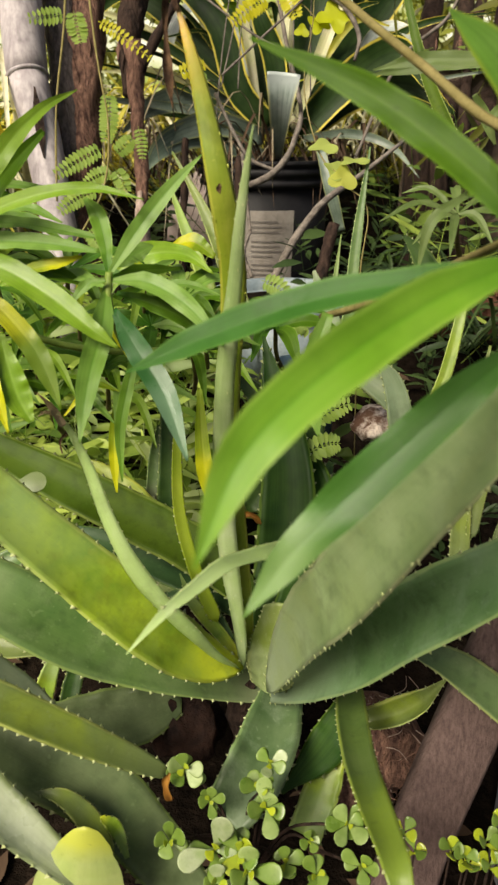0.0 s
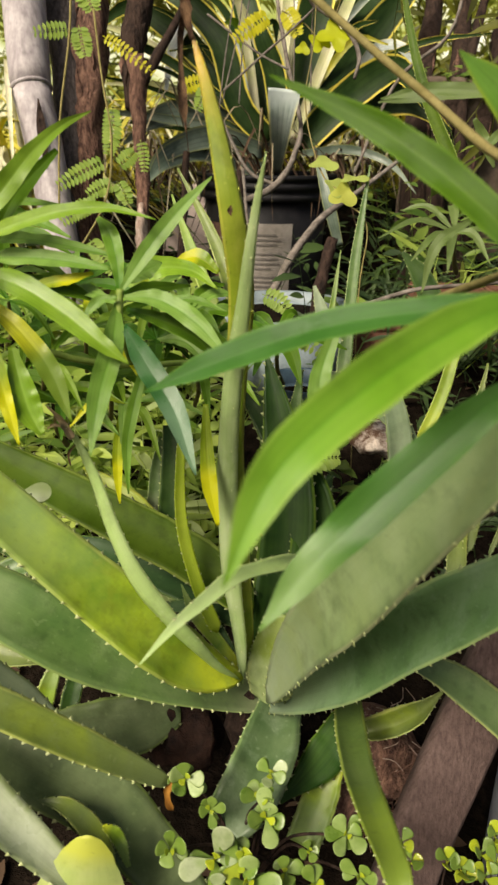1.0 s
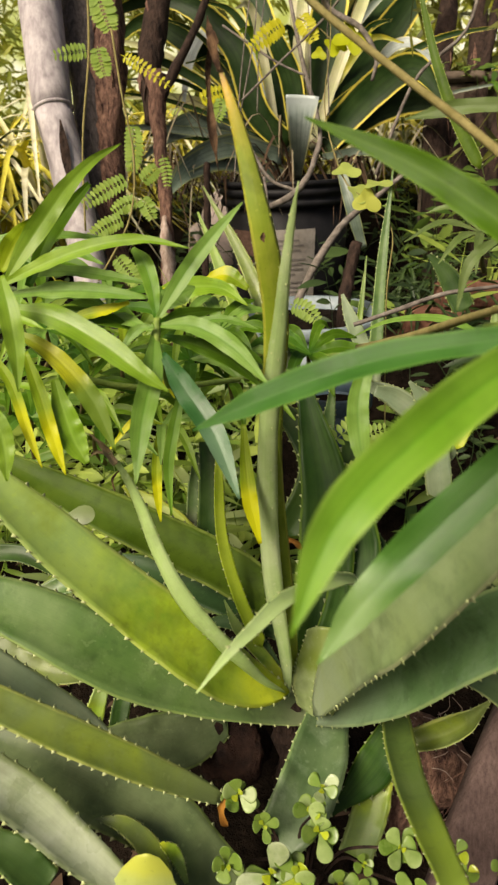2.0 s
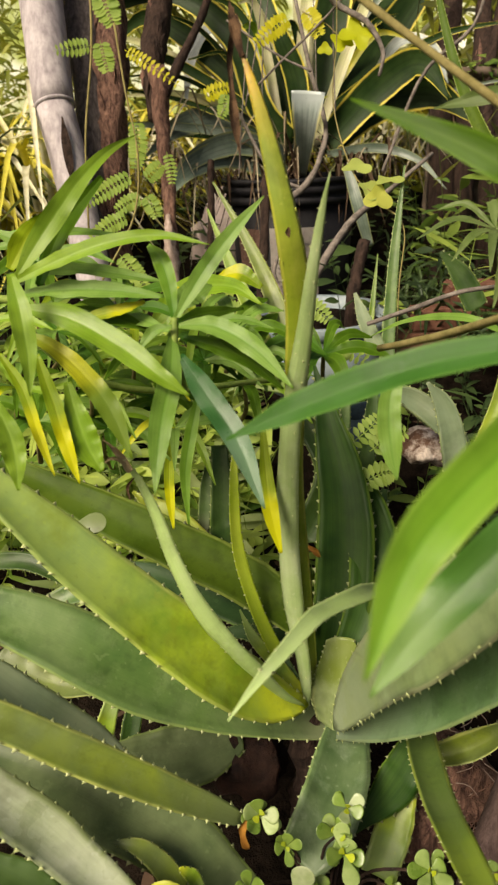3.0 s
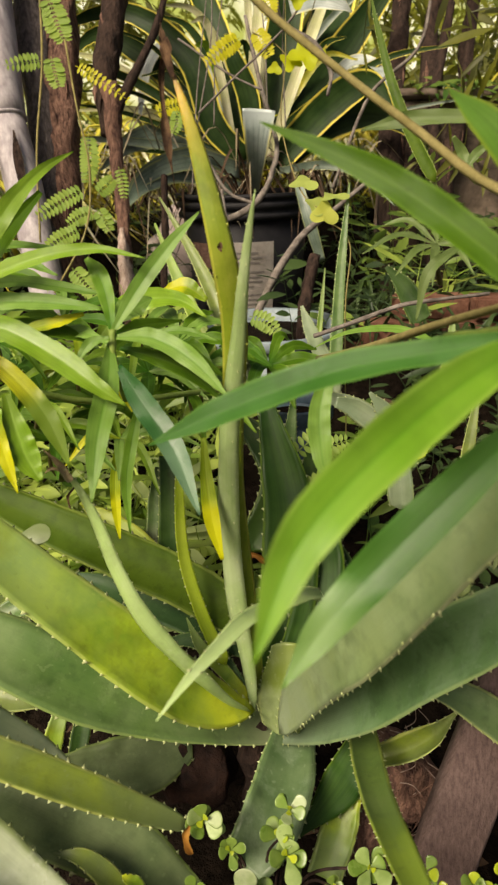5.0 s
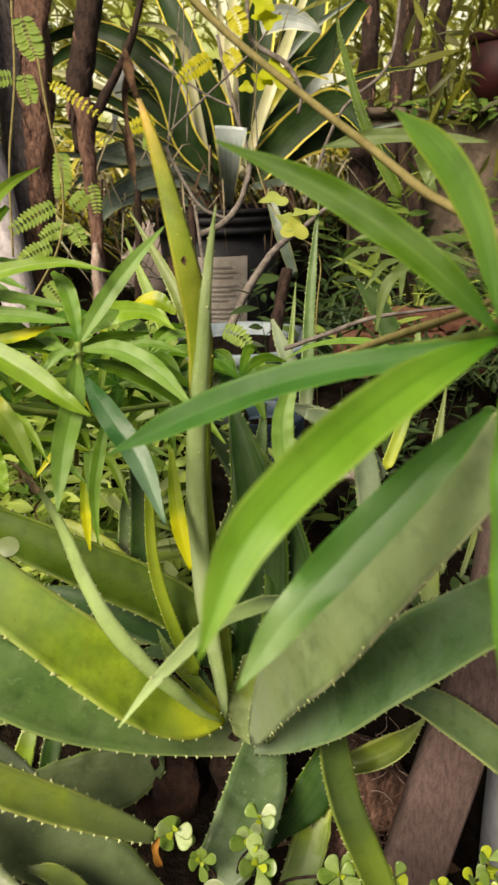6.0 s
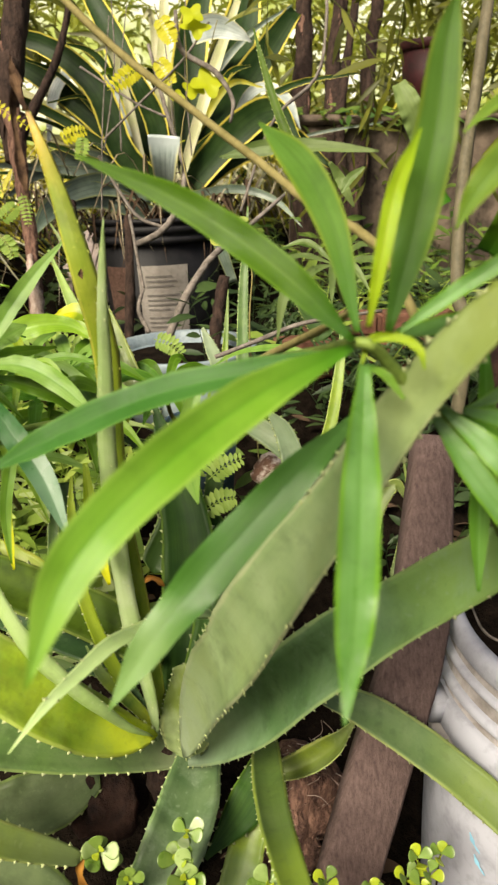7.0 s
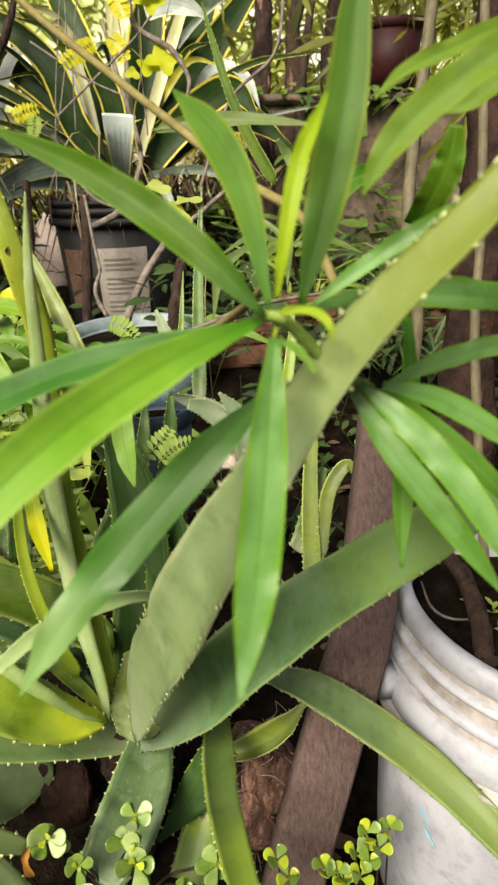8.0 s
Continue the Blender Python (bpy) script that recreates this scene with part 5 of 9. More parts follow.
lance_leaf(left_shrub, [(-0.228, 0.594, 0.754), (-0.219, 0.579, 0.720), (-0.210, 0.569, 0.696), (-0.199, 0.561, 0.679)], [0.0072, 0.0238, 0.0238, 0.0052], (0.245, -0.843, 0.479), "lance_soft")
lance_leaf(left_shrub, [(-0.284, 0.559, 0.752), (-0.271, 0.547, 0.725), (-0.266, 0.537, 0.702), (-0.265, 0.528, 0.679)], [0.0079, 0.0197, 0.0177, 0.0020], (0.338, -0.811, 0.477), "lance_soft")
lance_leaf(left_shrub, [(-0.227, 0.645, 0.796), (-0.205, 0.648, 0.802), (-0.183, 0.650, 0.806), (-0.160, 0.653, 0.812)], [0.0033, 0.0119, 0.0119, 0.0033], (0.159, -0.752, 0.640), "lance_yellow")
lance_leaf(left_shrub, [(-0.278, 0.684, 0.837), (-0.236, 0.696, 0.838), (-0.193, 0.704, 0.830), (-0.142, 0.701, 0.820)], [0.0067, 0.0148, 0.0150, 0.0023], (0.147, -0.700, 0.699), "lance_pale")
lance_leaf(left_shrub, [(-0.316, 0.702, 0.879), (-0.288, 0.697, 0.868), (-0.266, 0.699, 0.872), (-0.229, 0.711, 0.872), (-0.180, 0.719, 0.864)], [0.0056, 0.0145, 0.0112, 0.0091, 0.0017], (0.224, -0.705, 0.673), "lance_pale")
lance_leaf(left_shrub, [(-0.130, 0.626, 0.800), (-0.104, 0.643, 0.837), (-0.074, 0.659, 0.872), (-0.044, 0.672, 0.901)], [0.0045, 0.0152, 0.0161, 0.0107, 0.0014], (0.037, -0.952, 0.303), "lance_pale")
lance_leaf(left_shrub, [(-0.130, 0.626, 0.800), (-0.134, 0.639, 0.829), (-0.141, 0.649, 0.851), (-0.152, 0.654, 0.864)], [0.0053, 0.0147, 0.0158, 0.0042], (0.135, -0.933, 0.333), "lance_lime")
lance_leaf(left_shrub, [(-0.132, 0.622, 0.790), (-0.133, 0.586, 0.758), (-0.140, 0.549, 0.724), (-0.143, 0.509, 0.682)], [0.0063, 0.0185, 0.0220, 0.0175, 0.0014], (0.160, -0.943, 0.291), "lance_pale")
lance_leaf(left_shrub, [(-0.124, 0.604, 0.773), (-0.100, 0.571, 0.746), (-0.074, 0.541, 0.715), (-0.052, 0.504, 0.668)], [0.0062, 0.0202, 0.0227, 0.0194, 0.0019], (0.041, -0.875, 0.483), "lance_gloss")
lance_leaf(left_shrub, [(-0.127, 0.624, 0.795), (-0.093, 0.624, 0.793), (-0.057, 0.606, 0.776), (-0.023, 0.582, 0.745)], [0.0053, 0.0168, 0.0198, 0.0155, 0.0015], (0.010, -0.776, 0.630), "lance_pale")
lance_leaf(left_shrub, [(-0.127, 0.640, 0.780), (-0.095, 0.636, 0.771), (-0.063, 0.631, 0.757), (-0.031, 0.620, 0.731)], [0.0054, 0.0152, 0.0163, 0.0022], (0.017, -0.769, 0.640), "lance")
lance_leaf(left_shrub, [(-0.131, 0.614, 0.797), (-0.149, 0.612, 0.793), (-0.165, 0.604, 0.775)], [0.0041, 0.0103, 0.0021], (0.131, -0.781, 0.610), "lance_pale")
lance_leaf(left_shrub, [(-0.131, 0.635, 0.795), (-0.106, 0.658, 0.797), (-0.067, 0.680, 0.796)], [0.0043, 0.0143, 0.0023], (0.067, -0.759, 0.648), "lance")
lance_leaf(left_shrub, [(-0.138, 0.642, 0.785), (-0.174, 0.666, 0.792), (-0.212, 0.681, 0.778)], [0.0043, 0.0157, 0.0023], (0.144, -0.748, 0.648), "lance_pale")
lance_leaf(left_shrub, [(-0.136, 0.685, 0.797), (-0.121, 0.701, 0.806), (-0.100, 0.716, 0.813)], [0.0047, 0.0264, 0.0242, 0.0024], (0.1, -0.75, 0.65), "lance_pale")
lance_leaf(left_shrub, [(-0.286, 0.659, 0.846), (-0.270, 0.670, 0.871), (-0.254, 0.691, 0.893)], [0.0078, 0.0224, 0.0191, 0.0023], (0.220, -0.950, 0.223), "lance_chartreuse")
lance_leaf(left_shrub, [(-0.114, 0.658, 0.721), (-0.124, 0.642, 0.684), (-0.132, 0.623, 0.643), (-0.130, 0.602, 0.595)], [0.0058, 0.0127, 0.0115, 0.0017], (0.122, -0.887, 0.445), "lance_lime")
lance_leaf(left_shrub, [(-0.052, 0.660, 0.674), (-0.050, 0.641, 0.630), (-0.046, 0.624, 0.592), (-0.037, 0.608, 0.554)], [0.0059, 0.0142, 0.0166, 0.0036], (-0.004, -0.864, 0.504), "lance_yellow")
lance_leaf(left_shrub, [(-0.206, 0.923, 0.713), (-0.172, 0.935, 0.752), (-0.132, 0.938, 0.769), (-0.087, 0.943, 0.766), (-0.049, 0.930, 0.743)], [0.0109, 0.0306, 0.0328, 0.0221, 0.0022], (0.120, -0.772, 0.624), "lance_soft")
lance_leaf(left_shrub, [(-0.132, 0.901, 0.731), (-0.095, 0.891, 0.715), (-0.059, 0.863, 0.682), (-0.046, 0.837, 0.650)], [0.0074, 0.0244, 0.0242, 0.0024], (0.065, -0.766, 0.639), "lance_pale")
lance_leaf(left_shrub, [(-0.049, 0.969, 0.759), (-0.080, 0.980, 0.778), (-0.115, 0.991, 0.770)], [0.0081, 0.0277, 0.0033], (0.075, -0.784, 0.616), "lance_yellow")
lance_leaf(left_shrub, [(-0.167, 0.815, 0.620), (-0.176, 0.794, 0.566), (-0.176, 0.777, 0.526), (-0.173, 0.763, 0.492)], [0.0087, 0.0131, 0.0117, 0.0022], (0.200, -0.818, 0.540), "lance_yellow")
stem(left_shrub, [(-0.335, 0.670, 0.808), (-0.279, 0.644, 0.820), (-0.263, 0.637, 0.780), (-0.219, 0.679, 0.724), (-0.149, 0.723, 0.696), (-0.075, 0.793, 0.679), (-0.001, 0.872, 0.657)], [0.0040, 0.0042, 0.0037, 0.0036, 0.0037, 0.0038, 0.0036], "stem_green")
stem(left_shrub, [(-0.130, 0.627, 0.802), (-0.131, 0.623, 0.768), (-0.138, 0.714, 0.702)], [0.0037, 0.0032, 0.0038], "stem_green")

plant = thing("shrub", "low side shoot with narrow green leaves", "shrub", "side shoots", at=(-0.282, 0.807, 0.599))
stem(plant, [(-0.282, 0.807, 0.719), (-0.305, 0.860, 0.668), (-0.346, 0.994, 0.601)], [0.0028, 0.0030, 0.0044], "twig_green")
lance_leaf(plant, [(-0.282, 0.807, 0.719), (-0.315, 0.838, 0.744), (-0.351, 0.860, 0.749)], [0.0035, 0.0132, 0.0120, 0.0022], (0.212, -0.654, 0.727), "lance_deep")
lance_leaf(plant, [(-0.282, 0.807, 0.719), (-0.318, 0.820, 0.734), (-0.356, 0.820, 0.721)], [0.0035, 0.0195, 0.0177, 0.0021], (0.216, -0.646, 0.732), "lance_deep")
lance_leaf(plant, [(-0.282, 0.807, 0.719), (-0.318, 0.792, 0.722), (-0.353, 0.768, 0.703)], [0.0035, 0.0140, 0.0124, 0.0020], (0.220, -0.634, 0.741), "lance_deep")
lance_leaf(plant, [(-0.282, 0.807, 0.719), (-0.276, 0.778, 0.715), (-0.271, 0.735, 0.679)], [0.0035, 0.0127, 0.0112, 0.0020], (0.190, -0.636, 0.748), "lance")
lance_leaf(plant, [(-0.282, 0.807, 0.719), (-0.260, 0.785, 0.722), (-0.239, 0.752, 0.698)], [0.0035, 0.0182, 0.0161, 0.0020], (0.176, -0.644, 0.744), "lance_deep")
lance_leaf(plant, [(-0.282, 0.807, 0.719), (-0.231, 0.810, 0.728), (-0.181, 0.799, 0.702)], [0.0035, 0.0152, 0.0137, 0.0021], (0.150, -0.656, 0.739), "lance_deep")
lance_leaf(plant, [(-0.282, 0.807, 0.719), (-0.264, 0.836, 0.738), (-0.246, 0.857, 0.736)], [0.0035, 0.0153, 0.0140, 0.0022], (0.173, -0.660, 0.731), "lance_deep")
lance_leaf(plant, [(-0.282, 0.807, 0.719), (-0.273, 0.846, 0.749), (-0.264, 0.872, 0.747)], [0.0035, 0.0158, 0.0145, 0.0022], (0.179, -0.665, 0.725), "lance_pale")
plant = thing("shrub", "low side shoot with narrow green leaves", "shrub", "side shoots", at=(-0.233, 0.869, 0.639))
stem(plant, [(-0.233, 0.869, 0.759), (-0.250, 0.924, 0.711), (-0.275, 1.061, 0.651)], [0.0029, 0.0032, 0.0046], "twig_green")
lance_leaf(plant, [(-0.233, 0.869, 0.759), (-0.270, 0.863, 0.767), (-0.308, 0.846, 0.749)], [0.0036, 0.0147, 0.0132, 0.0021], (0.177, -0.677, 0.715), "lance")
lance_leaf(plant, [(-0.233, 0.869, 0.759), (-0.244, 0.839, 0.751), (-0.255, 0.800, 0.721)], [0.0036, 0.0177, 0.0156, 0.0021], (0.159, -0.670, 0.725), "lance_pale")
lance_leaf(plant, [(-0.233, 0.869, 0.759), (-0.203, 0.843, 0.752), (-0.175, 0.802, 0.712)], [0.0036, 0.0170, 0.0150, 0.0021], (0.126, -0.677, 0.725), "lance")
lance_leaf(plant, [(-0.233, 0.869, 0.759), (-0.182, 0.859, 0.760), (-0.132, 0.839, 0.739)], [0.0036, 0.0150, 0.0134, 0.0021], (0.108, -0.685, 0.720), "lance_deep")
lance_leaf(plant, [(-0.233, 0.869, 0.759), (-0.185, 0.891, 0.779), (-0.138, 0.897, 0.763)], [0.0036, 0.0139, 0.0126, 0.0022], (0.109, -0.697, 0.709), "lance_deep")
lance_leaf(plant, [(-0.233, 0.869, 0.759), (-0.227, 0.905, 0.782), (-0.222, 0.929, 0.776)], [0.0036, 0.0165, 0.0152, 0.0023], (0.139, -0.695, 0.706), "lance")
lance_leaf(plant, [(-0.233, 0.869, 0.759), (-0.240, 0.909, 0.790), (-0.249, 0.934, 0.785)], [0.0036, 0.0137, 0.0126, 0.0023], (0.149, -0.697, 0.702), "lance_pale")
lance_leaf(plant, [(-0.233, 0.869, 0.759), (-0.282, 0.890, 0.782), (-0.334, 0.901, 0.780)], [0.0036, 0.0153, 0.0139, 0.0022], (0.183, -0.685, 0.706), "lance")
plant = thing("shrub", "low side shoot with narrow green leaves", "shrub", "side shoots", at=(-0.091, 0.916, 0.591))
stem(plant, [(-0.091, 0.916, 0.711), (-0.097, 0.969, 0.658), (-0.113, 1.104, 0.593)], [0.0031, 0.0034, 0.0048], "twig_green")
lance_leaf(plant, [(-0.091, 0.916, 0.711), (-0.129, 0.914, 0.722), (-0.168, 0.897, 0.699)], [0.0039, 0.0172, 0.0154, 0.0023], (0.060, -0.679, 0.732), "lance")
lance_leaf(plant, [(-0.091, 0.916, 0.711), (-0.103, 0.885, 0.703), (-0.116, 0.843, 0.667)], [0.0039, 0.0164, 0.0145, 0.0022], (0.042, -0.667, 0.744), "lance")
lance_leaf(plant, [(-0.091, 0.916, 0.711), (-0.064, 0.894, 0.710), (-0.039, 0.859, 0.678)], [0.0039, 0.0174, 0.0154, 0.0022], (0.012, -0.673, 0.739), "lance")
lance_leaf(plant, [(-0.091, 0.916, 0.711), (-0.036, 0.912, 0.716), (0.017, 0.894, 0.690)], [0.0039, 0.0179, 0.0160, 0.0023], (-0.010, -0.678, 0.735), "lance")
lance_leaf(plant, [(-0.091, 0.916, 0.711), (-0.055, 0.943, 0.733), (-0.018, 0.958, 0.727)], [0.0039, 0.0162, 0.0148, 0.0024], (0.004, -0.689, 0.725), "lance_pale")
lance_leaf(plant, [(-0.091, 0.916, 0.711), (-0.066, 0.951, 0.737), (-0.040, 0.976, 0.741)], [0.0039, 0.0188, 0.0172, 0.0024], (0.012, -0.691, 0.722), "lance")
lance_leaf(plant, [(-0.091, 0.916, 0.711), (-0.102, 0.956, 0.743), (-0.116, 0.981, 0.739)], [0.0039, 0.0180, 0.0165, 0.0025], (0.039, -0.694, 0.719), "lance_pale")
lance_leaf(plant, [(-0.091, 0.916, 0.711), (-0.131, 0.931, 0.729), (-0.173, 0.930, 0.713)], [0.0039, 0.0179, 0.0162, 0.0024], (0.061, -0.684, 0.727), "lance")
plant = thing("shrub", "low side shoot with narrow green leaves", "shrub", "side shoots", at=(-0.313, 0.831, 0.705))
stem(plant, [(-0.313, 0.831, 0.825), (-0.333, 0.889, 0.784), (-0.393, 1.031, 0.736)], [0.0027, 0.0030, 0.0043], "twig_green")
lance_leaf(plant, [(-0.313, 0.831, 0.825), (-0.350, 0.847, 0.843), (-0.389, 0.853, 0.836)], [0.0034, 0.0148, 0.0134, 0.0021], (0.250, -0.691, 0.678), "lance_pale")
lance_leaf(plant, [(-0.313, 0.831, 0.825), (-0.339, 0.818, 0.830), (-0.364, 0.796, 0.814)], [0.0034, 0.0174, 0.0154, 0.0020], (0.247, -0.684, 0.687), "lance")
lance_leaf(plant, [(-0.313, 0.831, 0.825), (-0.313, 0.801, 0.819), (-0.313, 0.760, 0.786)], [0.0034, 0.0128, 0.0113, 0.0019], (0.229, -0.682, 0.694), "lance_pale")
lance_leaf(plant, [(-0.313, 0.831, 0.825), (-0.297, 0.804, 0.823), (-0.283, 0.764, 0.791)], [0.0034, 0.0149, 0.0131, 0.0019], (0.217, -0.688, 0.692), "lance")
lance_leaf(plant, [(-0.313, 0.831, 0.825), (-0.264, 0.823, 0.827), (-0.217, 0.805, 0.806)], [0.0034, 0.0167, 0.0149, 0.0020], (0.186, -0.700, 0.690), "lance")
lance_leaf(plant, [(-0.313, 0.831, 0.825), (-0.269, 0.842, 0.838), (-0.225, 0.840, 0.821)], [0.0034, 0.0137, 0.0124, 0.0021], (0.188, -0.706, 0.683), "lance_pale")
lance_leaf(plant, [(-0.313, 0.831, 0.825), (-0.302, 0.864, 0.847), (-0.290, 0.887, 0.847)], [0.0034, 0.0161, 0.0147, 0.0021], (0.210, -0.706, 0.676), "lance")
lance_leaf(plant, [(-0.313, 0.831, 0.825), (-0.339, 0.865, 0.851), (-0.368, 0.889, 0.855)], [0.0034, 0.0181, 0.0166, 0.0021], (0.239, -0.699, 0.674), "lance_pale")
plant = thing("shrub", "low side shoot with narrow green leaves", "shrub", "side shoots", at=(-0.126, 0.842, 0.574))
stem(plant, [(-0.126, 0.842, 0.694), (-0.133, 0.895, 0.641), (-0.150, 1.028, 0.571)], [0.0029, 0.0032, 0.0046], "twig_green")
lance_leaf(plant, [(-0.126, 0.842, 0.694), (-0.168, 0.843, 0.706), (-0.210, 0.832, 0.691)], [0.0036, 0.0177, 0.0159, 0.0022], (0.094, -0.659, 0.746), "lance_deep")
lance_leaf(plant, [(-0.126, 0.842, 0.694), (-0.160, 0.831, 0.701), (-0.195, 0.807, 0.678)], [0.0036, 0.0144, 0.0129, 0.0021], (0.090, -0.655, 0.750), "lance_deep")
lance_leaf(plant, [(-0.126, 0.842, 0.694), (-0.124, 0.812, 0.687), (-0.124, 0.773, 0.660)], [0.0036, 0.0180, 0.0159, 0.0021], (0.061, -0.648, 0.759), "lance_deep")
lance_leaf(plant, [(-0.126, 0.842, 0.694), (-0.088, 0.827, 0.695), (-0.052, 0.800, 0.670)], [0.0036, 0.0167, 0.0149, 0.0021], (0.031, -0.656, 0.754), "lance_pale")
lance_leaf(plant, [(-0.126, 0.842, 0.694), (-0.074, 0.853, 0.708), (-0.024, 0.847, 0.680)], [0.0036, 0.0194, 0.0176, 0.0022], (0.020, -0.666, 0.745), "lance")
lance_leaf(plant, [(-0.126, 0.842, 0.694), (-0.105, 0.873, 0.714), (-0.085, 0.888, 0.698)], [0.0036, 0.0200, 0.0183, 0.0023], (0.044, -0.671, 0.740), "lance")
lance_leaf(plant, [(-0.126, 0.842, 0.694), (-0.135, 0.883, 0.727), (-0.146, 0.915, 0.739)], [0.0036, 0.0177, 0.0162, 0.0023], (0.067, -0.677, 0.733), "lance")
lance_leaf(plant, [(-0.126, 0.842, 0.694), (-0.149, 0.875, 0.718), (-0.174, 0.894, 0.711)], [0.0036, 0.0182, 0.0167, 0.0023], (0.078, -0.671, 0.738), "lance_deep")
plant = thing("shrub", "low side shoot with narrow green leaves", "shrub", "side shoots", at=(-0.258, 0.826, 0.491))
stem(plant, [(-0.258, 0.826, 0.611), (-0.280, 0.875, 0.552), (-0.303, 1.002, 0.467)], [0.0030, 0.0032, 0.0047], "twig_green")
lance_leaf(plant, [(-0.258, 0.826, 0.611), (-0.210, 0.848, 0.631), (-0.163, 0.853, 0.612)], [0.0037, 0.0176, 0.0160, 0.0023], (0.120, -0.620, 0.775), "lance")
lance_leaf(plant, [(-0.258, 0.826, 0.611), (-0.255, 0.862, 0.634), (-0.254, 0.882, 0.618)], [0.0037, 0.0177, 0.0163, 0.0024], (0.151, -0.619, 0.771), "lance")
lance_leaf(plant, [(-0.258, 0.826, 0.611), (-0.283, 0.858, 0.634), (-0.310, 0.881, 0.633)], [0.0037, 0.0204, 0.0186, 0.0023], (0.170, -0.615, 0.770), "lance")
lance_leaf(plant, [(-0.258, 0.826, 0.611), (-0.304, 0.835, 0.627), (-0.352, 0.827, 0.606)], [0.0037, 0.0165, 0.0148, 0.0023], (0.188, -0.603, 0.775), "lance")
lance_leaf(plant, [(-0.258, 0.826, 0.611), (-0.292, 0.813, 0.618), (-0.327, 0.788, 0.595)], [0.0037, 0.0164, 0.0146, 0.0022], (0.182, -0.596, 0.782), "lance")
lance_leaf(plant, [(-0.258, 0.826, 0.611), (-0.248, 0.797, 0.608), (-0.240, 0.759, 0.584)], [0.0037, 0.0135, 0.0119, 0.0021], (0.152, -0.594, 0.790), "lance_deep")
lance_leaf(plant, [(-0.258, 0.826, 0.611), (-0.213, 0.810, 0.612), (-0.171, 0.781, 0.582)], [0.0037, 0.0139, 0.0124, 0.0022], (0.125, -0.603, 0.788), "lance_pale")
lance_leaf(plant, [(-0.258, 0.826, 0.611), (-0.222, 0.822, 0.620), (-0.188, 0.807, 0.600)], [0.0037, 0.0162, 0.0145, 0.0022], (0.131, -0.609, 0.783), "lance_pale")
plant = thing("shrub", "low side shoot with narrow green leaves", "shrub", "side shoots", at=(-0.061, 0.932, 0.553))
stem(plant, [(-0.061, 0.932, 0.673), (-0.065, 0.984, 0.617), (-0.074, 1.117, 0.546)], [0.0032, 0.0035, 0.0050], "twig_green")
lance_leaf(plant, [(-0.061, 0.932, 0.673), (-0.071, 0.973, 0.705), (-0.082, 1.000, 0.706)], [0.0040, 0.0206, 0.0189, 0.0025], (0.016, -0.680, 0.733), "lance")
lance_leaf(plant, [(-0.061, 0.932, 0.673), (-0.096, 0.949, 0.691), (-0.133, 0.950, 0.673)], [0.0040, 0.0183, 0.0166, 0.0025], (0.034, -0.671, 0.741), "lance_deep")
lance_leaf(plant, [(-0.061, 0.932, 0.673), (-0.094, 0.923, 0.682), (-0.126, 0.904, 0.667)], [0.0040, 0.0215, 0.0192, 0.0024], (0.033, -0.663, 0.748), "lance_deep")
lance_leaf(plant, [(-0.061, 0.932, 0.673), (-0.072, 0.905, 0.672), (-0.083, 0.865, 0.641)], [0.0040, 0.0218, 0.0193, 0.0023], (0.017, -0.657, 0.754), "lance")
lance_leaf(plant, [(-0.061, 0.932, 0.673), (-0.048, 0.904, 0.669), (-0.037, 0.867, 0.642)], [0.0040, 0.0198, 0.0175, 0.0023], (-0.000, -0.656, 0.755), "lance_deep")
lance_leaf(plant, [(-0.061, 0.932, 0.673), (-0.027, 0.922, 0.678), (0.005, 0.898, 0.654)], [0.0040, 0.0146, 0.0130, 0.0024], (-0.016, -0.662, 0.749), "lance_pale")
lance_leaf(plant, [(-0.061, 0.932, 0.673), (-0.009, 0.946, 0.688), (0.043, 0.942, 0.664)], [0.0040, 0.0221, 0.0200, 0.0024], (-0.029, -0.669, 0.743), "lance_deep")
lance_leaf(plant, [(-0.061, 0.932, 0.673), (-0.044, 0.973, 0.705), (-0.026, 1.003, 0.713)], [0.0040, 0.0194, 0.0177, 0.0025], (-0.004, -0.680, 0.733), "lance")
plant = thing("shrub", "low side shoot with narrow green leaves", "shrub", "side shoots", at=(-0.192, 0.859, 0.516))
stem(plant, [(-0.192, 0.859, 0.636), (-0.205, 0.910, 0.578), (-0.236, 1.039, 0.499)], [0.0031, 0.0033, 0.0047], "twig_green")
lance_leaf(plant, [(-0.192, 0.859, 0.636), (-0.228, 0.889, 0.661), (-0.266, 0.906, 0.657)], [0.0038, 0.0190, 0.0173, 0.0024], (0.131, -0.639, 0.758), "lance")
lance_leaf(plant, [(-0.192, 0.859, 0.636), (-0.246, 0.868, 0.653), (-0.301, 0.867, 0.645)], [0.0038, 0.0140, 0.0126, 0.0023], (0.145, -0.630, 0.763), "lance_deep")
lance_leaf(plant, [(-0.192, 0.859, 0.636), (-0.222, 0.836, 0.634), (-0.252, 0.797, 0.597)], [0.0038, 0.0179, 0.0159, 0.0022], (0.131, -0.618, 0.775), "lance")
lance_leaf(plant, [(-0.192, 0.859, 0.636), (-0.179, 0.832, 0.634), (-0.167, 0.794, 0.607)], [0.0038, 0.0175, 0.0154, 0.0022], (0.099, -0.621, 0.777), "lance")
lance_leaf(plant, [(-0.192, 0.859, 0.636), (-0.161, 0.847, 0.642), (-0.132, 0.821, 0.616)], [0.0038, 0.0160, 0.0143, 0.0022], (0.085, -0.630, 0.772), "lance")
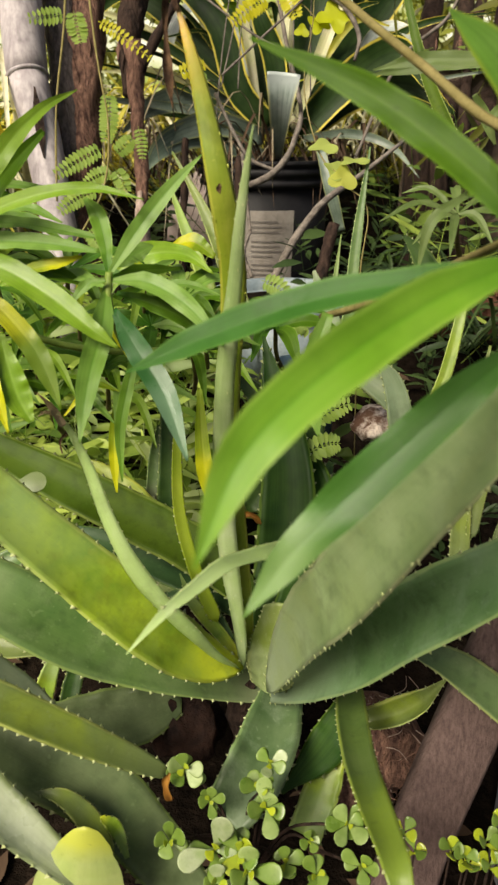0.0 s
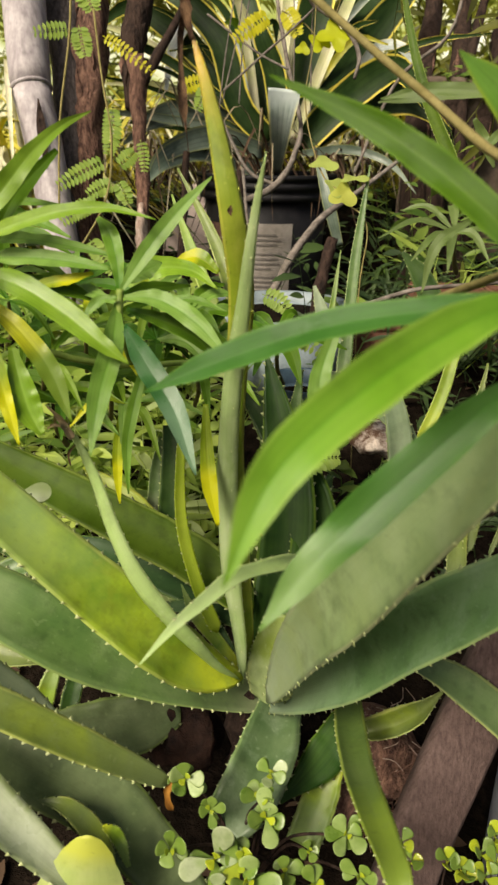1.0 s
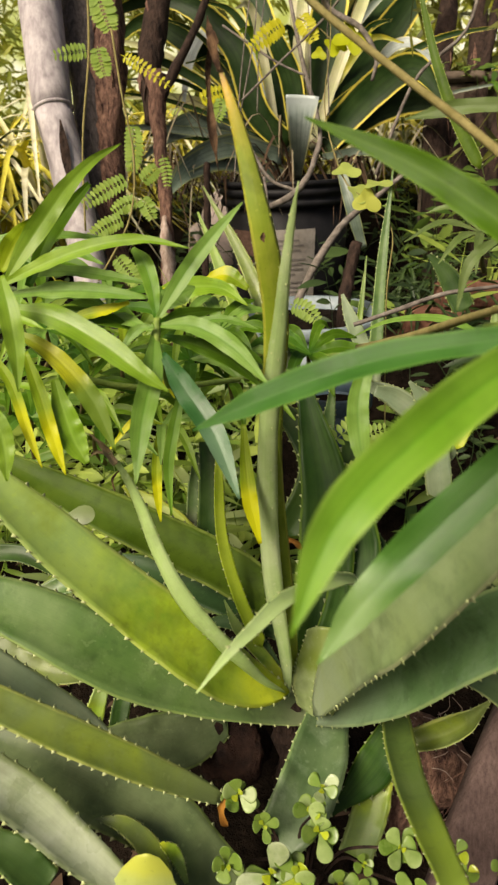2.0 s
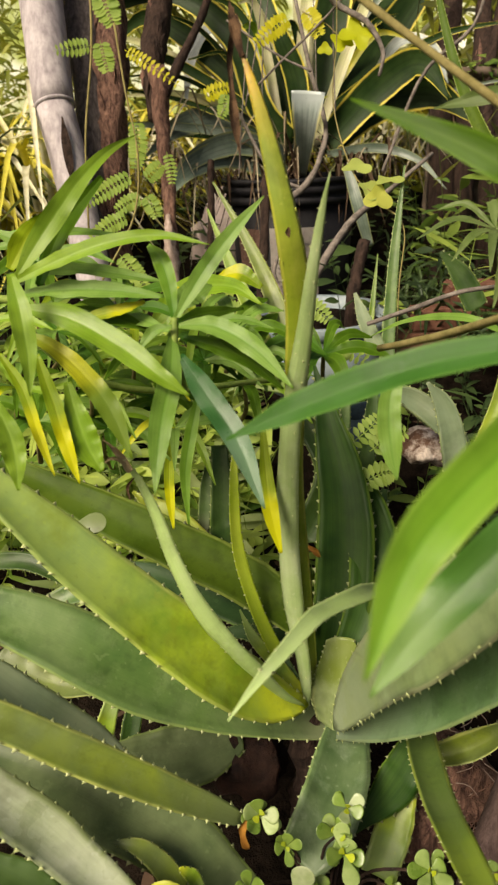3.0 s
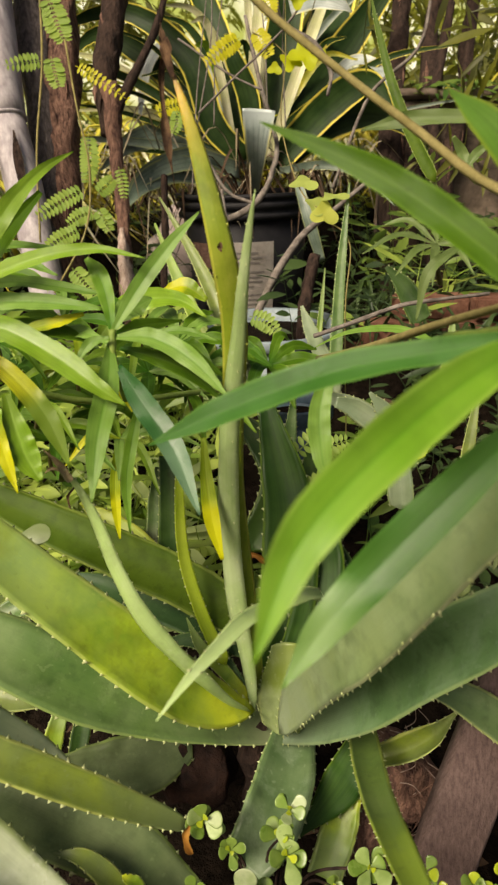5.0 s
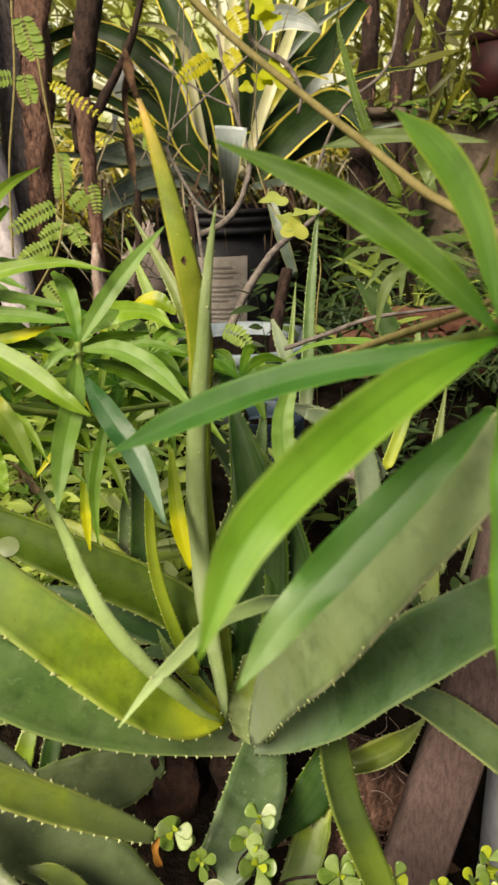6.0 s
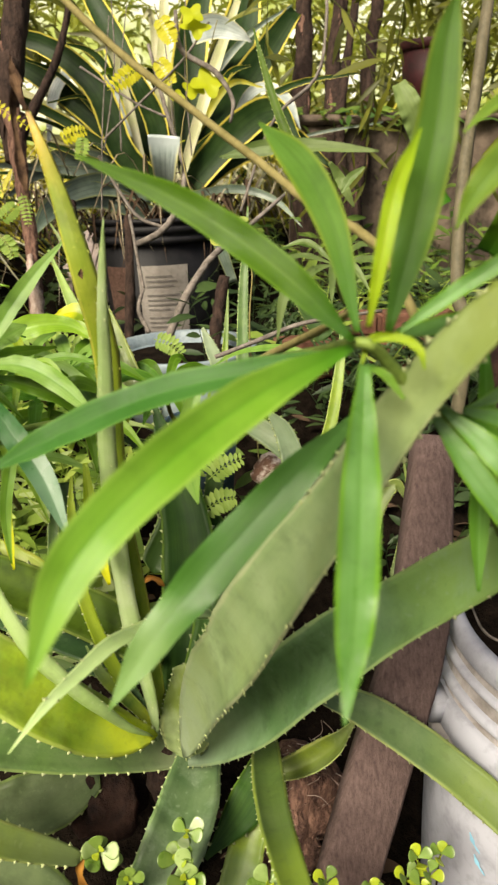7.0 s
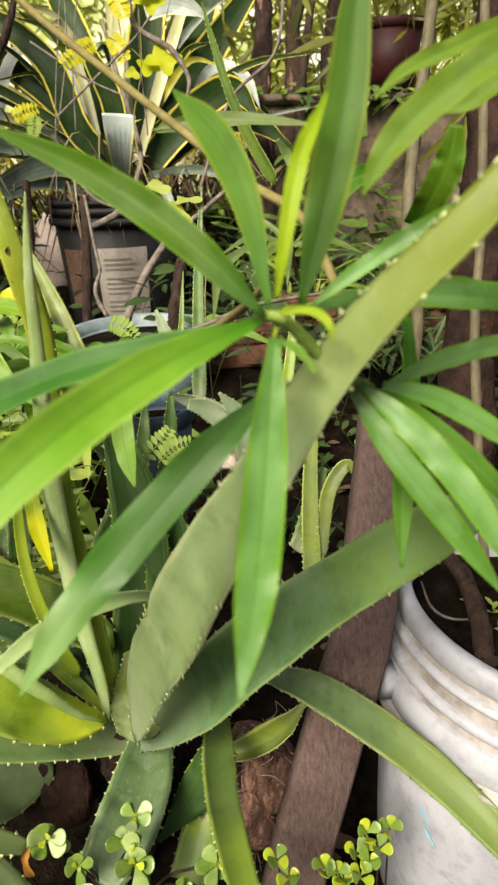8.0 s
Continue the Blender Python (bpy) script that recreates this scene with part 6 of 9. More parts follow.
lance_leaf(plant, [(-0.192, 0.859, 0.636), (-0.154, 0.860, 0.646), (-0.116, 0.845, 0.621)], [0.0038, 0.0156, 0.0140, 0.0023], (0.079, -0.634, 0.769), "lance_deep")
lance_leaf(plant, [(-0.192, 0.859, 0.636), (-0.154, 0.885, 0.657), (-0.116, 0.897, 0.644)], [0.0038, 0.0211, 0.0192, 0.0024], (0.078, -0.644, 0.761), "lance")
lance_leaf(plant, [(-0.192, 0.859, 0.636), (-0.191, 0.897, 0.661), (-0.192, 0.918, 0.646)], [0.0038, 0.0212, 0.0194, 0.0024], (0.104, -0.644, 0.758), "lance")
plant = thing("shrub", "low side shoot with narrow green leaves", "shrub", "side shoots", at=(-0.340, 0.810, 0.509))
stem(plant, [(-0.340, 0.810, 0.629), (-0.366, 0.860, 0.571), (-0.415, 0.987, 0.489)], [0.0029, 0.0032, 0.0046], "twig_green")
lance_leaf(plant, [(-0.340, 0.810, 0.629), (-0.376, 0.798, 0.635), (-0.411, 0.773, 0.613)], [0.0036, 0.0141, 0.0126, 0.0021], (0.244, -0.585, 0.774), "lance")
lance_leaf(plant, [(-0.340, 0.810, 0.629), (-0.358, 0.789, 0.632), (-0.376, 0.753, 0.602)], [0.0036, 0.0164, 0.0145, 0.0021], (0.234, -0.584, 0.777), "lance_deep")
lance_leaf(plant, [(-0.340, 0.810, 0.629), (-0.314, 0.783, 0.625), (-0.290, 0.742, 0.588)], [0.0036, 0.0139, 0.0122, 0.0021], (0.203, -0.588, 0.783), "lance")
lance_leaf(plant, [(-0.340, 0.810, 0.629), (-0.300, 0.803, 0.635), (-0.263, 0.780, 0.608)], [0.0036, 0.0147, 0.0131, 0.0021], (0.192, -0.600, 0.777), "lance_pale")
lance_leaf(plant, [(-0.340, 0.810, 0.629), (-0.295, 0.829, 0.646), (-0.250, 0.835, 0.631)], [0.0036, 0.0176, 0.0160, 0.0022], (0.185, -0.612, 0.769), "lance_pale")
lance_leaf(plant, [(-0.340, 0.810, 0.629), (-0.337, 0.846, 0.652), (-0.334, 0.867, 0.638)], [0.0036, 0.0154, 0.0141, 0.0023], (0.212, -0.611, 0.763), "lance")
lance_leaf(plant, [(-0.340, 0.810, 0.629), (-0.354, 0.847, 0.653), (-0.370, 0.869, 0.641)], [0.0036, 0.0158, 0.0145, 0.0023], (0.223, -0.609, 0.761), "lance")
lance_leaf(plant, [(-0.340, 0.810, 0.629), (-0.386, 0.831, 0.650), (-0.434, 0.842, 0.646)], [0.0036, 0.0184, 0.0167, 0.0022], (0.247, -0.597, 0.763), "lance")
plant = thing("shrub", "low side shoot with narrow green leaves", "shrub", "side shoots", at=(0.040, 0.981, 0.534))
stem(plant, [(0.040, 0.981, 0.654), (0.044, 1.032, 0.596), (0.062, 1.164, 0.523)], [0.0034, 0.0036, 0.0052], "twig_green")
lance_leaf(plant, [(0.040, 0.981, 0.654), (0.058, 0.953, 0.648), (0.073, 0.911, 0.609)], [0.0042, 0.0230, 0.0204, 0.0024], (-0.074, -0.650, 0.757), "lance")
lance_leaf(plant, [(0.040, 0.981, 0.654), (0.093, 0.981, 0.663), (0.146, 0.970, 0.646)], [0.0042, 0.0218, 0.0196, 0.0025], (-0.097, -0.657, 0.747), "lance")
lance_leaf(plant, [(0.040, 0.981, 0.654), (0.079, 1.006, 0.676), (0.118, 1.018, 0.667)], [0.0042, 0.0170, 0.0155, 0.0026], (-0.086, -0.667, 0.740), "lance")
lance_leaf(plant, [(0.040, 0.981, 0.654), (0.060, 1.022, 0.688), (0.079, 1.043, 0.676)], [0.0042, 0.0158, 0.0145, 0.0027], (-0.073, -0.675, 0.734), "lance")
lance_leaf(plant, [(0.040, 0.981, 0.654), (0.016, 1.015, 0.683), (-0.010, 1.031, 0.670)], [0.0042, 0.0191, 0.0174, 0.0026], (-0.044, -0.674, 0.737), "lance")
lance_leaf(plant, [(0.040, 0.981, 0.654), (0.003, 1.005, 0.678), (-0.035, 1.018, 0.677)], [0.0042, 0.0232, 0.0211, 0.0026], (-0.035, -0.671, 0.740), "lance_deep")
lance_leaf(plant, [(0.040, 0.981, 0.654), (-0.010, 0.970, 0.661), (-0.060, 0.946, 0.636)], [0.0042, 0.0152, 0.0136, 0.0025], (-0.027, -0.660, 0.750), "lance_deep")
lance_leaf(plant, [(0.040, 0.981, 0.654), (0.022, 0.957, 0.657), (0.003, 0.915, 0.621)], [0.0042, 0.0204, 0.0181, 0.0024], (-0.049, -0.656, 0.753), "lance_deep")
plant = thing("shrub", "low side shoot with narrow green leaves", "shrub", "side shoots", at=(0.423, 1.420, 0.649))
stem(plant, [(0.423, 1.420, 0.769), (0.444, 1.471, 0.710), (0.498, 1.611, 0.654)], [0.0046, 0.0048, 0.0067], "twig_green")
lance_leaf(plant, [(0.423, 1.420, 0.769), (0.491, 1.452, 0.805), (0.558, 1.458, 0.780)], [0.0034, 0.0132, 0.0120, 0.0021], (-0.262, -0.697, 0.667), "lance_dull")
lance_leaf(plant, [(0.423, 1.420, 0.769), (0.426, 1.466, 0.813), (0.427, 1.493, 0.813)], [0.0034, 0.0191, 0.0173, 0.0022], (-0.232, -0.710, 0.665), "lance_dull")
lance_leaf(plant, [(0.423, 1.420, 0.769), (0.371, 1.457, 0.814), (0.316, 1.470, 0.805)], [0.0034, 0.0145, 0.0131, 0.0021], (-0.209, -0.716, 0.666), "lance_dull")
lance_leaf(plant, [(0.423, 1.420, 0.769), (0.344, 1.428, 0.790), (0.264, 1.411, 0.756)], [0.0034, 0.0142, 0.0128, 0.0020], (-0.198, -0.712, 0.674), "lance_dull")
lance_leaf(plant, [(0.423, 1.420, 0.769), (0.372, 1.394, 0.762), (0.322, 1.352, 0.720)], [0.0034, 0.0159, 0.0142, 0.0020], (-0.213, -0.698, 0.683), "lance_dull")
lance_leaf(plant, [(0.423, 1.420, 0.769), (0.409, 1.388, 0.759), (0.393, 1.334, 0.699)], [0.0034, 0.0171, 0.0152, 0.0020], (-0.231, -0.692, 0.684), "lance_dull")
lance_leaf(plant, [(0.423, 1.420, 0.769), (0.455, 1.400, 0.767), (0.484, 1.357, 0.715)], [0.0034, 0.0166, 0.0148, 0.0020], (-0.251, -0.689, 0.680), "lance_dull")
lance_leaf(plant, [(0.423, 1.420, 0.769), (0.501, 1.418, 0.776), (0.576, 1.400, 0.747)], [0.0034, 0.0168, 0.0151, 0.0020], (-0.269, -0.685, 0.677), "lance_dull")
plant = thing("shrub", "low side shoot with narrow yellowish leaves", "shrub", "side shoots", at=(-0.277, 0.739, 0.645))
stem(plant, [(-0.277, 0.739, 0.765), (-0.296, 0.795, 0.719), (-0.354, 0.932, 0.658)], [0.0019, 0.0027, 0.0033], "twig_green")
lance_leaf(plant, [(-0.277, 0.739, 0.765), (-0.303, 0.771, 0.785), (-0.332, 0.789, 0.775)], [0.0025, 0.0102, 0.0094, 0.0020], (0.223, -0.664, 0.714), "lance")
lance_leaf(plant, [(-0.277, 0.739, 0.765), (-0.320, 0.752, 0.778), (-0.364, 0.756, 0.773)], [0.0025, 0.0109, 0.0099, 0.0019], (0.240, -0.653, 0.719), "lance_soft")
lance_leaf(plant, [(-0.277, 0.739, 0.765), (-0.297, 0.720, 0.765), (-0.316, 0.690, 0.742)], [0.0025, 0.0109, 0.0096, 0.0018], (0.227, -0.645, 0.730), "lance_pale")
lance_leaf(plant, [(-0.277, 0.739, 0.765), (-0.274, 0.713, 0.766), (-0.271, 0.676, 0.743)], [0.0025, 0.0075, 0.0066, 0.0018], (0.209, -0.649, 0.731), "lance_pale")
lance_leaf(plant, [(-0.277, 0.739, 0.765), (-0.244, 0.718, 0.761), (-0.214, 0.687, 0.735)], [0.0025, 0.0088, 0.0077, 0.0018], (0.182, -0.654, 0.734), "lance")
lance_leaf(plant, [(-0.277, 0.739, 0.765), (-0.235, 0.749, 0.774), (-0.195, 0.746, 0.755)], [0.0025, 0.0073, 0.0066, 0.0019], (0.170, -0.668, 0.724), "lance_soft")
lance_leaf(plant, [(-0.277, 0.739, 0.765), (-0.258, 0.769, 0.783), (-0.238, 0.786, 0.771)], [0.0025, 0.0109, 0.0100, 0.0020], (0.186, -0.672, 0.717), "lance_soft")
plant = thing("shrub", "low side shoot with narrow yellowish leaves", "shrub", "side shoots", at=(-0.198, 0.768, 0.607))
stem(plant, [(-0.198, 0.768, 0.727), (-0.215, 0.823, 0.678), (-0.248, 0.956, 0.611)], [0.0020, 0.0029, 0.0034], "twig_green")
lance_leaf(plant, [(-0.198, 0.768, 0.727), (-0.240, 0.788, 0.745), (-0.284, 0.794, 0.731)], [0.0026, 0.0118, 0.0108, 0.0020], (0.163, -0.660, 0.734), "lance_soft")
lance_leaf(plant, [(-0.198, 0.768, 0.727), (-0.235, 0.756, 0.730), (-0.272, 0.735, 0.712)], [0.0026, 0.0104, 0.0093, 0.0019], (0.163, -0.647, 0.745), "lance_soft")
lance_leaf(plant, [(-0.198, 0.768, 0.727), (-0.211, 0.746, 0.729), (-0.225, 0.716, 0.714)], [0.0026, 0.0117, 0.0104, 0.0019], (0.144, -0.648, 0.748), "lance")
lance_leaf(plant, [(-0.198, 0.768, 0.727), (-0.163, 0.746, 0.722), (-0.132, 0.711, 0.688)], [0.0026, 0.0094, 0.0083, 0.0019], (0.102, -0.651, 0.752), "lance_yellow")
lance_leaf(plant, [(-0.198, 0.768, 0.727), (-0.160, 0.762, 0.731), (-0.125, 0.742, 0.701)], [0.0026, 0.0104, 0.0093, 0.0019], (0.098, -0.659, 0.746), "lance")
lance_leaf(plant, [(-0.198, 0.768, 0.727), (-0.171, 0.785, 0.738), (-0.144, 0.793, 0.730)], [0.0026, 0.0111, 0.0101, 0.0020], (0.105, -0.665, 0.739), "lance_soft")
lance_leaf(plant, [(-0.198, 0.768, 0.727), (-0.203, 0.805, 0.749), (-0.209, 0.832, 0.749)], [0.0026, 0.0102, 0.0094, 0.0021], (0.131, -0.670, 0.731), "lance_yellow")
plant = thing("shrub", "low side shoot with narrow yellowish leaves", "shrub", "side shoots", at=(-0.128, 0.821, 0.625))
stem(plant, [(-0.128, 0.821, 0.745), (-0.138, 0.876, 0.696), (-0.144, 1.012, 0.633)], [0.0021, 0.0030, 0.0035], "twig_green")
lance_leaf(plant, [(-0.128, 0.821, 0.745), (-0.100, 0.811, 0.748), (-0.074, 0.786, 0.719)], [0.0028, 0.0093, 0.0083, 0.0020], (0.043, -0.680, 0.732), "lance_soft")
lance_leaf(plant, [(-0.128, 0.821, 0.745), (-0.080, 0.823, 0.751), (-0.034, 0.817, 0.738)], [0.0028, 0.0115, 0.0104, 0.0021], (0.027, -0.683, 0.729), "lance_pale")
lance_leaf(plant, [(-0.128, 0.821, 0.745), (-0.112, 0.855, 0.766), (-0.096, 0.882, 0.770)], [0.0028, 0.0110, 0.0100, 0.0022], (0.052, -0.694, 0.719), "lance_pale")
lance_leaf(plant, [(-0.128, 0.821, 0.745), (-0.144, 0.859, 0.773), (-0.161, 0.888, 0.780)], [0.0028, 0.0122, 0.0112, 0.0022], (0.078, -0.695, 0.715), "lance_yellow")
lance_leaf(plant, [(-0.128, 0.821, 0.745), (-0.156, 0.828, 0.755), (-0.186, 0.816, 0.723)], [0.0028, 0.0082, 0.0074, 0.0021], (0.090, -0.682, 0.726), "lance_soft")
lance_leaf(plant, [(-0.128, 0.821, 0.745), (-0.156, 0.797, 0.741), (-0.185, 0.758, 0.702)], [0.0028, 0.0102, 0.0090, 0.0020], (0.092, -0.670, 0.737), "lance")
lance_leaf(plant, [(-0.128, 0.821, 0.745), (-0.133, 0.790, 0.737), (-0.139, 0.744, 0.693)], [0.0028, 0.0100, 0.0088, 0.0020], (0.072, -0.669, 0.740), "lance_soft")
plant = thing("shrub", "low side shoot with narrow yellowish leaves", "shrub", "side shoots", at=(-0.331, 0.733, 0.583))
stem(plant, [(-0.331, 0.733, 0.703), (-0.358, 0.786, 0.651), (-0.415, 0.917, 0.578)], [0.0019, 0.0028, 0.0033], "twig_green")
lance_leaf(plant, [(-0.331, 0.733, 0.703), (-0.310, 0.754, 0.714), (-0.289, 0.768, 0.709)], [0.0026, 0.0100, 0.0092, 0.0020], (0.221, -0.624, 0.749), "lance")
lance_leaf(plant, [(-0.331, 0.733, 0.703), (-0.335, 0.768, 0.721), (-0.340, 0.786, 0.701)], [0.0026, 0.0083, 0.0076, 0.0021], (0.237, -0.625, 0.744), "lance_pale")
lance_leaf(plant, [(-0.331, 0.733, 0.703), (-0.356, 0.763, 0.720), (-0.384, 0.780, 0.706)], [0.0026, 0.0103, 0.0095, 0.0020], (0.254, -0.618, 0.744), "lance_soft")
lance_leaf(plant, [(-0.331, 0.733, 0.703), (-0.370, 0.728, 0.709), (-0.410, 0.713, 0.690)], [0.0026, 0.0085, 0.0076, 0.0019], (0.271, -0.601, 0.752), "lance")
lance_leaf(plant, [(-0.331, 0.733, 0.703), (-0.342, 0.713, 0.706), (-0.353, 0.681, 0.682)], [0.0026, 0.0071, 0.0063, 0.0018], (0.253, -0.603, 0.757), "lance_yellow")
lance_leaf(plant, [(-0.331, 0.733, 0.703), (-0.322, 0.707, 0.706), (-0.313, 0.673, 0.690)], [0.0026, 0.0076, 0.0066, 0.0018], (0.239, -0.606, 0.759), "lance")
lance_leaf(plant, [(-0.331, 0.733, 0.703), (-0.291, 0.716, 0.701), (-0.253, 0.689, 0.676)], [0.0026, 0.0093, 0.0083, 0.0019], (0.211, -0.612, 0.762), "lance_soft")
plant = thing("shrub", "low side shoot with narrow yellowish leaves", "shrub", "side shoots", at=(-0.257, 0.771, 0.566))
stem(plant, [(-0.257, 0.771, 0.686), (-0.275, 0.824, 0.633), (-0.326, 0.954, 0.559)], [0.0020, 0.0030, 0.0035], "twig_green")
lance_leaf(plant, [(-0.257, 0.771, 0.686), (-0.281, 0.796, 0.700), (-0.307, 0.811, 0.691)], [0.0027, 0.0136, 0.0124, 0.0021], (0.188, -0.632, 0.752), "lance_soft")
lance_leaf(plant, [(-0.257, 0.771, 0.686), (-0.288, 0.771, 0.695), (-0.318, 0.763, 0.684)], [0.0027, 0.0095, 0.0085, 0.0020], (0.197, -0.623, 0.757), "lance_soft")
lance_leaf(plant, [(-0.257, 0.771, 0.686), (-0.271, 0.744, 0.682), (-0.285, 0.701, 0.640)], [0.0027, 0.0091, 0.0080, 0.0019], (0.187, -0.614, 0.767), "lance")
lance_leaf(plant, [(-0.257, 0.771, 0.686), (-0.226, 0.746, 0.680), (-0.196, 0.708, 0.645)], [0.0027, 0.0103, 0.0091, 0.0019], (0.150, -0.621, 0.770), "lance_soft")
lance_leaf(plant, [(-0.257, 0.771, 0.686), (-0.215, 0.772, 0.692), (-0.173, 0.765, 0.679)], [0.0027, 0.0096, 0.0086, 0.0020], (0.139, -0.634, 0.761), "lance")
lance_leaf(plant, [(-0.257, 0.771, 0.686), (-0.236, 0.801, 0.705), (-0.214, 0.823, 0.705)], [0.0027, 0.0076, 0.0070, 0.0021], (0.153, -0.643, 0.751), "lance_soft")
lance_leaf(plant, [(-0.257, 0.771, 0.686), (-0.250, 0.806, 0.706), (-0.242, 0.831, 0.704)], [0.0027, 0.0106, 0.0097, 0.0022], (0.163, -0.642, 0.749), "lance_yellow")
plant = thing("shrub", "low side shoot with narrow yellowish leaves", "shrub", "side shoots", at=(-0.077, 0.850, 0.539))
stem(plant, [(-0.077, 0.850, 0.659), (-0.076, 0.901, 0.603), (-0.092, 1.032, 0.528)], [0.0022, 0.0032, 0.0037], "twig_green")
lance_leaf(plant, [(-0.077, 0.850, 0.659), (-0.031, 0.839, 0.659), (0.011, 0.808, 0.616)], [0.0030, 0.0142, 0.0127, 0.0022], (-0.014, -0.641, 0.768), "lance_soft")
lance_leaf(plant, [(-0.077, 0.850, 0.659), (-0.030, 0.867, 0.674), (0.017, 0.871, 0.658)], [0.0030, 0.0125, 0.0114, 0.0023], (-0.015, -0.652, 0.758), "lance_pale")
lance_leaf(plant, [(-0.077, 0.850, 0.659), (-0.060, 0.884, 0.680), (-0.044, 0.904, 0.667)], [0.0030, 0.0118, 0.0108, 0.0024], (0.008, -0.658, 0.753), "lance_yellow")
lance_leaf(plant, [(-0.077, 0.850, 0.659), (-0.115, 0.879, 0.684), (-0.157, 0.891, 0.669)], [0.0030, 0.0095, 0.0087, 0.0023], (0.051, -0.657, 0.752), "lance")
lance_leaf(plant, [(-0.077, 0.850, 0.659), (-0.119, 0.846, 0.667), (-0.162, 0.831, 0.647)], [0.0030, 0.0143, 0.0129, 0.0022], (0.054, -0.644, 0.763), "lance")
lance_leaf(plant, [(-0.077, 0.850, 0.659), (-0.102, 0.829, 0.660), (-0.127, 0.796, 0.634)], [0.0030, 0.0127, 0.0113, 0.0021], (0.042, -0.639, 0.768), "lance_soft")
lance_leaf(plant, [(-0.077, 0.850, 0.659), (-0.064, 0.821, 0.652), (-0.054, 0.776, 0.611)], [0.0030, 0.0141, 0.0124, 0.0021], (0.012, -0.634, 0.773), "lance")
plant = thing("shrub", "low side shoot with narrow yellowish leaves", "shrub", "side shoots", at=(-0.163, 0.789, 0.503))
stem(plant, [(-0.163, 0.789, 0.623), (-0.178, 0.839, 0.565), (-0.202, 0.966, 0.481)], [0.0021, 0.0031, 0.0036], "twig_green")
lance_leaf(plant, [(-0.163, 0.789, 0.623), (-0.160, 0.763, 0.627), (-0.158, 0.723, 0.597)], [0.0028, 0.0120, 0.0106, 0.0020], (0.090, -0.605, 0.791), "lance_pale")
lance_leaf(plant, [(-0.163, 0.789, 0.623), (-0.135, 0.764, 0.619), (-0.111, 0.722, 0.576)], [0.0028, 0.0117, 0.0104, 0.0020], (0.070, -0.603, 0.795), "lance_soft")
lance_leaf(plant, [(-0.163, 0.789, 0.623), (-0.111, 0.793, 0.631), (-0.061, 0.785, 0.611)], [0.0028, 0.0125, 0.0113, 0.0021], (0.050, -0.617, 0.786), "lance_pale")
lance_leaf(plant, [(-0.163, 0.789, 0.623), (-0.136, 0.811, 0.636), (-0.111, 0.814, 0.606)], [0.0028, 0.0130, 0.0119, 0.0022], (0.068, -0.622, 0.780), "lance_pale")
lance_leaf(plant, [(-0.163, 0.789, 0.623), (-0.174, 0.822, 0.639), (-0.188, 0.839, 0.620)], [0.0028, 0.0085, 0.0078, 0.0023], (0.097, -0.623, 0.777), "lance_soft")
lance_leaf(plant, [(-0.163, 0.789, 0.623), (-0.214, 0.803, 0.640), (-0.267, 0.808, 0.634)], [0.0028, 0.0139, 0.0126, 0.0022], (0.129, -0.615, 0.778), "lance_soft")
lance_leaf(plant, [(-0.163, 0.789, 0.623), (-0.196, 0.785, 0.632), (-0.230, 0.764, 0.600)], [0.0028, 0.0091, 0.0082, 0.0021], (0.116, -0.609, 0.785), "lance_yellow")
plant = thing("shrub", "low side shoot with narrow yellowish leaves", "shrub", "side shoots", at=(-0.335, 0.868, 0.643))
stem(plant, [(-0.335, 0.868, 0.763), (-0.360, 0.924, 0.715), (-0.404, 1.061, 0.656)], [0.0022, 0.0032, 0.0037], "twig_green")
lance_leaf(plant, [(-0.335, 0.868, 0.763), (-0.363, 0.852, 0.763), (-0.391, 0.825, 0.742)], [0.0029, 0.0091, 0.0081, 0.0021], (0.246, -0.654, 0.715), "lance_soft")
lance_leaf(plant, [(-0.335, 0.868, 0.763), (-0.349, 0.841, 0.755), (-0.364, 0.796, 0.710)], [0.0029, 0.0117, 0.0104, 0.0021], (0.238, -0.652, 0.720), "lance_soft")
lance_leaf(plant, [(-0.335, 0.868, 0.763), (-0.302, 0.842, 0.753), (-0.272, 0.802, 0.715)], [0.0029, 0.0084, 0.0075, 0.0021], (0.203, -0.661, 0.722), "lance_soft")
lance_leaf(plant, [(-0.335, 0.868, 0.763), (-0.291, 0.881, 0.775), (-0.247, 0.879, 0.755)], [0.0029, 0.0088, 0.0079, 0.0022], (0.190, -0.679, 0.710), "lance_pale")
lance_leaf(plant, [(-0.335, 0.868, 0.763), (-0.310, 0.900, 0.785), (-0.286, 0.920, 0.781)], [0.0029, 0.0133, 0.0122, 0.0023], (0.202, -0.682, 0.703), "lance_yellow")
lance_leaf(plant, [(-0.335, 0.868, 0.763), (-0.351, 0.905, 0.787), (-0.369, 0.934, 0.793)], [0.0029, 0.0090, 0.0082, 0.0023], (0.230, -0.675, 0.701), "lance_pale")
lance_leaf(plant, [(-0.335, 0.868, 0.763), (-0.367, 0.881, 0.776), (-0.400, 0.879, 0.757)], [0.0029, 0.0103, 0.0094, 0.0022], (0.244, -0.664, 0.707), "lance_soft")

# ---- smaller succulents behind ----
plant = thing("young_aloe", "upright narrow spiny grey-green aloe shoot", "succulent", "", at=(0.194, 1.300, 0.480))
aloe_leaf(plant, [(0.194, 1.300, 0.480), (0.201, 1.328, 0.544), (0.217, 1.392, 0.714), (0.243, 1.460, 0.893)], [0.0277, 0.0300, 0.0253, 0.0183, 0.0034], (-0.183, -0.948, 0.259), "aloe")
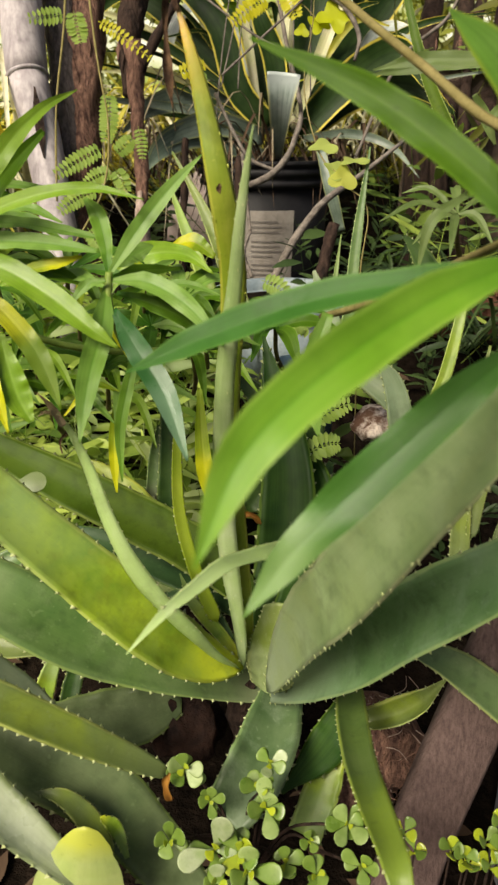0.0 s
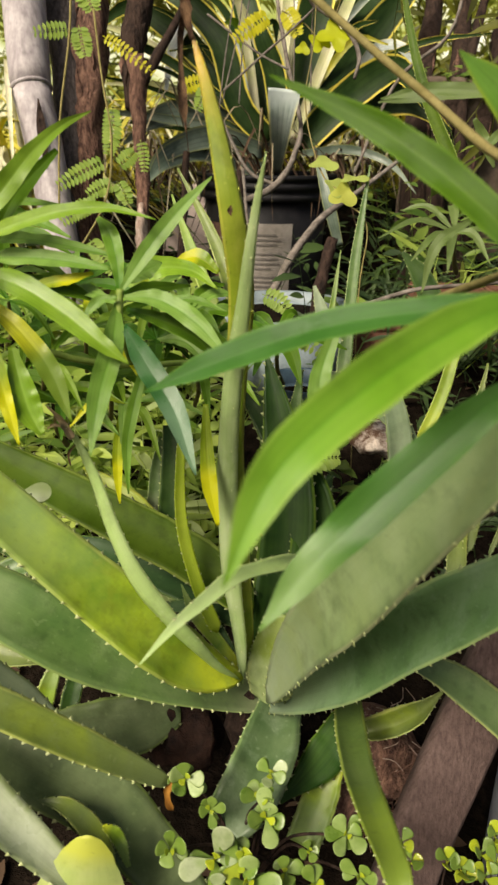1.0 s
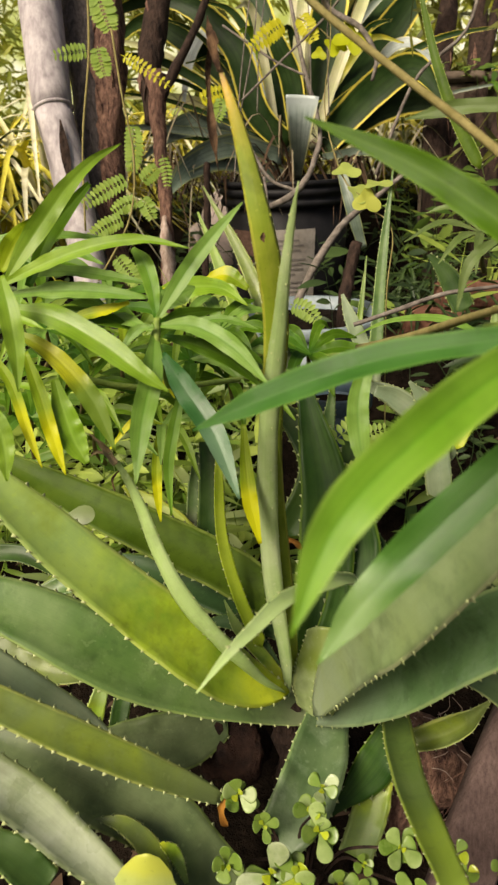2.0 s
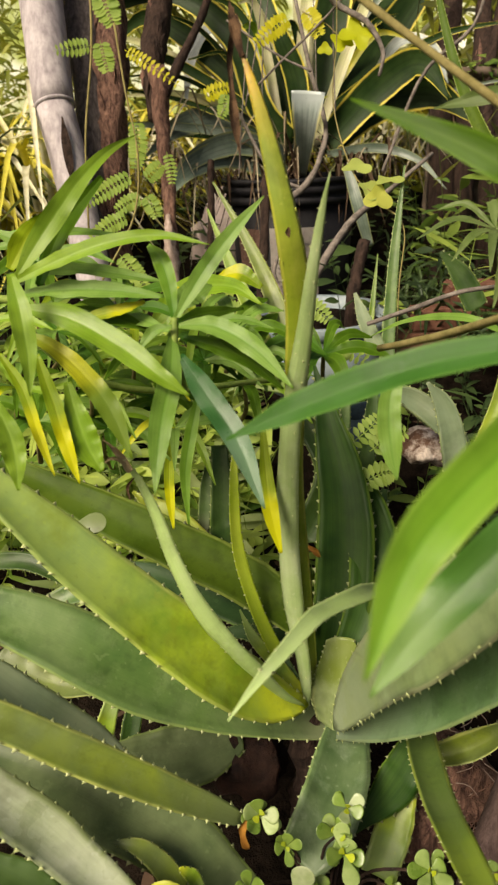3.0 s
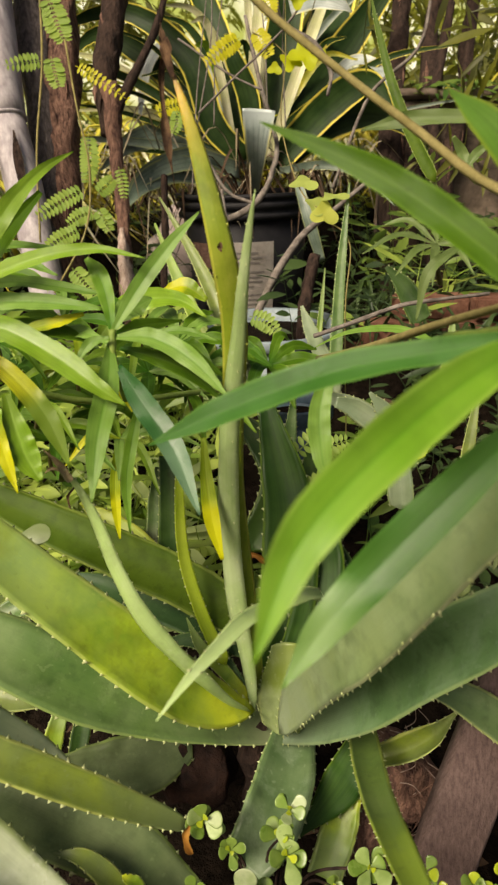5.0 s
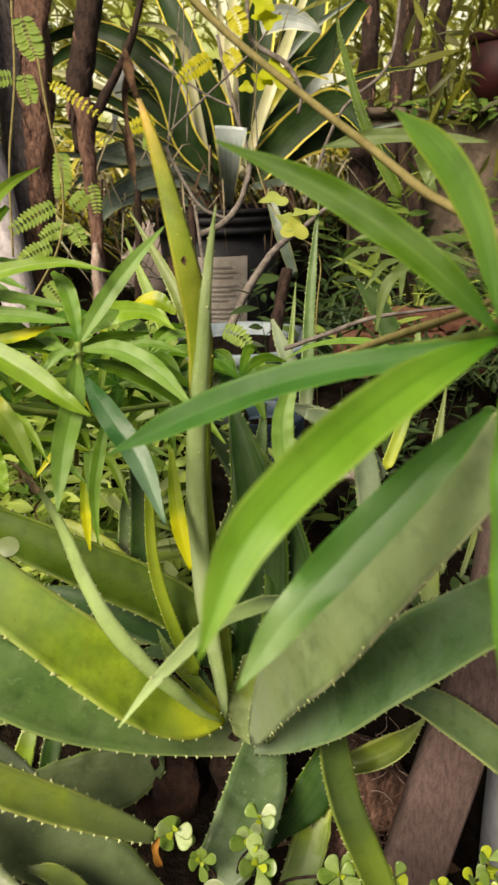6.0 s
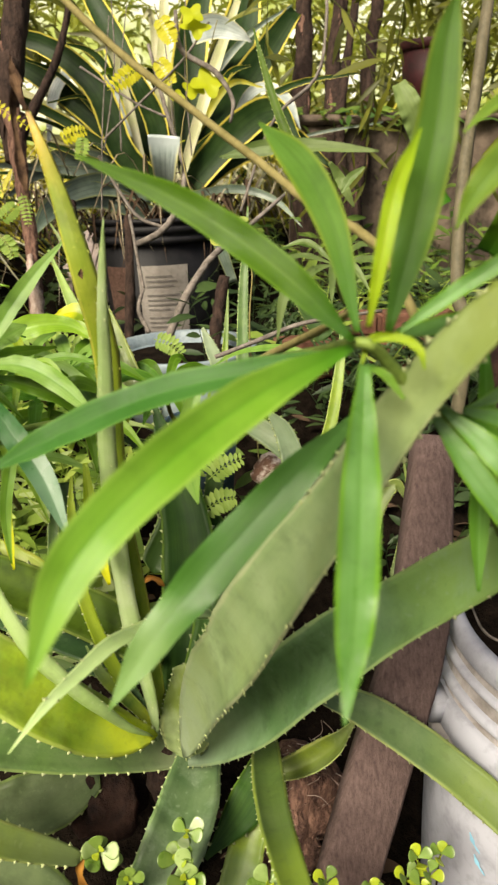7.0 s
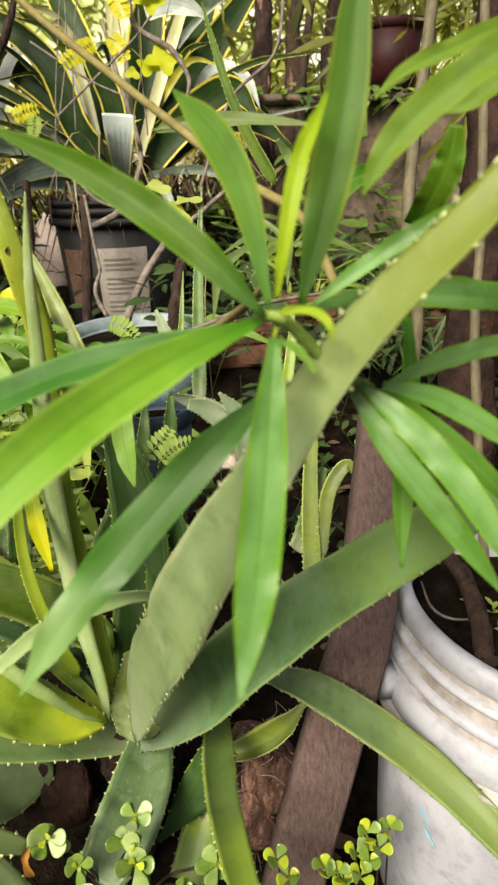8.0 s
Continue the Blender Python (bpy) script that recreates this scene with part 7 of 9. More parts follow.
aloe_leaf(plant, [(0.158, 1.328, 0.545), (0.173, 1.365, 0.629), (0.188, 1.410, 0.731)], [0.0115, 0.0138, 0.0092, 0.0023], (-0.154, -0.936, 0.318), "aloe_yellow")
plant = thing("young_aloe", "pale spiny aloe shoot beside a broken leaf", "succulent", "", at=(0.235, 0.892, 0.445))
aloe_leaf(plant, [(0.235, 0.892, 0.445), (0.230, 0.926, 0.522), (0.217, 0.950, 0.577), (0.193, 0.964, 0.611)], [0.0390, 0.0390, 0.0356, 0.0254, 0.0051], (-0.246, -0.865, 0.438), "aloe_grey")
aloe_leaf(plant, [(0.261, 0.934, 0.489), (0.228, 0.955, 0.538), (0.180, 0.982, 0.576), (0.145, 0.987, 0.589)], [0.0259, 0.0346, 0.0349, 0.0175], (-0.208, -0.877, 0.433), "aloe_grey")
plant = thing("young_aloe", "leaning pair of pale aloe leaves", "succulent", "", at=(0.004, 0.948, 0.631))
aloe_leaf(plant, [(0.004, 0.948, 0.631), (-0.026, 1.008, 0.719), (-0.065, 1.076, 0.802), (-0.121, 1.147, 0.892)], [0.0332, 0.0304, 0.0241, 0.0141, 0.0027], (0.015, -0.973, 0.232), "aloe_olive")
aloe_leaf(plant, [(-0.021, 0.960, 0.610), (-0.060, 1.030, 0.697), (-0.094, 1.092, 0.765), (-0.134, 1.172, 0.850)], [0.0220, 0.0227, 0.0198, 0.0037], (0.040, -0.965, 0.261), "aloe_yellow")
plant = thing("young_aloe", "dark spiny aloe clump in the undergrowth", "succulent", "", at=(0.091, 0.929, 0.440))
aloe_leaf(plant, [(0.091, 0.929, 0.440), (0.111, 0.968, 0.538), (0.120, 0.995, 0.603)], [0.0303, 0.0285, 0.0214, 0.0107], (-0.037, -0.886, 0.463), "aloe_dark")
aloe_leaf(plant, [(0.060, 0.953, 0.482), (0.071, 0.976, 0.539), (0.081, 1.002, 0.604)], [0.0231, 0.0214, 0.0071], (-0.001, -0.888, 0.460), "aloe")
aloe_leaf(plant, [(0.224, 1.001, 0.532), (0.173, 1.026, 0.568), (0.120, 1.043, 0.587)], [0.0373, 0.0317, 0.0093], (-0.090, -0.902, 0.423), "aloe_grey")
aloe_leaf(plant, [(-0.121, 0.848, 0.407), (-0.117, 0.874, 0.468), (-0.118, 0.908, 0.544)], [0.0332, 0.0332, 0.0249], (0.066, -0.828, 0.557), "aloe_dark")
aloe_leaf(plant, [(-0.148, 0.871, 0.413), (-0.141, 0.899, 0.475), (-0.135, 0.919, 0.521)], [0.0170, 0.0203, 0.0068], (0.087, -0.836, 0.542), "aloe")
plant = thing("young_aloe", "yellow-green upright succulent stems", "succulent", "", at=(0.288, 0.758, 0.377))
aloe_leaf(plant, [(0.288, 0.758, 0.377), (0.292, 0.792, 0.458), (0.304, 0.832, 0.555), (0.327, 0.873, 0.658)], [0.0274, 0.0258, 0.0226, 0.0161, 0.0032], (-0.235, -0.843, 0.484), "aloe_olive")
aloe_leaf(plant, [(0.252, 0.889, 0.529), (0.283, 0.914, 0.599), (0.304, 0.944, 0.677), (0.311, 0.963, 0.724)], [0.0187, 0.0187, 0.0153, 0.0068], (-0.274, -0.894, 0.354), "aloe_yellow")
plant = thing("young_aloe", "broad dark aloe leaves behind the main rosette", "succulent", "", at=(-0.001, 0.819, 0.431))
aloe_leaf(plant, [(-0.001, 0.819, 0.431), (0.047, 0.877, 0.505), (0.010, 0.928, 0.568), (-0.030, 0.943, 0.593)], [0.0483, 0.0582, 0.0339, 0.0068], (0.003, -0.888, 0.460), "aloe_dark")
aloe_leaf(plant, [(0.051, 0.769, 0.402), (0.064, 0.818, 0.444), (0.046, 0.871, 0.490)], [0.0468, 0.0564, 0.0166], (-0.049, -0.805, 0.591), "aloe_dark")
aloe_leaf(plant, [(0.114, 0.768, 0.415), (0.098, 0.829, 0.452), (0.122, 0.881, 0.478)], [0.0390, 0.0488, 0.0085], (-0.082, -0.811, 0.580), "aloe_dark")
plant = thing("young_aloe", "curling yellow-green aloe leaves beside the plank", "succulent", "", at=(0.302, 0.770, 0.415))
aloe_leaf(plant, [(0.302, 0.770, 0.415), (0.320, 0.801, 0.497), (0.350, 0.812, 0.537), (0.366, 0.801, 0.514)], [0.0161, 0.0209, 0.0177, 0.0032], (-0.289, -0.816, 0.501), "aloe_olive")
aloe_leaf(plant, [(0.339, 0.781, 0.403), (0.362, 0.802, 0.463), (0.374, 0.822, 0.516), (0.372, 0.841, 0.562)], [0.0066, 0.0082, 0.0066, 0.0025], (-0.305, -0.804, 0.510), "aloe_olive")
aloe_leaf(plant, [(0.278, 0.803, 0.408), (0.308, 0.820, 0.460), (0.326, 0.843, 0.522)], [0.0332, 0.0415, 0.0083], (-0.239, -0.794, 0.559), "aloe")
plant = thing("young_aloe", "grey green short aloe tip", "succulent", "", at=(0.159, 1.174, 0.592))
aloe_leaf(plant, [(0.159, 1.174, 0.592), (0.133, 1.198, 0.649), (0.117, 1.218, 0.694)], [0.0285, 0.0285, 0.0203, 0.0061], (-0.143, -0.932, 0.333), "aloe_grey")
plant = thing("young_aloe", "long spiny upright aloe leaf among twigs", "succulent", "", at=(0.339, 1.205, 0.904))
aloe_leaf(plant, [(0.342, 1.203, 0.899), (0.301, 1.239, 0.983), (0.275, 1.271, 1.057), (0.257, 1.304, 1.133), (0.246, 1.330, 1.192)], [0.0216, 0.0196, 0.0157, 0.0108, 0.0029], (-0.252, -0.968, 0.001), "aloe_shade")
aloe_leaf(plant, [(0.399, 1.405, 0.611), (0.366, 1.434, 0.678), (0.326, 1.453, 0.723)], [0.0475, 0.0427, 0.0095], (-0.270, -0.923, 0.273), "aloe_dark")


# ---- agave in its pot ----
def agave_leaf(plant, pts, widths, normal, mat):
    return part("leaf", blade(pts, widths, normal, 0.12, 0.08, 20), M[mat], plant)


agave = thing("agave", "variegated agave with cream-edged dark green leaves", "agave", at=(0.05, 2.6, 0.8))
agave_leaf(agave, [(0.093, 2.318, 0.841), (0.091, 2.198, 0.937), (0.093, 2.140, 1.006), (0.098, 2.125, 1.071)], [0.0222, 0.0551, 0.0761, 0.0941], (-0.068, -0.995, 0.073), "agave_cut")
agave_leaf(agave, [(0.275, 2.075, 0.651), (0.238, 2.070, 0.765), (0.209, 2.116, 0.872)], [0.0271, 0.0364, 0.0265], (-0.136, -0.973, 0.185), "agave_grey")
agave_leaf(agave, [(0.059, 2.478, 0.831), (-0.129, 2.400, 0.911), (-0.251, 2.277, 0.885), (-0.319, 2.189, 0.810)], [0.0585, 0.0858, 0.0712, 0.0104], (0.088, -0.988, 0.126), "agave_grey")
agave_leaf(agave, [(0.070, 2.486, 0.939), (-0.037, 2.488, 1.049), (-0.113, 2.526, 1.256), (-0.325, 2.606, 1.401), (-0.590, 2.607, 1.340)], [0.0702, 0.0877, 0.0821, 0.0560, 0.0149], (0.050, -0.999, -0.021), "agave")
agave_leaf(agave, [(0.054, 2.604, 0.958), (-0.114, 2.700, 1.152), (-0.305, 2.784, 1.308), (-0.443, 2.822, 1.369), (-0.559, 2.739, 1.272)], [0.0692, 0.0855, 0.0773, 0.0529, 0.0120], (0.114, -0.993, -0.028), "agave")
agave_leaf(agave, [(0.083, 2.593, 0.939), (0.030, 2.700, 1.185), (-0.034, 2.800, 1.414), (-0.139, 2.905, 1.643)], [0.0733, 0.1017, 0.0936, 0.0529], (0.017, -0.998, -0.064), "agave")
agave_leaf(agave, [(0.111, 2.536, 0.938), (0.107, 2.579, 1.173), (0.133, 2.665, 1.389), (0.158, 2.752, 1.606)], [0.0319, 0.0429, 0.0390, 0.0273], (-0.044, -0.997, -0.064), "agave_cream")
agave_leaf(agave, [(0.136, 2.642, 0.937), (0.196, 2.738, 1.185), (0.244, 2.828, 1.415), (0.312, 2.915, 1.644)], [0.0914, 0.1329, 0.1246, 0.0706], (-0.081, -0.995, -0.063), "agave")
agave_leaf(agave, [(0.151, 2.532, 0.937), (0.243, 2.564, 1.169), (0.313, 2.623, 1.330), (0.405, 2.695, 1.526)], [0.0279, 0.0390, 0.0390, 0.0234], (-0.113, -0.993, -0.043), "agave_cream")
agave_leaf(agave, [(0.169, 2.688, 0.926), (0.345, 2.770, 1.166), (0.485, 2.827, 1.339), (0.647, 2.890, 1.531)], [0.0848, 0.1187, 0.1102, 0.0593], (-0.164, -0.986, -0.035), "agave")
agave_leaf(agave, [(0.172, 2.576, 0.917), (0.361, 2.577, 1.097), (0.494, 2.536, 1.162), (0.571, 2.428, 1.048)], [0.0936, 0.1116, 0.0858, 0.0114], (-0.186, -0.982, 0.018), "agave")
agave_leaf(agave, [(0.186, 2.628, 0.916), (0.364, 2.609, 1.043), (0.549, 2.604, 1.076), (0.689, 2.495, 0.976)], [0.0955, 0.1221, 0.1017, 0.0159], (-0.201, -0.978, 0.052), "agave")
agave_leaf(agave, [(0.070, 2.533, 0.921), (-0.001, 2.531, 1.032), (-0.089, 2.586, 1.143), (-0.136, 2.658, 1.307)], [0.0398, 0.0507, 0.0468, 0.0156], (0.040, -0.999, 0.025), "agave_cream")
agave_leaf(agave, [(0.182, 2.699, 0.955), (0.336, 2.860, 1.251), (0.447, 2.997, 1.479), (0.506, 3.074, 1.681)], [0.1060, 0.1730, 0.1543, 0.0882], (-0.143, -0.987, -0.073), "agave")
agave_leaf(agave, [(0.012, 2.601, 0.941), (-0.161, 2.596, 1.020), (-0.313, 2.551, 1.005), (-0.426, 2.472, 0.919)], [0.0733, 0.0916, 0.0702, 0.0095], (0.127, -0.989, 0.078), "agave_grey")
agave_leaf(agave, [(0.048, 2.474, 0.904), (-0.118, 2.399, 0.945), (-0.257, 2.285, 0.900), (-0.335, 2.200, 0.807)], [0.0585, 0.0746, 0.0534, 0.0070], (0.117, -0.986, 0.120), "agave_grey")
agave_leaf(agave, [(0.184, 2.459, 0.900), (0.326, 2.343, 0.915), (0.443, 2.262, 0.878), (0.515, 2.166, 0.795)], [0.0234, 0.0298, 0.0219, 0.0028], (-0.185, -0.974, 0.130), "agave_grey")
agave_leaf(agave, [(0.101, 2.490, 0.956), (0.083, 2.511, 1.134), (0.035, 2.510, 1.252), (0.022, 2.540, 1.321)], [0.0585, 0.0763, 0.0560, 0.0112], (-0.008, -1.000, -0.020), "agave")
agave_leaf(agave, [(0.204, 2.321, 1.361), (0.281, 2.320, 1.377), (0.347, 2.305, 1.356), (0.387, 2.290, 1.330)], [0.0678, 0.0678, 0.0407, 0.0051], (-0.143, -0.987, -0.073), "agave_sunlit")
agave_leaf(agave, [(0.023, 2.769, 0.930), (-0.206, 2.808, 0.969), (-0.427, 2.785, 0.993), (-0.640, 2.756, 1.002)], [0.0168, 0.0210, 0.0164, 0.0063], (0.156, -0.984, 0.084), "agave")
agave_leaf(agave, [(0.080, 2.495, 0.930), (-0.147, 2.537, 0.979), (-0.366, 2.517, 1.010), (-0.577, 2.489, 1.023)], [0.0242, 0.0302, 0.0236, 0.0056], (0.149, -0.986, 0.076), "agave_grey")
agave_leaf(agave, [(0.042, 2.502, 0.931), (-0.155, 2.562, 1.030), (-0.347, 2.555, 1.098), (-0.532, 2.532, 1.130)], [0.0157, 0.0197, 0.0154, 0.0056], (0.140, -0.989, 0.042), "agave")
agave_leaf(agave, [(0.181, 2.759, 0.925), (-0.075, 2.831, 1.039), (-0.326, 2.833, 1.118), (-0.572, 2.805, 1.123)], [0.0304, 0.0380, 0.0298, 0.0063], (0.119, -0.992, 0.041), "agave_cream")
agave_leaf(agave, [(0.055, 2.571, 0.930), (-0.132, 2.646, 1.067), (-0.315, 2.649, 1.164), (-0.496, 2.615, 1.170)], [0.0146, 0.0183, 0.0143, 0.0058], (0.123, -0.992, 0.020), "agave")
agave_leaf(agave, [(0.080, 2.499, 0.930), (-0.148, 2.592, 1.101), (-0.370, 2.610, 1.223), (-0.590, 2.587, 1.248)], [0.0291, 0.0364, 0.0285, 0.0056], (0.146, -0.989, -0.003), "agave")
agave_leaf(agave, [(0.023, 2.801, 0.929), (-0.199, 2.908, 1.136), (-0.416, 2.935, 1.284), (-0.630, 2.926, 1.341)], [0.0320, 0.0400, 0.0314, 0.0063], (0.145, -0.989, -0.012), "agave_cream")
agave_leaf(agave, [(0.106, 2.506, 0.929), (-0.018, 2.588, 1.100), (-0.141, 2.596, 1.221), (-0.269, 2.547, 1.204)], [0.0128, 0.0160, 0.0125, 0.0057], (0.060, -0.998, -0.004), "agave")
agave_leaf(agave, [(0.051, 2.507, 0.931), (-0.091, 2.609, 1.145), (-0.232, 2.632, 1.299), (-0.373, 2.615, 1.356)], [0.0163, 0.0204, 0.0160, 0.0056], (0.093, -0.995, -0.031), "agave")
agave_leaf(agave, [(0.063, 2.497, 0.930), (-0.102, 2.622, 1.195), (-0.266, 2.662, 1.385), (-0.432, 2.649, 1.445)], [0.0261, 0.0326, 0.0255, 0.0056], (0.105, -0.993, -0.062), "agave_cream")
agave_leaf(agave, [(0.156, 2.484, 0.928), (0.043, 2.607, 1.200), (-0.072, 2.645, 1.395), (-0.195, 2.611, 1.417)], [0.0234, 0.0292, 0.0228, 0.0056], (0.033, -0.997, -0.067), "agave_cream")
agave_leaf(agave, [(0.112, 2.753, 0.927), (0.003, 2.874, 1.196), (-0.108, 2.910, 1.390), (-0.226, 2.886, 1.435)], [0.0292, 0.0364, 0.0286, 0.0062], (0.042, -0.998, -0.050), "agave")
agave_leaf(agave, [(0.055, 2.603, 0.930), (0.008, 2.698, 1.148), (-0.043, 2.712, 1.304), (-0.103, 2.661, 1.298)], [0.0304, 0.0380, 0.0297, 0.0059], (0.021, -0.999, -0.030), "lance_soft")
agave_leaf(agave, [(0.038, 2.486, 0.931), (-0.001, 2.593, 1.182), (-0.044, 2.617, 1.362), (-0.097, 2.566, 1.357)], [0.0239, 0.0298, 0.0233, 0.0056], (0.022, -0.998, -0.056), "agave_cream")
agave_leaf(agave, [(0.144, 2.508, 0.928), (0.117, 2.599, 1.142), (0.084, 2.610, 1.295), (0.039, 2.550, 1.269)], [0.0246, 0.0307, 0.0241, 0.0057], (-0.027, -0.999, -0.032), "agave")
agave_leaf(agave, [(0.139, 2.556, 0.928), (0.139, 2.673, 1.213), (0.131, 2.703, 1.417), (0.111, 2.661, 1.440)], [0.0266, 0.0332, 0.0260, 0.0058], (-0.043, -0.997, -0.071), "agave_cream")
agave_leaf(agave, [(0.120, 2.788, 0.927), (0.117, 2.933, 1.280), (0.106, 2.985, 1.536), (0.075, 2.925, 1.514)], [0.0248, 0.0310, 0.0243, 0.0063], (-0.031, -0.995, -0.094), "agave_cream")
agave_leaf(agave, [(0.172, 2.722, 0.925), (0.278, 2.804, 1.149), (0.373, 2.805, 1.308), (0.454, 2.753, 1.332)], [0.0285, 0.0356, 0.0279, 0.0062], (-0.127, -0.992, -0.026), "agave")
agave_leaf(agave, [(0.113, 2.670, 0.928), (0.248, 2.739, 1.128), (0.371, 2.731, 1.270), (0.478, 2.657, 1.248)], [0.0230, 0.0287, 0.0225, 0.0060], (-0.130, -0.991, -0.016), "agave_gold")
agave_leaf(agave, [(0.027, 2.793, 0.929), (0.244, 2.894, 1.226), (0.447, 2.907, 1.439), (0.634, 2.879, 1.547)], [0.0253, 0.0316, 0.0248, 0.0063], (-0.147, -0.987, -0.065), "agave_grey")
agave_leaf(agave, [(0.062, 2.645, 0.929), (0.330, 2.697, 1.120), (0.582, 2.672, 1.252), (0.817, 2.607, 1.281)], [0.0247, 0.0309, 0.0242, 0.0060], (-0.208, -0.978, -0.010), "agave")
agave_leaf(agave, [(0.125, 2.787, 0.926), (0.411, 2.800, 1.028), (0.682, 2.746, 1.094), (0.939, 2.679, 1.125)], [0.0142, 0.0178, 0.0139, 0.0063], (-0.236, -0.971, 0.049), "agave_grey")
agave_leaf(agave, [(0.356, 2.769, 1.093), (0.437, 2.771, 1.231), (0.510, 2.726, 1.253), (0.566, 2.651, 1.204), (0.594, 2.553, 1.100)], [0.0212, 0.0374, 0.0448, 0.0438, 0.0058], (0.2, -0.9, 0.3), "agave_sunlit")
agave_leaf(agave, [(0.095, 2.700, 0.925), (-0.023, 2.804, 1.174), (-0.132, 2.808, 1.311), (-0.211, 2.753, 1.310), (-0.269, 2.720, 1.229), (-0.300, 2.654, 1.070)], [0.0593, 0.0721, 0.0706, 0.0610, 0.0488, 0.0122], (-0.3, -0.7, 0.6), "agave_sunlit")
agave_leaf(agave, [(0.042, 2.723, 0.927), (-0.100, 2.775, 1.102), (-0.219, 2.764, 1.204), (-0.315, 2.733, 1.259)], [0.0427, 0.0593, 0.0582, 0.0163], (-0.2, -0.7, 0.7), "agave_cream")

vine = thing("vine", "thin climbing vine with feathery leaflets", "vine", at=(-0.5, 1.75, 0.3))
stem(vine, [(-0.452, 2.001, 1.359), (-0.452, 1.922, 1.178), (-0.474, 1.832, 0.973), (-0.474, 1.741, 0.766)], [0.0031, 0.0031, 0.0028, 0.0028], "twig_green")
stem(vine, [(-0.394, 1.945, 1.228), (-0.371, 1.877, 1.072), (-0.346, 1.815, 0.929), (-0.361, 1.753, 0.788), (-0.444, 1.690, 0.649)], [0.0031, 0.0028, 0.0028, 0.0028, 0.0028], "twig_green")
pinnate(vine, [(-0.432, 1.987, 1.326), (-0.413, 1.962, 1.267), (-0.394, 1.941, 1.220)], 0.0366, (0.183, -0.979, 0.091), "fern", 11)
pinnate(vine, [(-0.430, 1.928, 1.190), (-0.422, 1.911, 1.151), (-0.412, 1.895, 1.115)], 0.0281, (0.191, -0.971, 0.144), "fern", 9)
pinnate(vine, [(-0.452, 1.923, 1.181), (-0.494, 1.921, 1.177), (-0.548, 1.917, 1.172)], 0.0225, (0.225, -0.965, 0.133), "fern", 8)
pinnate(vine, [(-0.346, 1.850, 1.009), (-0.345, 1.823, 0.948), (-0.353, 1.799, 0.893)], 0.0267, (0.157, -0.958, 0.242), "fern", 12)
pinnate(vine, [(-0.362, 1.794, 0.883), (-0.422, 1.781, 0.855), (-0.482, 1.765, 0.821)], 0.0253, (0.198, -0.937, 0.289), "fern", 12)
pinnate(vine, [(-0.338, 1.772, 0.832), (-0.374, 1.767, 0.821), (-0.407, 1.758, 0.803)], 0.0239, (0.174, -0.936, 0.306), "fern", 8)
pinnate(vine, [(-0.331, 1.775, 0.838), (-0.314, 1.764, 0.812), (-0.301, 1.751, 0.783)], 0.0239, (0.142, -0.940, 0.311), "fern", 8)
pinnate(vine, [(-0.375, 1.754, 0.791), (-0.425, 1.744, 0.771), (-0.471, 1.730, 0.740)], 0.0253, (0.201, -0.922, 0.331), "fern", 11)
pinnate(vine, [(-0.330, 1.789, 0.870), (-0.305, 1.799, 0.891), (-0.286, 1.806, 0.908)], 0.0239, (0.137, -0.953, 0.271), "fern", 7)
pinnate(vine, [(-0.274, 1.818, 0.933), (-0.265, 1.801, 0.894), (-0.263, 1.784, 0.855)], 0.0169, (0.116, -0.956, 0.270), "fern", 8)
pinnate(vine, [(-0.399, 1.716, 0.705), (-0.366, 1.699, 0.665), (-0.335, 1.682, 0.626)], 0.0281, (0.171, -0.907, 0.386), "fern", 11)
pinnate(vine, [(-0.370, 1.919, 1.167), (-0.313, 1.905, 1.134), (-0.233, 1.881, 1.077)], 0.0183, (0.137, -0.979, 0.151), "fern_yellow", 12)
pinnate(vine, [(-0.201, 2.140, 1.067), (-0.160, 2.147, 1.083), (-0.120, 2.153, 1.093)], 0.0258, (0.051, -0.982, 0.184), "fern_yellow", 7)
pinnate(vine, [(-0.136, 2.146, 1.079), (-0.139, 2.130, 1.042), (-0.153, 2.115, 1.009)], 0.0226, (0.042, -0.979, 0.201), "fern", 8)
pinnate(vine, [(0.051, 2.184, 1.257), (0.006, 2.171, 1.230), (-0.050, 2.153, 1.192)], 0.0300, (-0.025, -0.992, 0.120), "fern_yellow", 10)
pinnate(vine, [(0.094, 2.193, 1.277), (0.116, 2.178, 1.240), (0.134, 2.161, 1.202)], 0.0300, (-0.076, -0.990, 0.116), "fern_yellow", 9)
pinnate(vine, [(0.108, 2.185, 1.378), (0.128, 2.168, 1.341), (0.141, 2.152, 1.304)], 0.0315, (-0.053, -0.996, 0.073), "fern_yellow", 9)
pinnate(vine, [(0.063, 1.077, 0.624), (0.086, 1.081, 0.632), (0.123, 1.071, 0.609)], 0.0205, (-0.110, -0.868, 0.485), "fern", 8)
pinnate(vine, [(0.074, 0.814, 0.521), (0.102, 0.820, 0.534), (0.125, 0.821, 0.536)], 0.0198, (-0.145, -0.773, 0.618), "fern", 8)
pinnate(vine, [(0.067, 0.881, 0.549), (0.096, 0.890, 0.570), (0.113, 0.898, 0.588)], 0.0177, (-0.134, -0.809, 0.572), "fern", 7)
pinnate(vine, [(0.087, 0.820, 0.568), (0.111, 0.823, 0.585), (0.138, 0.823, 0.594)], 0.0168, (-0.041, -0.818, 0.574), "fern", 8)
pinnate(vine, [(0.025, 1.311, 0.658), (0.056, 1.301, 0.647), (0.081, 1.287, 0.626)], 0.0220, (0.010, -0.901, 0.434), "fern", 8)
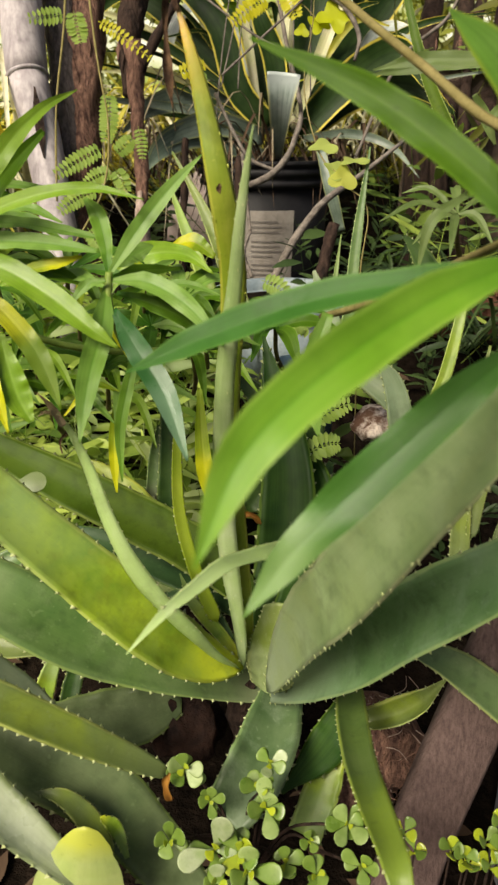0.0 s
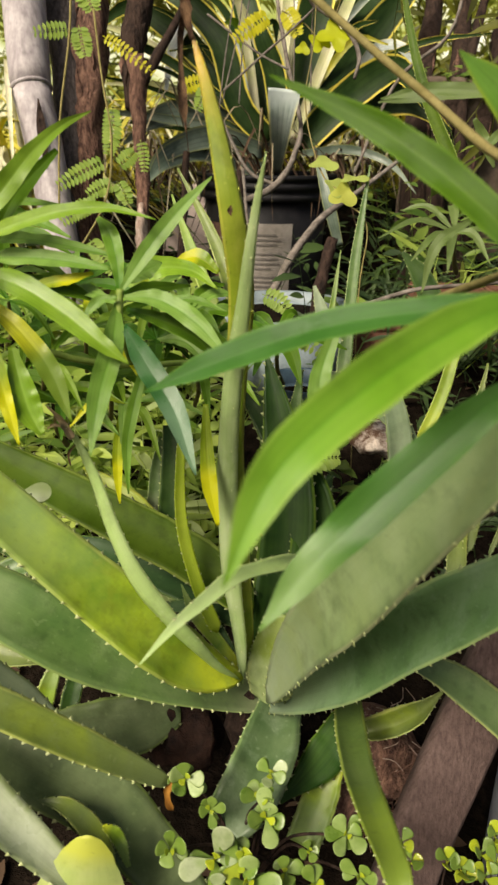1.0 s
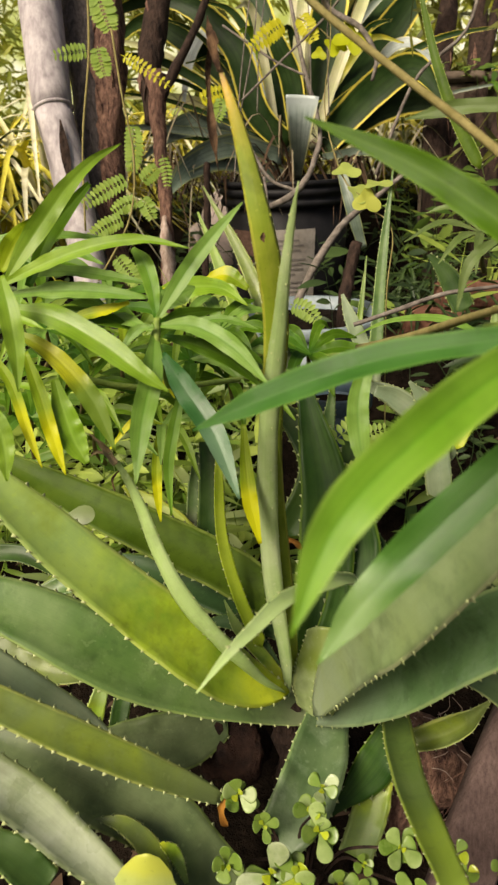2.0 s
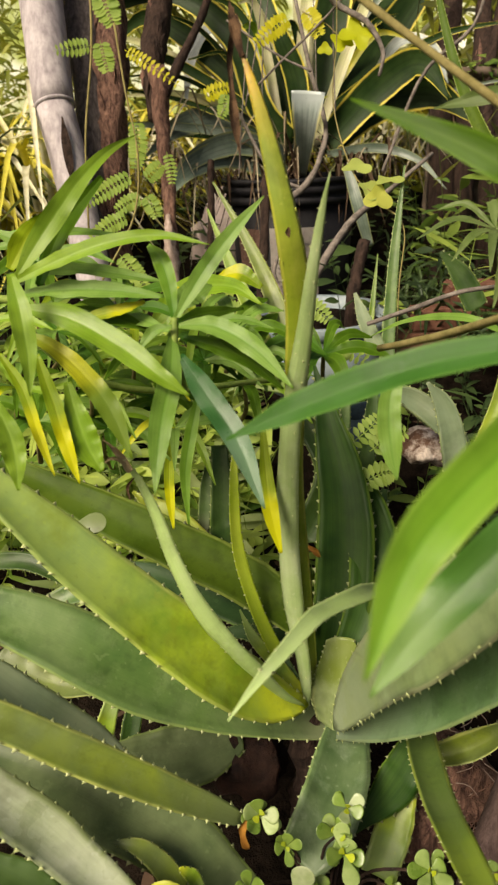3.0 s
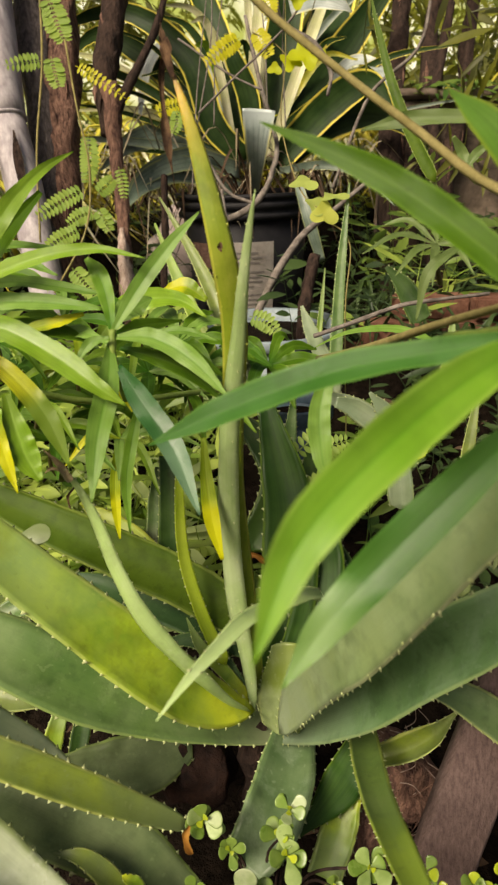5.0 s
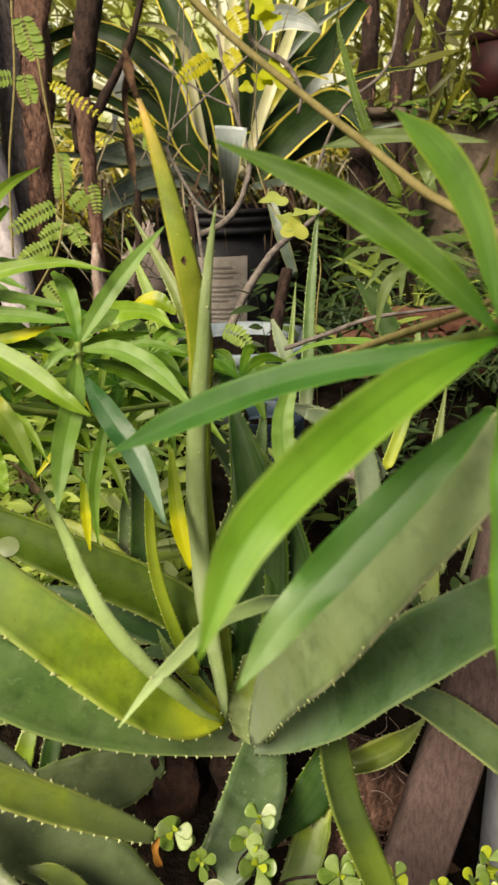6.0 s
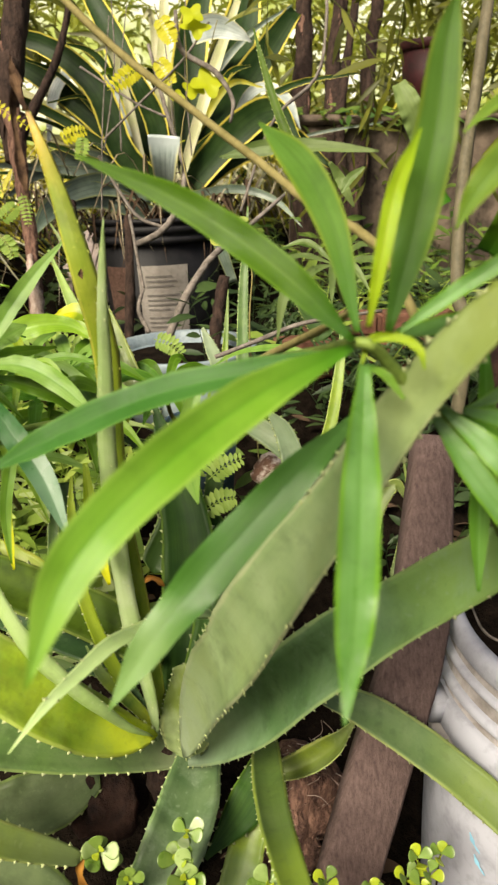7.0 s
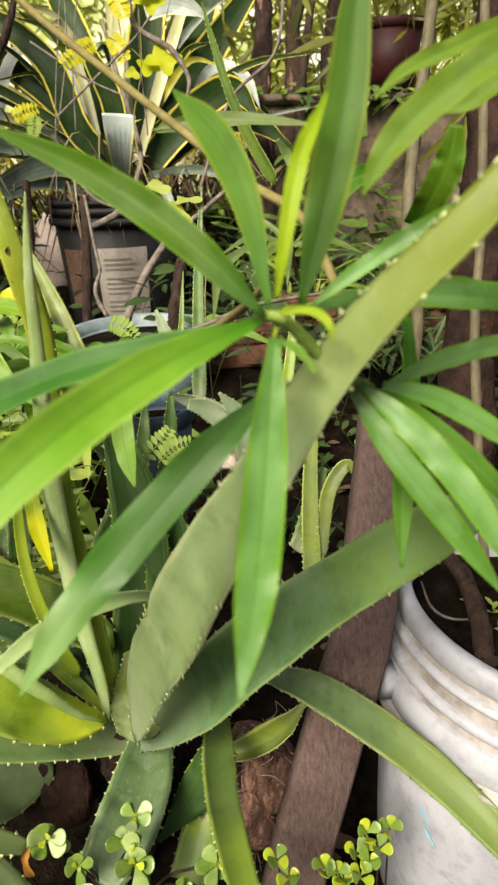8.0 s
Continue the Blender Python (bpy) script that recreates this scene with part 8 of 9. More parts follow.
pinnate(vine, [(-0.214, 1.212, 0.694), (-0.172, 1.218, 0.707), (-0.122, 1.216, 0.700)], 0.0224, (0.093, -0.906, 0.413), "fern", 9)
pinnate(vine, [(-0.167, 1.264, 0.687), (-0.115, 1.256, 0.665), (-0.073, 1.256, 0.664)], 0.0212, (0.048, -0.899, 0.435), "fern", 9)
pinnate(vine, [(0.092, 1.121, 0.600), (0.078, 1.131, 0.623), (0.074, 1.141, 0.645)], 0.0195, (-0.099, -0.871, 0.482), "fern", 7)

dead_twigs = thing("dead_branch", "bare pale grey twisted twigs", "branch", at=(0.2, 2.0, 0.4))
stem(dead_twigs, [(-0.026, 2.101, 0.770), (0.052, 2.105, 0.799), (0.106, 2.118, 0.845), (0.136, 2.141, 0.907), (0.151, 2.172, 0.985), (0.117, 2.353, 1.153), (0.078, 2.438, 1.352)], [0.0085, 0.0102, 0.0102, 0.0085, 0.0068, 0.0071, 0.0053], "twig")
stem(dead_twigs, [(0.058, 1.736, 0.563), (0.084, 1.753, 0.611), (0.118, 1.775, 0.671), (0.196, 1.855, 0.753), (0.283, 1.921, 0.804), (0.426, 2.001, 0.900)], [0.0104, 0.0104, 0.0104, 0.0092, 0.0078, 0.0048], "twig")
stem(dead_twigs, [(-0.100, 2.212, 1.024), (-0.041, 2.160, 0.912), (0.005, 2.130, 0.848), (0.079, 2.110, 0.817)], [0.0051, 0.0051, 0.0051, 0.0051], "twig")
stem(dead_twigs, [(0.159, 2.233, 1.401), (0.167, 2.189, 1.296), (0.259, 2.155, 1.234), (0.301, 2.119, 1.158), (0.289, 2.096, 1.098)], [0.0064, 0.0081, 0.0081, 0.0064, 0.0048], "twig")
stem(dead_twigs, [(0.310, 2.102, 0.855), (0.429, 2.193, 1.103), (0.573, 2.228, 1.224), (0.619, 2.288, 1.380), (0.627, 2.332, 1.490)], [0.0051, 0.0051, 0.0051, 0.0051, 0.0051], "twig")
stem(dead_twigs, [(-0.075, 2.118, 1.064), (0.028, 2.143, 1.151), (0.165, 2.177, 1.266), (0.252, 2.211, 1.368)], [0.0032, 0.0032, 0.0032, 0.0032], "twig")
stem(dead_twigs, [(-0.124, 2.203, 1.260), (0.013, 2.151, 1.166), (0.106, 2.122, 1.119)], [0.0032, 0.0032, 0.0032], "twig")
stem(dead_twigs, [(-0.018, 1.960, 0.866), (-0.007, 1.912, 0.760), (0.003, 1.874, 0.676)], [0.0046, 0.0046, 0.0046], "twig")
stem(dead_twigs, [(0.003, 1.874, 0.676), (-0.015, 1.853, 0.620), (0.009, 1.824, 0.563)], [0.0046, 0.0061, 0.0061], "twig")
stem(dead_twigs, [(0.133, 1.167, 0.649), (0.216, 1.169, 0.675), (0.299, 1.172, 0.700), (0.442, 1.164, 0.715)], [0.0041, 0.0041, 0.0041, 0.0031], "twig")


# ---- posts and trunks ----
def bamboo_pole():
    pole = thing("bamboo_pole", "weathered pale grey bamboo pole with a ringed node", "pole", at=(-0.55, 1.9, 0.3))
    top, node, split, foot = (-0.680, 2.366, 1.654), (-0.616, 2.107, 1.058), (-0.564, 2.015, 0.846), (-0.507, 1.880, 0.537)
    part("culm", tube([top, (-0.646, 2.238, 1.360), node], [0.062, 0.061, 0.057], 14, 24, wob=0.02), M["bamboo"], pole)
    part("culm", tube([node, split, foot, (foot[0] + 0.03, foot[1] - 0.05, 0.25)], [0.055, 0.05, 0.047, 0.046], 14, 24, wob=0.06, seed=3), M["bamboo"], pole, "split grey lower length")
    ax = (Vector(split) - Vector(node)).normalized() * 0.006
    n = Vector(node)
    part("node_ring", tube([n - ax, n - ax * 0.3, n + ax * 0.3, n + ax], [0.056, 0.0605, 0.0605, 0.056], 6, 24), M["bamboo"], pole)
    part("split", blade([(-0.577, 2.028, 1.031), (-0.566, 1.993, 0.942), (-0.555, 1.962, 0.856)], [0.004, 0.024, 0.022, 0.003], (0.25, -1.0, 0.2), 0.0, 0.05, 10), M["bark"], pole, "dark weathered split")
    return pole


bamboo_pole()


def trunk(pts, radii, mat, label, name="tree_trunk", category="trunk", wob=0.5, sides=14, flat=None, group=""):
    at = pts[-1]
    ob = thing(name, label, category, group, at=at)
    part("trunk", tube(pts, radii, 26, sides, wob=wob, seed=at[0] * 7), M[mat], ob)
    if max(radii) > 0.03:
        rng = random.Random(int(at[0] * 100))
        path = spline(pts, 24)
        for k in range(9):
            i = rng.randint(1, 19)
            r = lerp_list(radii, i / 24) * rng.uniform(0.96, 1.12)
            a = rng.uniform(-2.6, -0.5)
            out = Vector((math.cos(a), math.sin(a), 0))
            run = [path[i + q] + out * r for q in (0, 1, 2, 3)]
            part("bark_flake", blade(run, [0.003, r * rng.uniform(0.4, 0.8), r * rng.uniform(0.3, 0.7), 0.002], out, -0.15, 0.25, 10, 0.8, k), M["rotten" if k % 3 == 0 else mat], ob, "flaking strip of bark")
    return ob


post = trunk([(-0.571, 2.517, 1.693), (-0.571, 2.380, 1.382), (-0.543, 2.210, 0.993), (-0.531, 2.061, 0.650), (-0.47, 2.1, 0.3)], [0.045, 0.047, 0.05, 0.05, 0.05], "post_grey", "cracked grey-brown wooden post beside the bamboo", "wooden_post", "post", 0.35)
post = trunk([(-0.496, 2.542, 1.698), (-0.496, 2.404, 1.384), (-0.500, 2.232, 0.991), (-0.501, 2.081, 0.646), (-0.41, 2.12, 0.3)], [0.05, 0.055, 0.06, 0.055, 0.05], "rotten", "rotting reddish brown wooden post with flaking bark", "wooden_post", "post", 0.6)
post = trunk([(-0.265, 2.454, 1.663), (-0.310, 2.322, 1.362), (-0.345, 2.242, 1.182), (-0.345, 2.169, 1.015)], [0.034, 0.036, 0.036, 0.018], "bark", "dark brown dead trunk tapering to a rotten foot", "dead_tree", "dead tree", 0.25)
part("trunk", tube([(-0.327, 2.206, 1.149), (-0.320, 2.134, 0.983), (-0.308, 2.048, 0.788), (-0.301, 1.956, 0.578), (-0.28, 1.93, 0.32)], [0.03, 0.02, 0.02, 0.018, 0.018], 26, 10, wob=0.8, seed=5), M["rotten"], post, "flaking reddish rotten lower trunk")
part("peeled_wood", tube([(-0.311, 2.023, 0.767), (-0.307, 1.988, 0.701), (-0.300, 1.949, 0.611), (-0.299, 1.910, 0.522)], [0.006, 0.018, 0.019, 0.015], 16, 10, wob=0.7, seed=8), M["peeled"], post, "pale peeled wood")
part("branch", tube([(-0.318, 2.173, 1.073), (-0.257, 2.219, 1.176), (-0.186, 2.278, 1.308), (-0.145, 2.337, 1.442)], [0.016, 0.014, 0.011, 0.009], 16, 8, wob=0.4), M["bark"], post)
for pts, r in (
    ([(-0.190, 2.177, 0.902), (-0.194, 2.109, 0.746), (-0.200, 2.027, 0.560), (-0.16, 2.0, 0.3)], 0.011),
    ([(-0.026, 2.121, 0.853), (-0.038, 2.044, 0.670), (-0.055, 1.948, 0.442), (0.01, 1.9, 0.3)], 0.014),
    ([(0.223, 1.824, 0.702), (0.200, 1.788, 0.621), (0.180, 1.734, 0.499), (0.22, 1.7, 0.25)], 0.017),
):
    trunk(pts, [r * 0.9, r, r, r], "bark", "thin dark brown wooden stake in the bed", "stake", "stake", 0.3, 8, group="stakes in the bed")
for x0, x1, d, r, lab in ((475, 470, 2.7, 0.034, "slim brown tree trunk with a dark fork"), (522, 515, 2.75, 0.03, "slim dark brown tree trunk"), (562, 560, 2.6, 0.016, "thin brown sapling trunk"), (585, 575, 2.8, 0.026, "slim shaded tree trunk")):
    ps = {475: [(0.789, 3.210, 1.782), (0.720, 3.059, 1.404), (0.619, 2.640, 0.843)], 522: [(0.928, 3.246, 1.794), (0.851, 3.093, 1.409), (0.684, 2.640, 0.841)], 562: [(0.936, 3.059, 1.745), (0.863, 2.914, 1.382), (0.776, 2.640, 0.837)], 585: [(1.084, 3.279, 1.804), (1.019, 3.121, 1.412), (0.816, 2.640, 0.836)]}[x0]
    ps = [Vector(p) for p in ps]
    mid = [(ps[0] + ps[1]) / 2 + Vector((0.03 * math.sin(x0), 0, 0)), (ps[1] + ps[2]) / 2 + Vector((0.025 * math.cos(x0), 0, 0))]
    trunk([ps[0], mid[0], ps[1], mid[1], ps[2], (ps[2].x + 0.02, ps[2].y, 0.35)], [r * 0.8, r, r * 1.0, r * 1.3, r * 1.4, r * 1.6], "bark", lab, group="slim trunks at the back")
trunk([(0.895, 1.497, 1.285), (0.845, 1.387, 1.012), (0.772, 1.254, 0.754), (0.700, 1.134, 0.504), (0.672, 1.050, 0.351), (0.65, 0.98, 0.0)], [0.05, 0.052, 0.055, 0.055, 0.055, 0.06], "dark_wood", "dark reddish brown upright trunk behind the shrub")
trunk([(0.577, 1.119, 1.198), (0.546, 1.070, 1.074), (0.507, 1.010, 0.919), (0.486, 0.953, 0.779), (0.485, 0.906, 0.669), (0.42, 0.9, 0.1)], [0.009, 0.009, 0.0095, 0.010, 0.010, 0.011], "sapling", "smooth grey-green upright sapling stem", "sapling", "sapling", 0.15)
trunk([(0.620, 1.050, 1.183), (0.575, 0.910, 0.843), (0.546, 0.835, 0.658), (0.55, 0.7, 0.2)], [0.007, 0.007, 0.007, 0.007], "sapling", "thin yellowish upright stem", "sapling", "sapling", 0.15)

plank = thing("plank", "worn dark brown leaning wooden plank", "plank", at=(0.15, 0.55, 0.0))
part("board", board([(0.352, 0.701, 0.654), (0.335, 0.660, 0.551), (0.307, 0.608, 0.420), (0.252, 0.566, 0.276), (0.197, 0.520, 0.123), (0.156, 0.478, -0.016)], [0.046, 0.056, 0.070, 0.072, 0.075, 0.075], (0.1, -0.8, 0.6), 0.028), M["plank"], plank)


# ---- buckets and pots ----
def bucket():
    """A bucket leaning a little; heights run down its axis from the rim's lower edge."""
    foot = BUCKET @ Vector((0, 0, -0.415))
    b = thing("bucket", "white ribbed plastic bucket filled with dark soil", "bucket", at=foot)

    def round_part(name, profile, mat, label=""):
        bm = lathe(profile, 72)
        bm.transform(BUCKET)
        return part(name, bm, M[mat], b, label)

    round_part("body", [(0.0, -0.410), (0.116, -0.415), (0.120, -0.410), (0.136, -0.30), (0.149, -0.20), (0.155, -0.104), (0.150, -0.104), (0.145, -0.20), (0.117, -0.405), (0.0, -0.40)], "bucket")
    round_part("collar", [(0.154, -0.106), (0.1705, -0.1045), (0.172, -0.1015), (0.1705, -0.0985), (0.158, -0.0945), (0.1575, -0.092), (0.1570, 0.004), (0.146, 0.006), (0.149, -0.104)], "bucket_groove", "grimy white plastic collar under the rim, groove shade in its colour")
    for low, high, out in ((-0.0180, -0.0115, 0.164), (-0.0450, -0.0365, 0.165), (-0.0910, -0.0590, 0.1665)):
        round_part("rib", [(0.1560, low + 0.0010), (out - 0.0010, low), (out, low + 0.0015), (out - 0.0015, high - 0.002), (out - 0.004, high), (0.1560, high + 0.0005)], "bucket")
    a = radians(177)
    bm = bmesh.new()
    bmesh.ops.create_cube(bm, size=1, matrix=BUCKET @ Matrix.Translation((0.170 * math.cos(a), 0.170 * math.sin(a), -0.074)) @ Matrix.Rotation(a, 4, "Z") @ Matrix.Diagonal((0.022, 0.030, 0.032, 1)))
    bmesh.ops.bevel(bm, geom=bm.edges[:], offset=0.003, segments=2, affect="EDGES")
    part("handle_lug", bm, M["bucket"], b, "small white handle lug")
    round_part("rim", [(0.147, 0.0005), (0.161, 0.0), (0.163, 0.0025), (0.1625, 0.018), (0.159, 0.022), (0.150, 0.0225), (0.147, 0.019), (0.145, -0.06)], "bucket")
    bm = bmesh.new()
    rows = []
    for k in range(13):
        r = 0.146 * k / 12
        rows.append([bm.verts.new((r * math.cos(t), r * math.sin(t), -0.016 + 0.014 * noise.noise((r * math.cos(t) * 22, r * math.sin(t) * 22, 2)) + 0.008 * noise.noise((r * math.cos(t) * 70, r * math.sin(t) * 70, 5)))) for t in [2 * math.pi * i / 48 for i in range(48)]])
    for p, q in zip(rows, rows[1:]):
        for j in range(48):
            bm.faces.new((p[j], p[(j + 1) % 48], q[(j + 1) % 48], q[j]))
    bm.transform(BUCKET)
    part("soil", bm, M["soil"], b, "dark crumbly potting soil")
    bm = bmesh.new()
    for i in range(2):
        t = radians(203 + 4 * i)
        z = -0.184 - 0.020 * i
        blade([(0.1507 * math.cos(t), 0.1507 * math.sin(t), z), (0.1502 * math.cos(t + 0.04), 0.1502 * math.sin(t + 0.04), z - 0.008), (0.1495 * math.cos(t + 0.10), 0.1495 * math.sin(t + 0.10), z - 0.015)], [0.002, 0.003, 0.006, 0.002, 0.003, 0.001], (math.cos(t), math.sin(t), 0.12), 0, 0.05, 10, bm=bm)
    bm.transform(BUCKET)
    part("paint_smear", bm, M["blue"], b, "faint light blue paint smear")
    return b


BUCKET = Matrix.Translation((0.552, 0.600, 0.396)) @ Vector((0, 0, 1)).rotation_difference(Vector((0.1085, -0.0171, 1.0))).to_matrix().to_4x4() @ Matrix.Scale(1.2, 4)
bucket()
seedling = thing("seedling", "small green weed seedlings in the bucket soil", "weed", at=BUCKET @ Vector((0, 0, -0.04)))
bm = bmesh.new()
for i in range(14):
    a, r = random.uniform(2.6, 5.0), random.uniform(0.05, 0.13)
    p = BUCKET @ Vector((r * math.cos(a), r * math.sin(a), -0.010))
    for k in range(6):
        th = k * 1.26 + i
        small_leaf(bm, p + Vector((0, 0, 0.005 * (k % 3))), (math.cos(th), math.sin(th), 0.6), (0, 0, 1), random.uniform(0.008, 0.022), 0.007)
part("leaves", bm, M["herb_bright"], seedling)
trunk([(0.441, 0.686, 0.458), (0.457, 0.654, 0.439), (0.453, 0.597, 0.412), (0.446, 0.552, 0.382), (0.575, 0.620, 0.330)], [0.0095, 0.011, 0.012, 0.012, 0.012], "bark", "crooked brown twig stuck in the bucket", "branch", "branch", 0.3, 10)
trunk([(0.420, 0.694, 0.408), (0.403, 0.627, 0.419), (0.421, 0.608, 0.412), (0.464, 0.616, 0.398)], [0.0014, 0.0018, 0.0018, 0.0014], "twig", "thin dry root on the soil", "root", "root", 0.1, 6)


def black_planter():
    c = Vector((0.064, 2.471, 0.423))
    base, top = 0.40, 0.83
    pot = thing("planter", "black plastic planter with a faded paper label", "planter", at=(c.x, c.y, base))
    m = Matrix.Translation((c.x, c.y, base))
    h = top - base
    for name, prof in (
        ("body", [(0.0, 0.0), (0.185, 0.0), (0.19, 0.01), (0.215, h - 0.07), (0.205, h - 0.07), (0.18, 0.02), (0.0, 0.02)]),
        ("rim", [(0.216, h - 0.075), (0.232, h - 0.07), (0.235, h - 0.055), (0.226, h - 0.05), (0.226, h - 0.04), (0.238, h - 0.036), (0.238, h - 0.02), (0.229, h - 0.016), (0.229, h - 0.01), (0.242, h - 0.006), (0.242, h + 0.006), (0.225, h + 0.008), (0.212, h - 0.07)]),
    ):
        bm = lathe(prof, 64)
        bm.transform(m)
        part(name, bm, M["black_pot"], pot)
    bm = lathe([(0.0, h - 0.02), (0.1, h - 0.03), (0.225, h - 0.04)], 32)
    bm.transform(m)
    part("soil", bm, M["soil"], pot)

    def patch(a0, a1, z0, z1, off):
        bm = bmesh.new()
        rows = []
        for i in range(13):
            a = radians(a0 + (a1 - a0) * i / 12)
            rows.append([bm.verts.new((c.x + (0.19 + 0.025 * (z / (h - 0.07)) + off) * math.cos(a), c.y + (0.19 + 0.025 * (z / (h - 0.07)) + off) * math.sin(a), base + z)) for z in (z0, (z0 + z1) / 2, z1)])
        for p, q in zip(rows, rows[1:]):
            for j in range(2):
                bm.faces.new((p[j], q[j], q[j + 1], p[j + 1]))
        return bm

    lab = part("label", patch(-113, -67, 0.02, 0.29, 0.003), M["paper"], pot, "faded paper label with unreadable print")
    part("label", patch(-152, -123, 0.1, 0.285, 0.002), M["wood_block"], pot, "peeling reddish brown label")
    for i in range(12):
        z = 0.255 - 0.016 * i - (0.014 if i > 2 else 0) - (0.012 if i > 6 else 0)
        w = (24, 28, 25, 30, 27, 28, 20, 28, 30, 25, 28, 22)[i]
        part("print_line", patch(-106, -106 + w, z - 0.003, z + 0.003, 0.005), M["ink"], lab)
    return pot


black_planter()


def plain_pot(c, r, h, label, mat="blue_pot", soil=True):
    pot = thing("plant_pot", label, "pot", at=(c[0], c[1], c[2] - h))
    m = Matrix.Translation((c[0], c[1], c[2] - h))
    for name, prof, mt in (
        ("body", [(0.0, 0.0), (r * 0.76, 0.0), (r * 0.94, h - 0.03), (r * 0.9, h - 0.03), (r * 0.72, 0.01), (0.0, 0.01)], mat),
        ("rim", [(r * 0.94, h - 0.034), (r * 1.0, h - 0.03), (r * 1.02, h - 0.004), (r, h), (r * 0.93, h - 0.002), (r * 0.9, h - 0.03)], mat),
        ("soil", [(0.0, h - 0.03), (r * 0.5, h - 0.038), (r * 0.93, h - 0.035)], "soil"),
    ):
        bm = lathe(prof, 48)
        bm.transform(m)
        part(name, bm, M[mt], pot)
    return pot


blue = Vector((0.092, 1.775, 0.534))
plain_pot(blue, 0.2, 0.22, "round blue-grey plastic plant pot with soil")
plain_pot(Vector((0.099, 1.157, 0.535)), 0.07, 0.16, "small dark blue-grey pot among weeds", "navy_pot")
red_x, wall_top = 1.185, 1.123
plain_pot((red_x, 2.85, wall_top + 0.041 + 0.25), 0.125, 0.25, "dark red-brown plastic pot on the garden wall", "red")


# ---- garden wall at the back ----
def garden_wall():
    wall = tagged(new("wall_back"), "low stained plastered garden wall", "wall", kind="structure")
    top = wall_top
    y0, x0, x1 = 2.78, 0.62, 3.0
    bm = bmesh.new()
    cols, rise = 90, 36
    for back in (0.0, 0.14):
        grid = [[bm.verts.new((x0 + (x1 - x0) * c / cols, y0 + back + 0.02 * noise.noise((c * 0.25, r * 0.25, back)) + 0.008 * noise.noise((c * 0.9, r * 0.9, 3.0)), top * r / rise)) for c in range(cols + 1)] for r in range(rise + 1)]
        for a, b in zip(grid, grid[1:]):
            for c in range(cols):
                bm.faces.new((a[c], a[c + 1], b[c + 1], b[c]))
        ends = [row[0] for row in grid]
        if back:
            for p, q, r2, s2 in zip(side, side[1:], ends[1:], ends):
                bm.faces.new((p, q, r2, s2))
        side = ends
    part("plaster", bm, M["wall"], wall, "stained crumbling plaster face, lit and shadowed patches in its colour")
    bm = bmesh.new()
    bmesh.ops.create_cube(bm, size=1, matrix=Matrix.Translation(((x0 + x1) / 2, y0 + 0.07, top + 0.02)) @ Matrix.Diagonal((x1 - x0 + 0.04, 0.2, 0.04, 1)))
    bmesh.ops.bevel(bm, geom=bm.edges[:], offset=0.008, segments=2, affect="EDGES")
    bmesh.ops.subdivide_edges(bm, edges=[e for e in bm.edges if e.calc_length() > 0.5], cuts=60)
    for v in bm.verts:
        v.co += Vector((0, noise.noise(v.co * 9), noise.noise(v.co * 11 + Vector((4, 0, 0))))) * 0.018
    part("coping", bm, M["wall"], wall, "grey mossy cement coping")


garden_wall()


def wall_moss():
    """Leafy tufts growing on and hanging over the wall."""
    rng = random.Random(41)
    bm = bmesh.new()
    for _ in range(300):
        x = rng.uniform(0.6, 2.4)
        p = Vector((x, 2.76 + rng.uniform(-0.06, 0.1), wall_top + rng.uniform(0.0, 0.06)))
        if noise.noise((x * 5, 0, 2)) < -0.15:
            continue
        a = rng.uniform(0, 6.28)
        small_leaf(bm, p, (math.cos(a), math.sin(a) - 0.4, rng.uniform(-0.7, 0.6)), (0, -0.5, 0.8), rng.uniform(0.03, 0.10), rng.uniform(0.01, 0.035), rng.uniform(0, 0.5))
    tagged(part("wall_weeds", bm, M["herb"]), "small green weeds growing over the wall top", "weeds", kind="stuff")


wall_moss()


def chunk(at, size, mat, name, label, category, seed, squash=0.7):
    """A broken, uneven lump."""
    bm = bmesh.new()
    bmesh.ops.create_icosphere(bm, subdivisions=3, radius=1)
    for v in bm.verts:
        k = 1 + 0.45 * noise.noise(v.co * 1.6 + Vector((seed, 0, 0))) + 0.3 * abs(noise.noise(v.co * 3.2 + Vector((seed, 3, 0)))) + 0.12 * noise.noise(v.co * 8 + Vector((seed, 3, 0)))
        v.co = Vector(at) + Vector((v.co.x * size * k, v.co.y * size * k, v.co.z * size * k * squash))
    ob = part(name, bm, M[mat])
    return tagged(ob, label, category)


chunk((0.233, 1.063, 0.460), 0.045, "stone", "stone", "pale broken stone lying in the weeds", "stone", 2, 0.62)
chunk((-0.085, 0.685, 0.159), 0.045, "dark_wood", "wood_chunk", "dark brown rotten wood lump under the aloe", "wood", 5, 0.9)
chunk((0.143, 0.639, 0.120), 0.052, "rotten", "wood_chunk", "reddish fibrous rotten wood lump beside the plank", "wood", 9, 1.2)
chunk((0.182, 0.657, 0.152), 0.052, "rotten", "wood_chunk", "fibrous brown husk with pale roots", "wood", 13, 1.3)


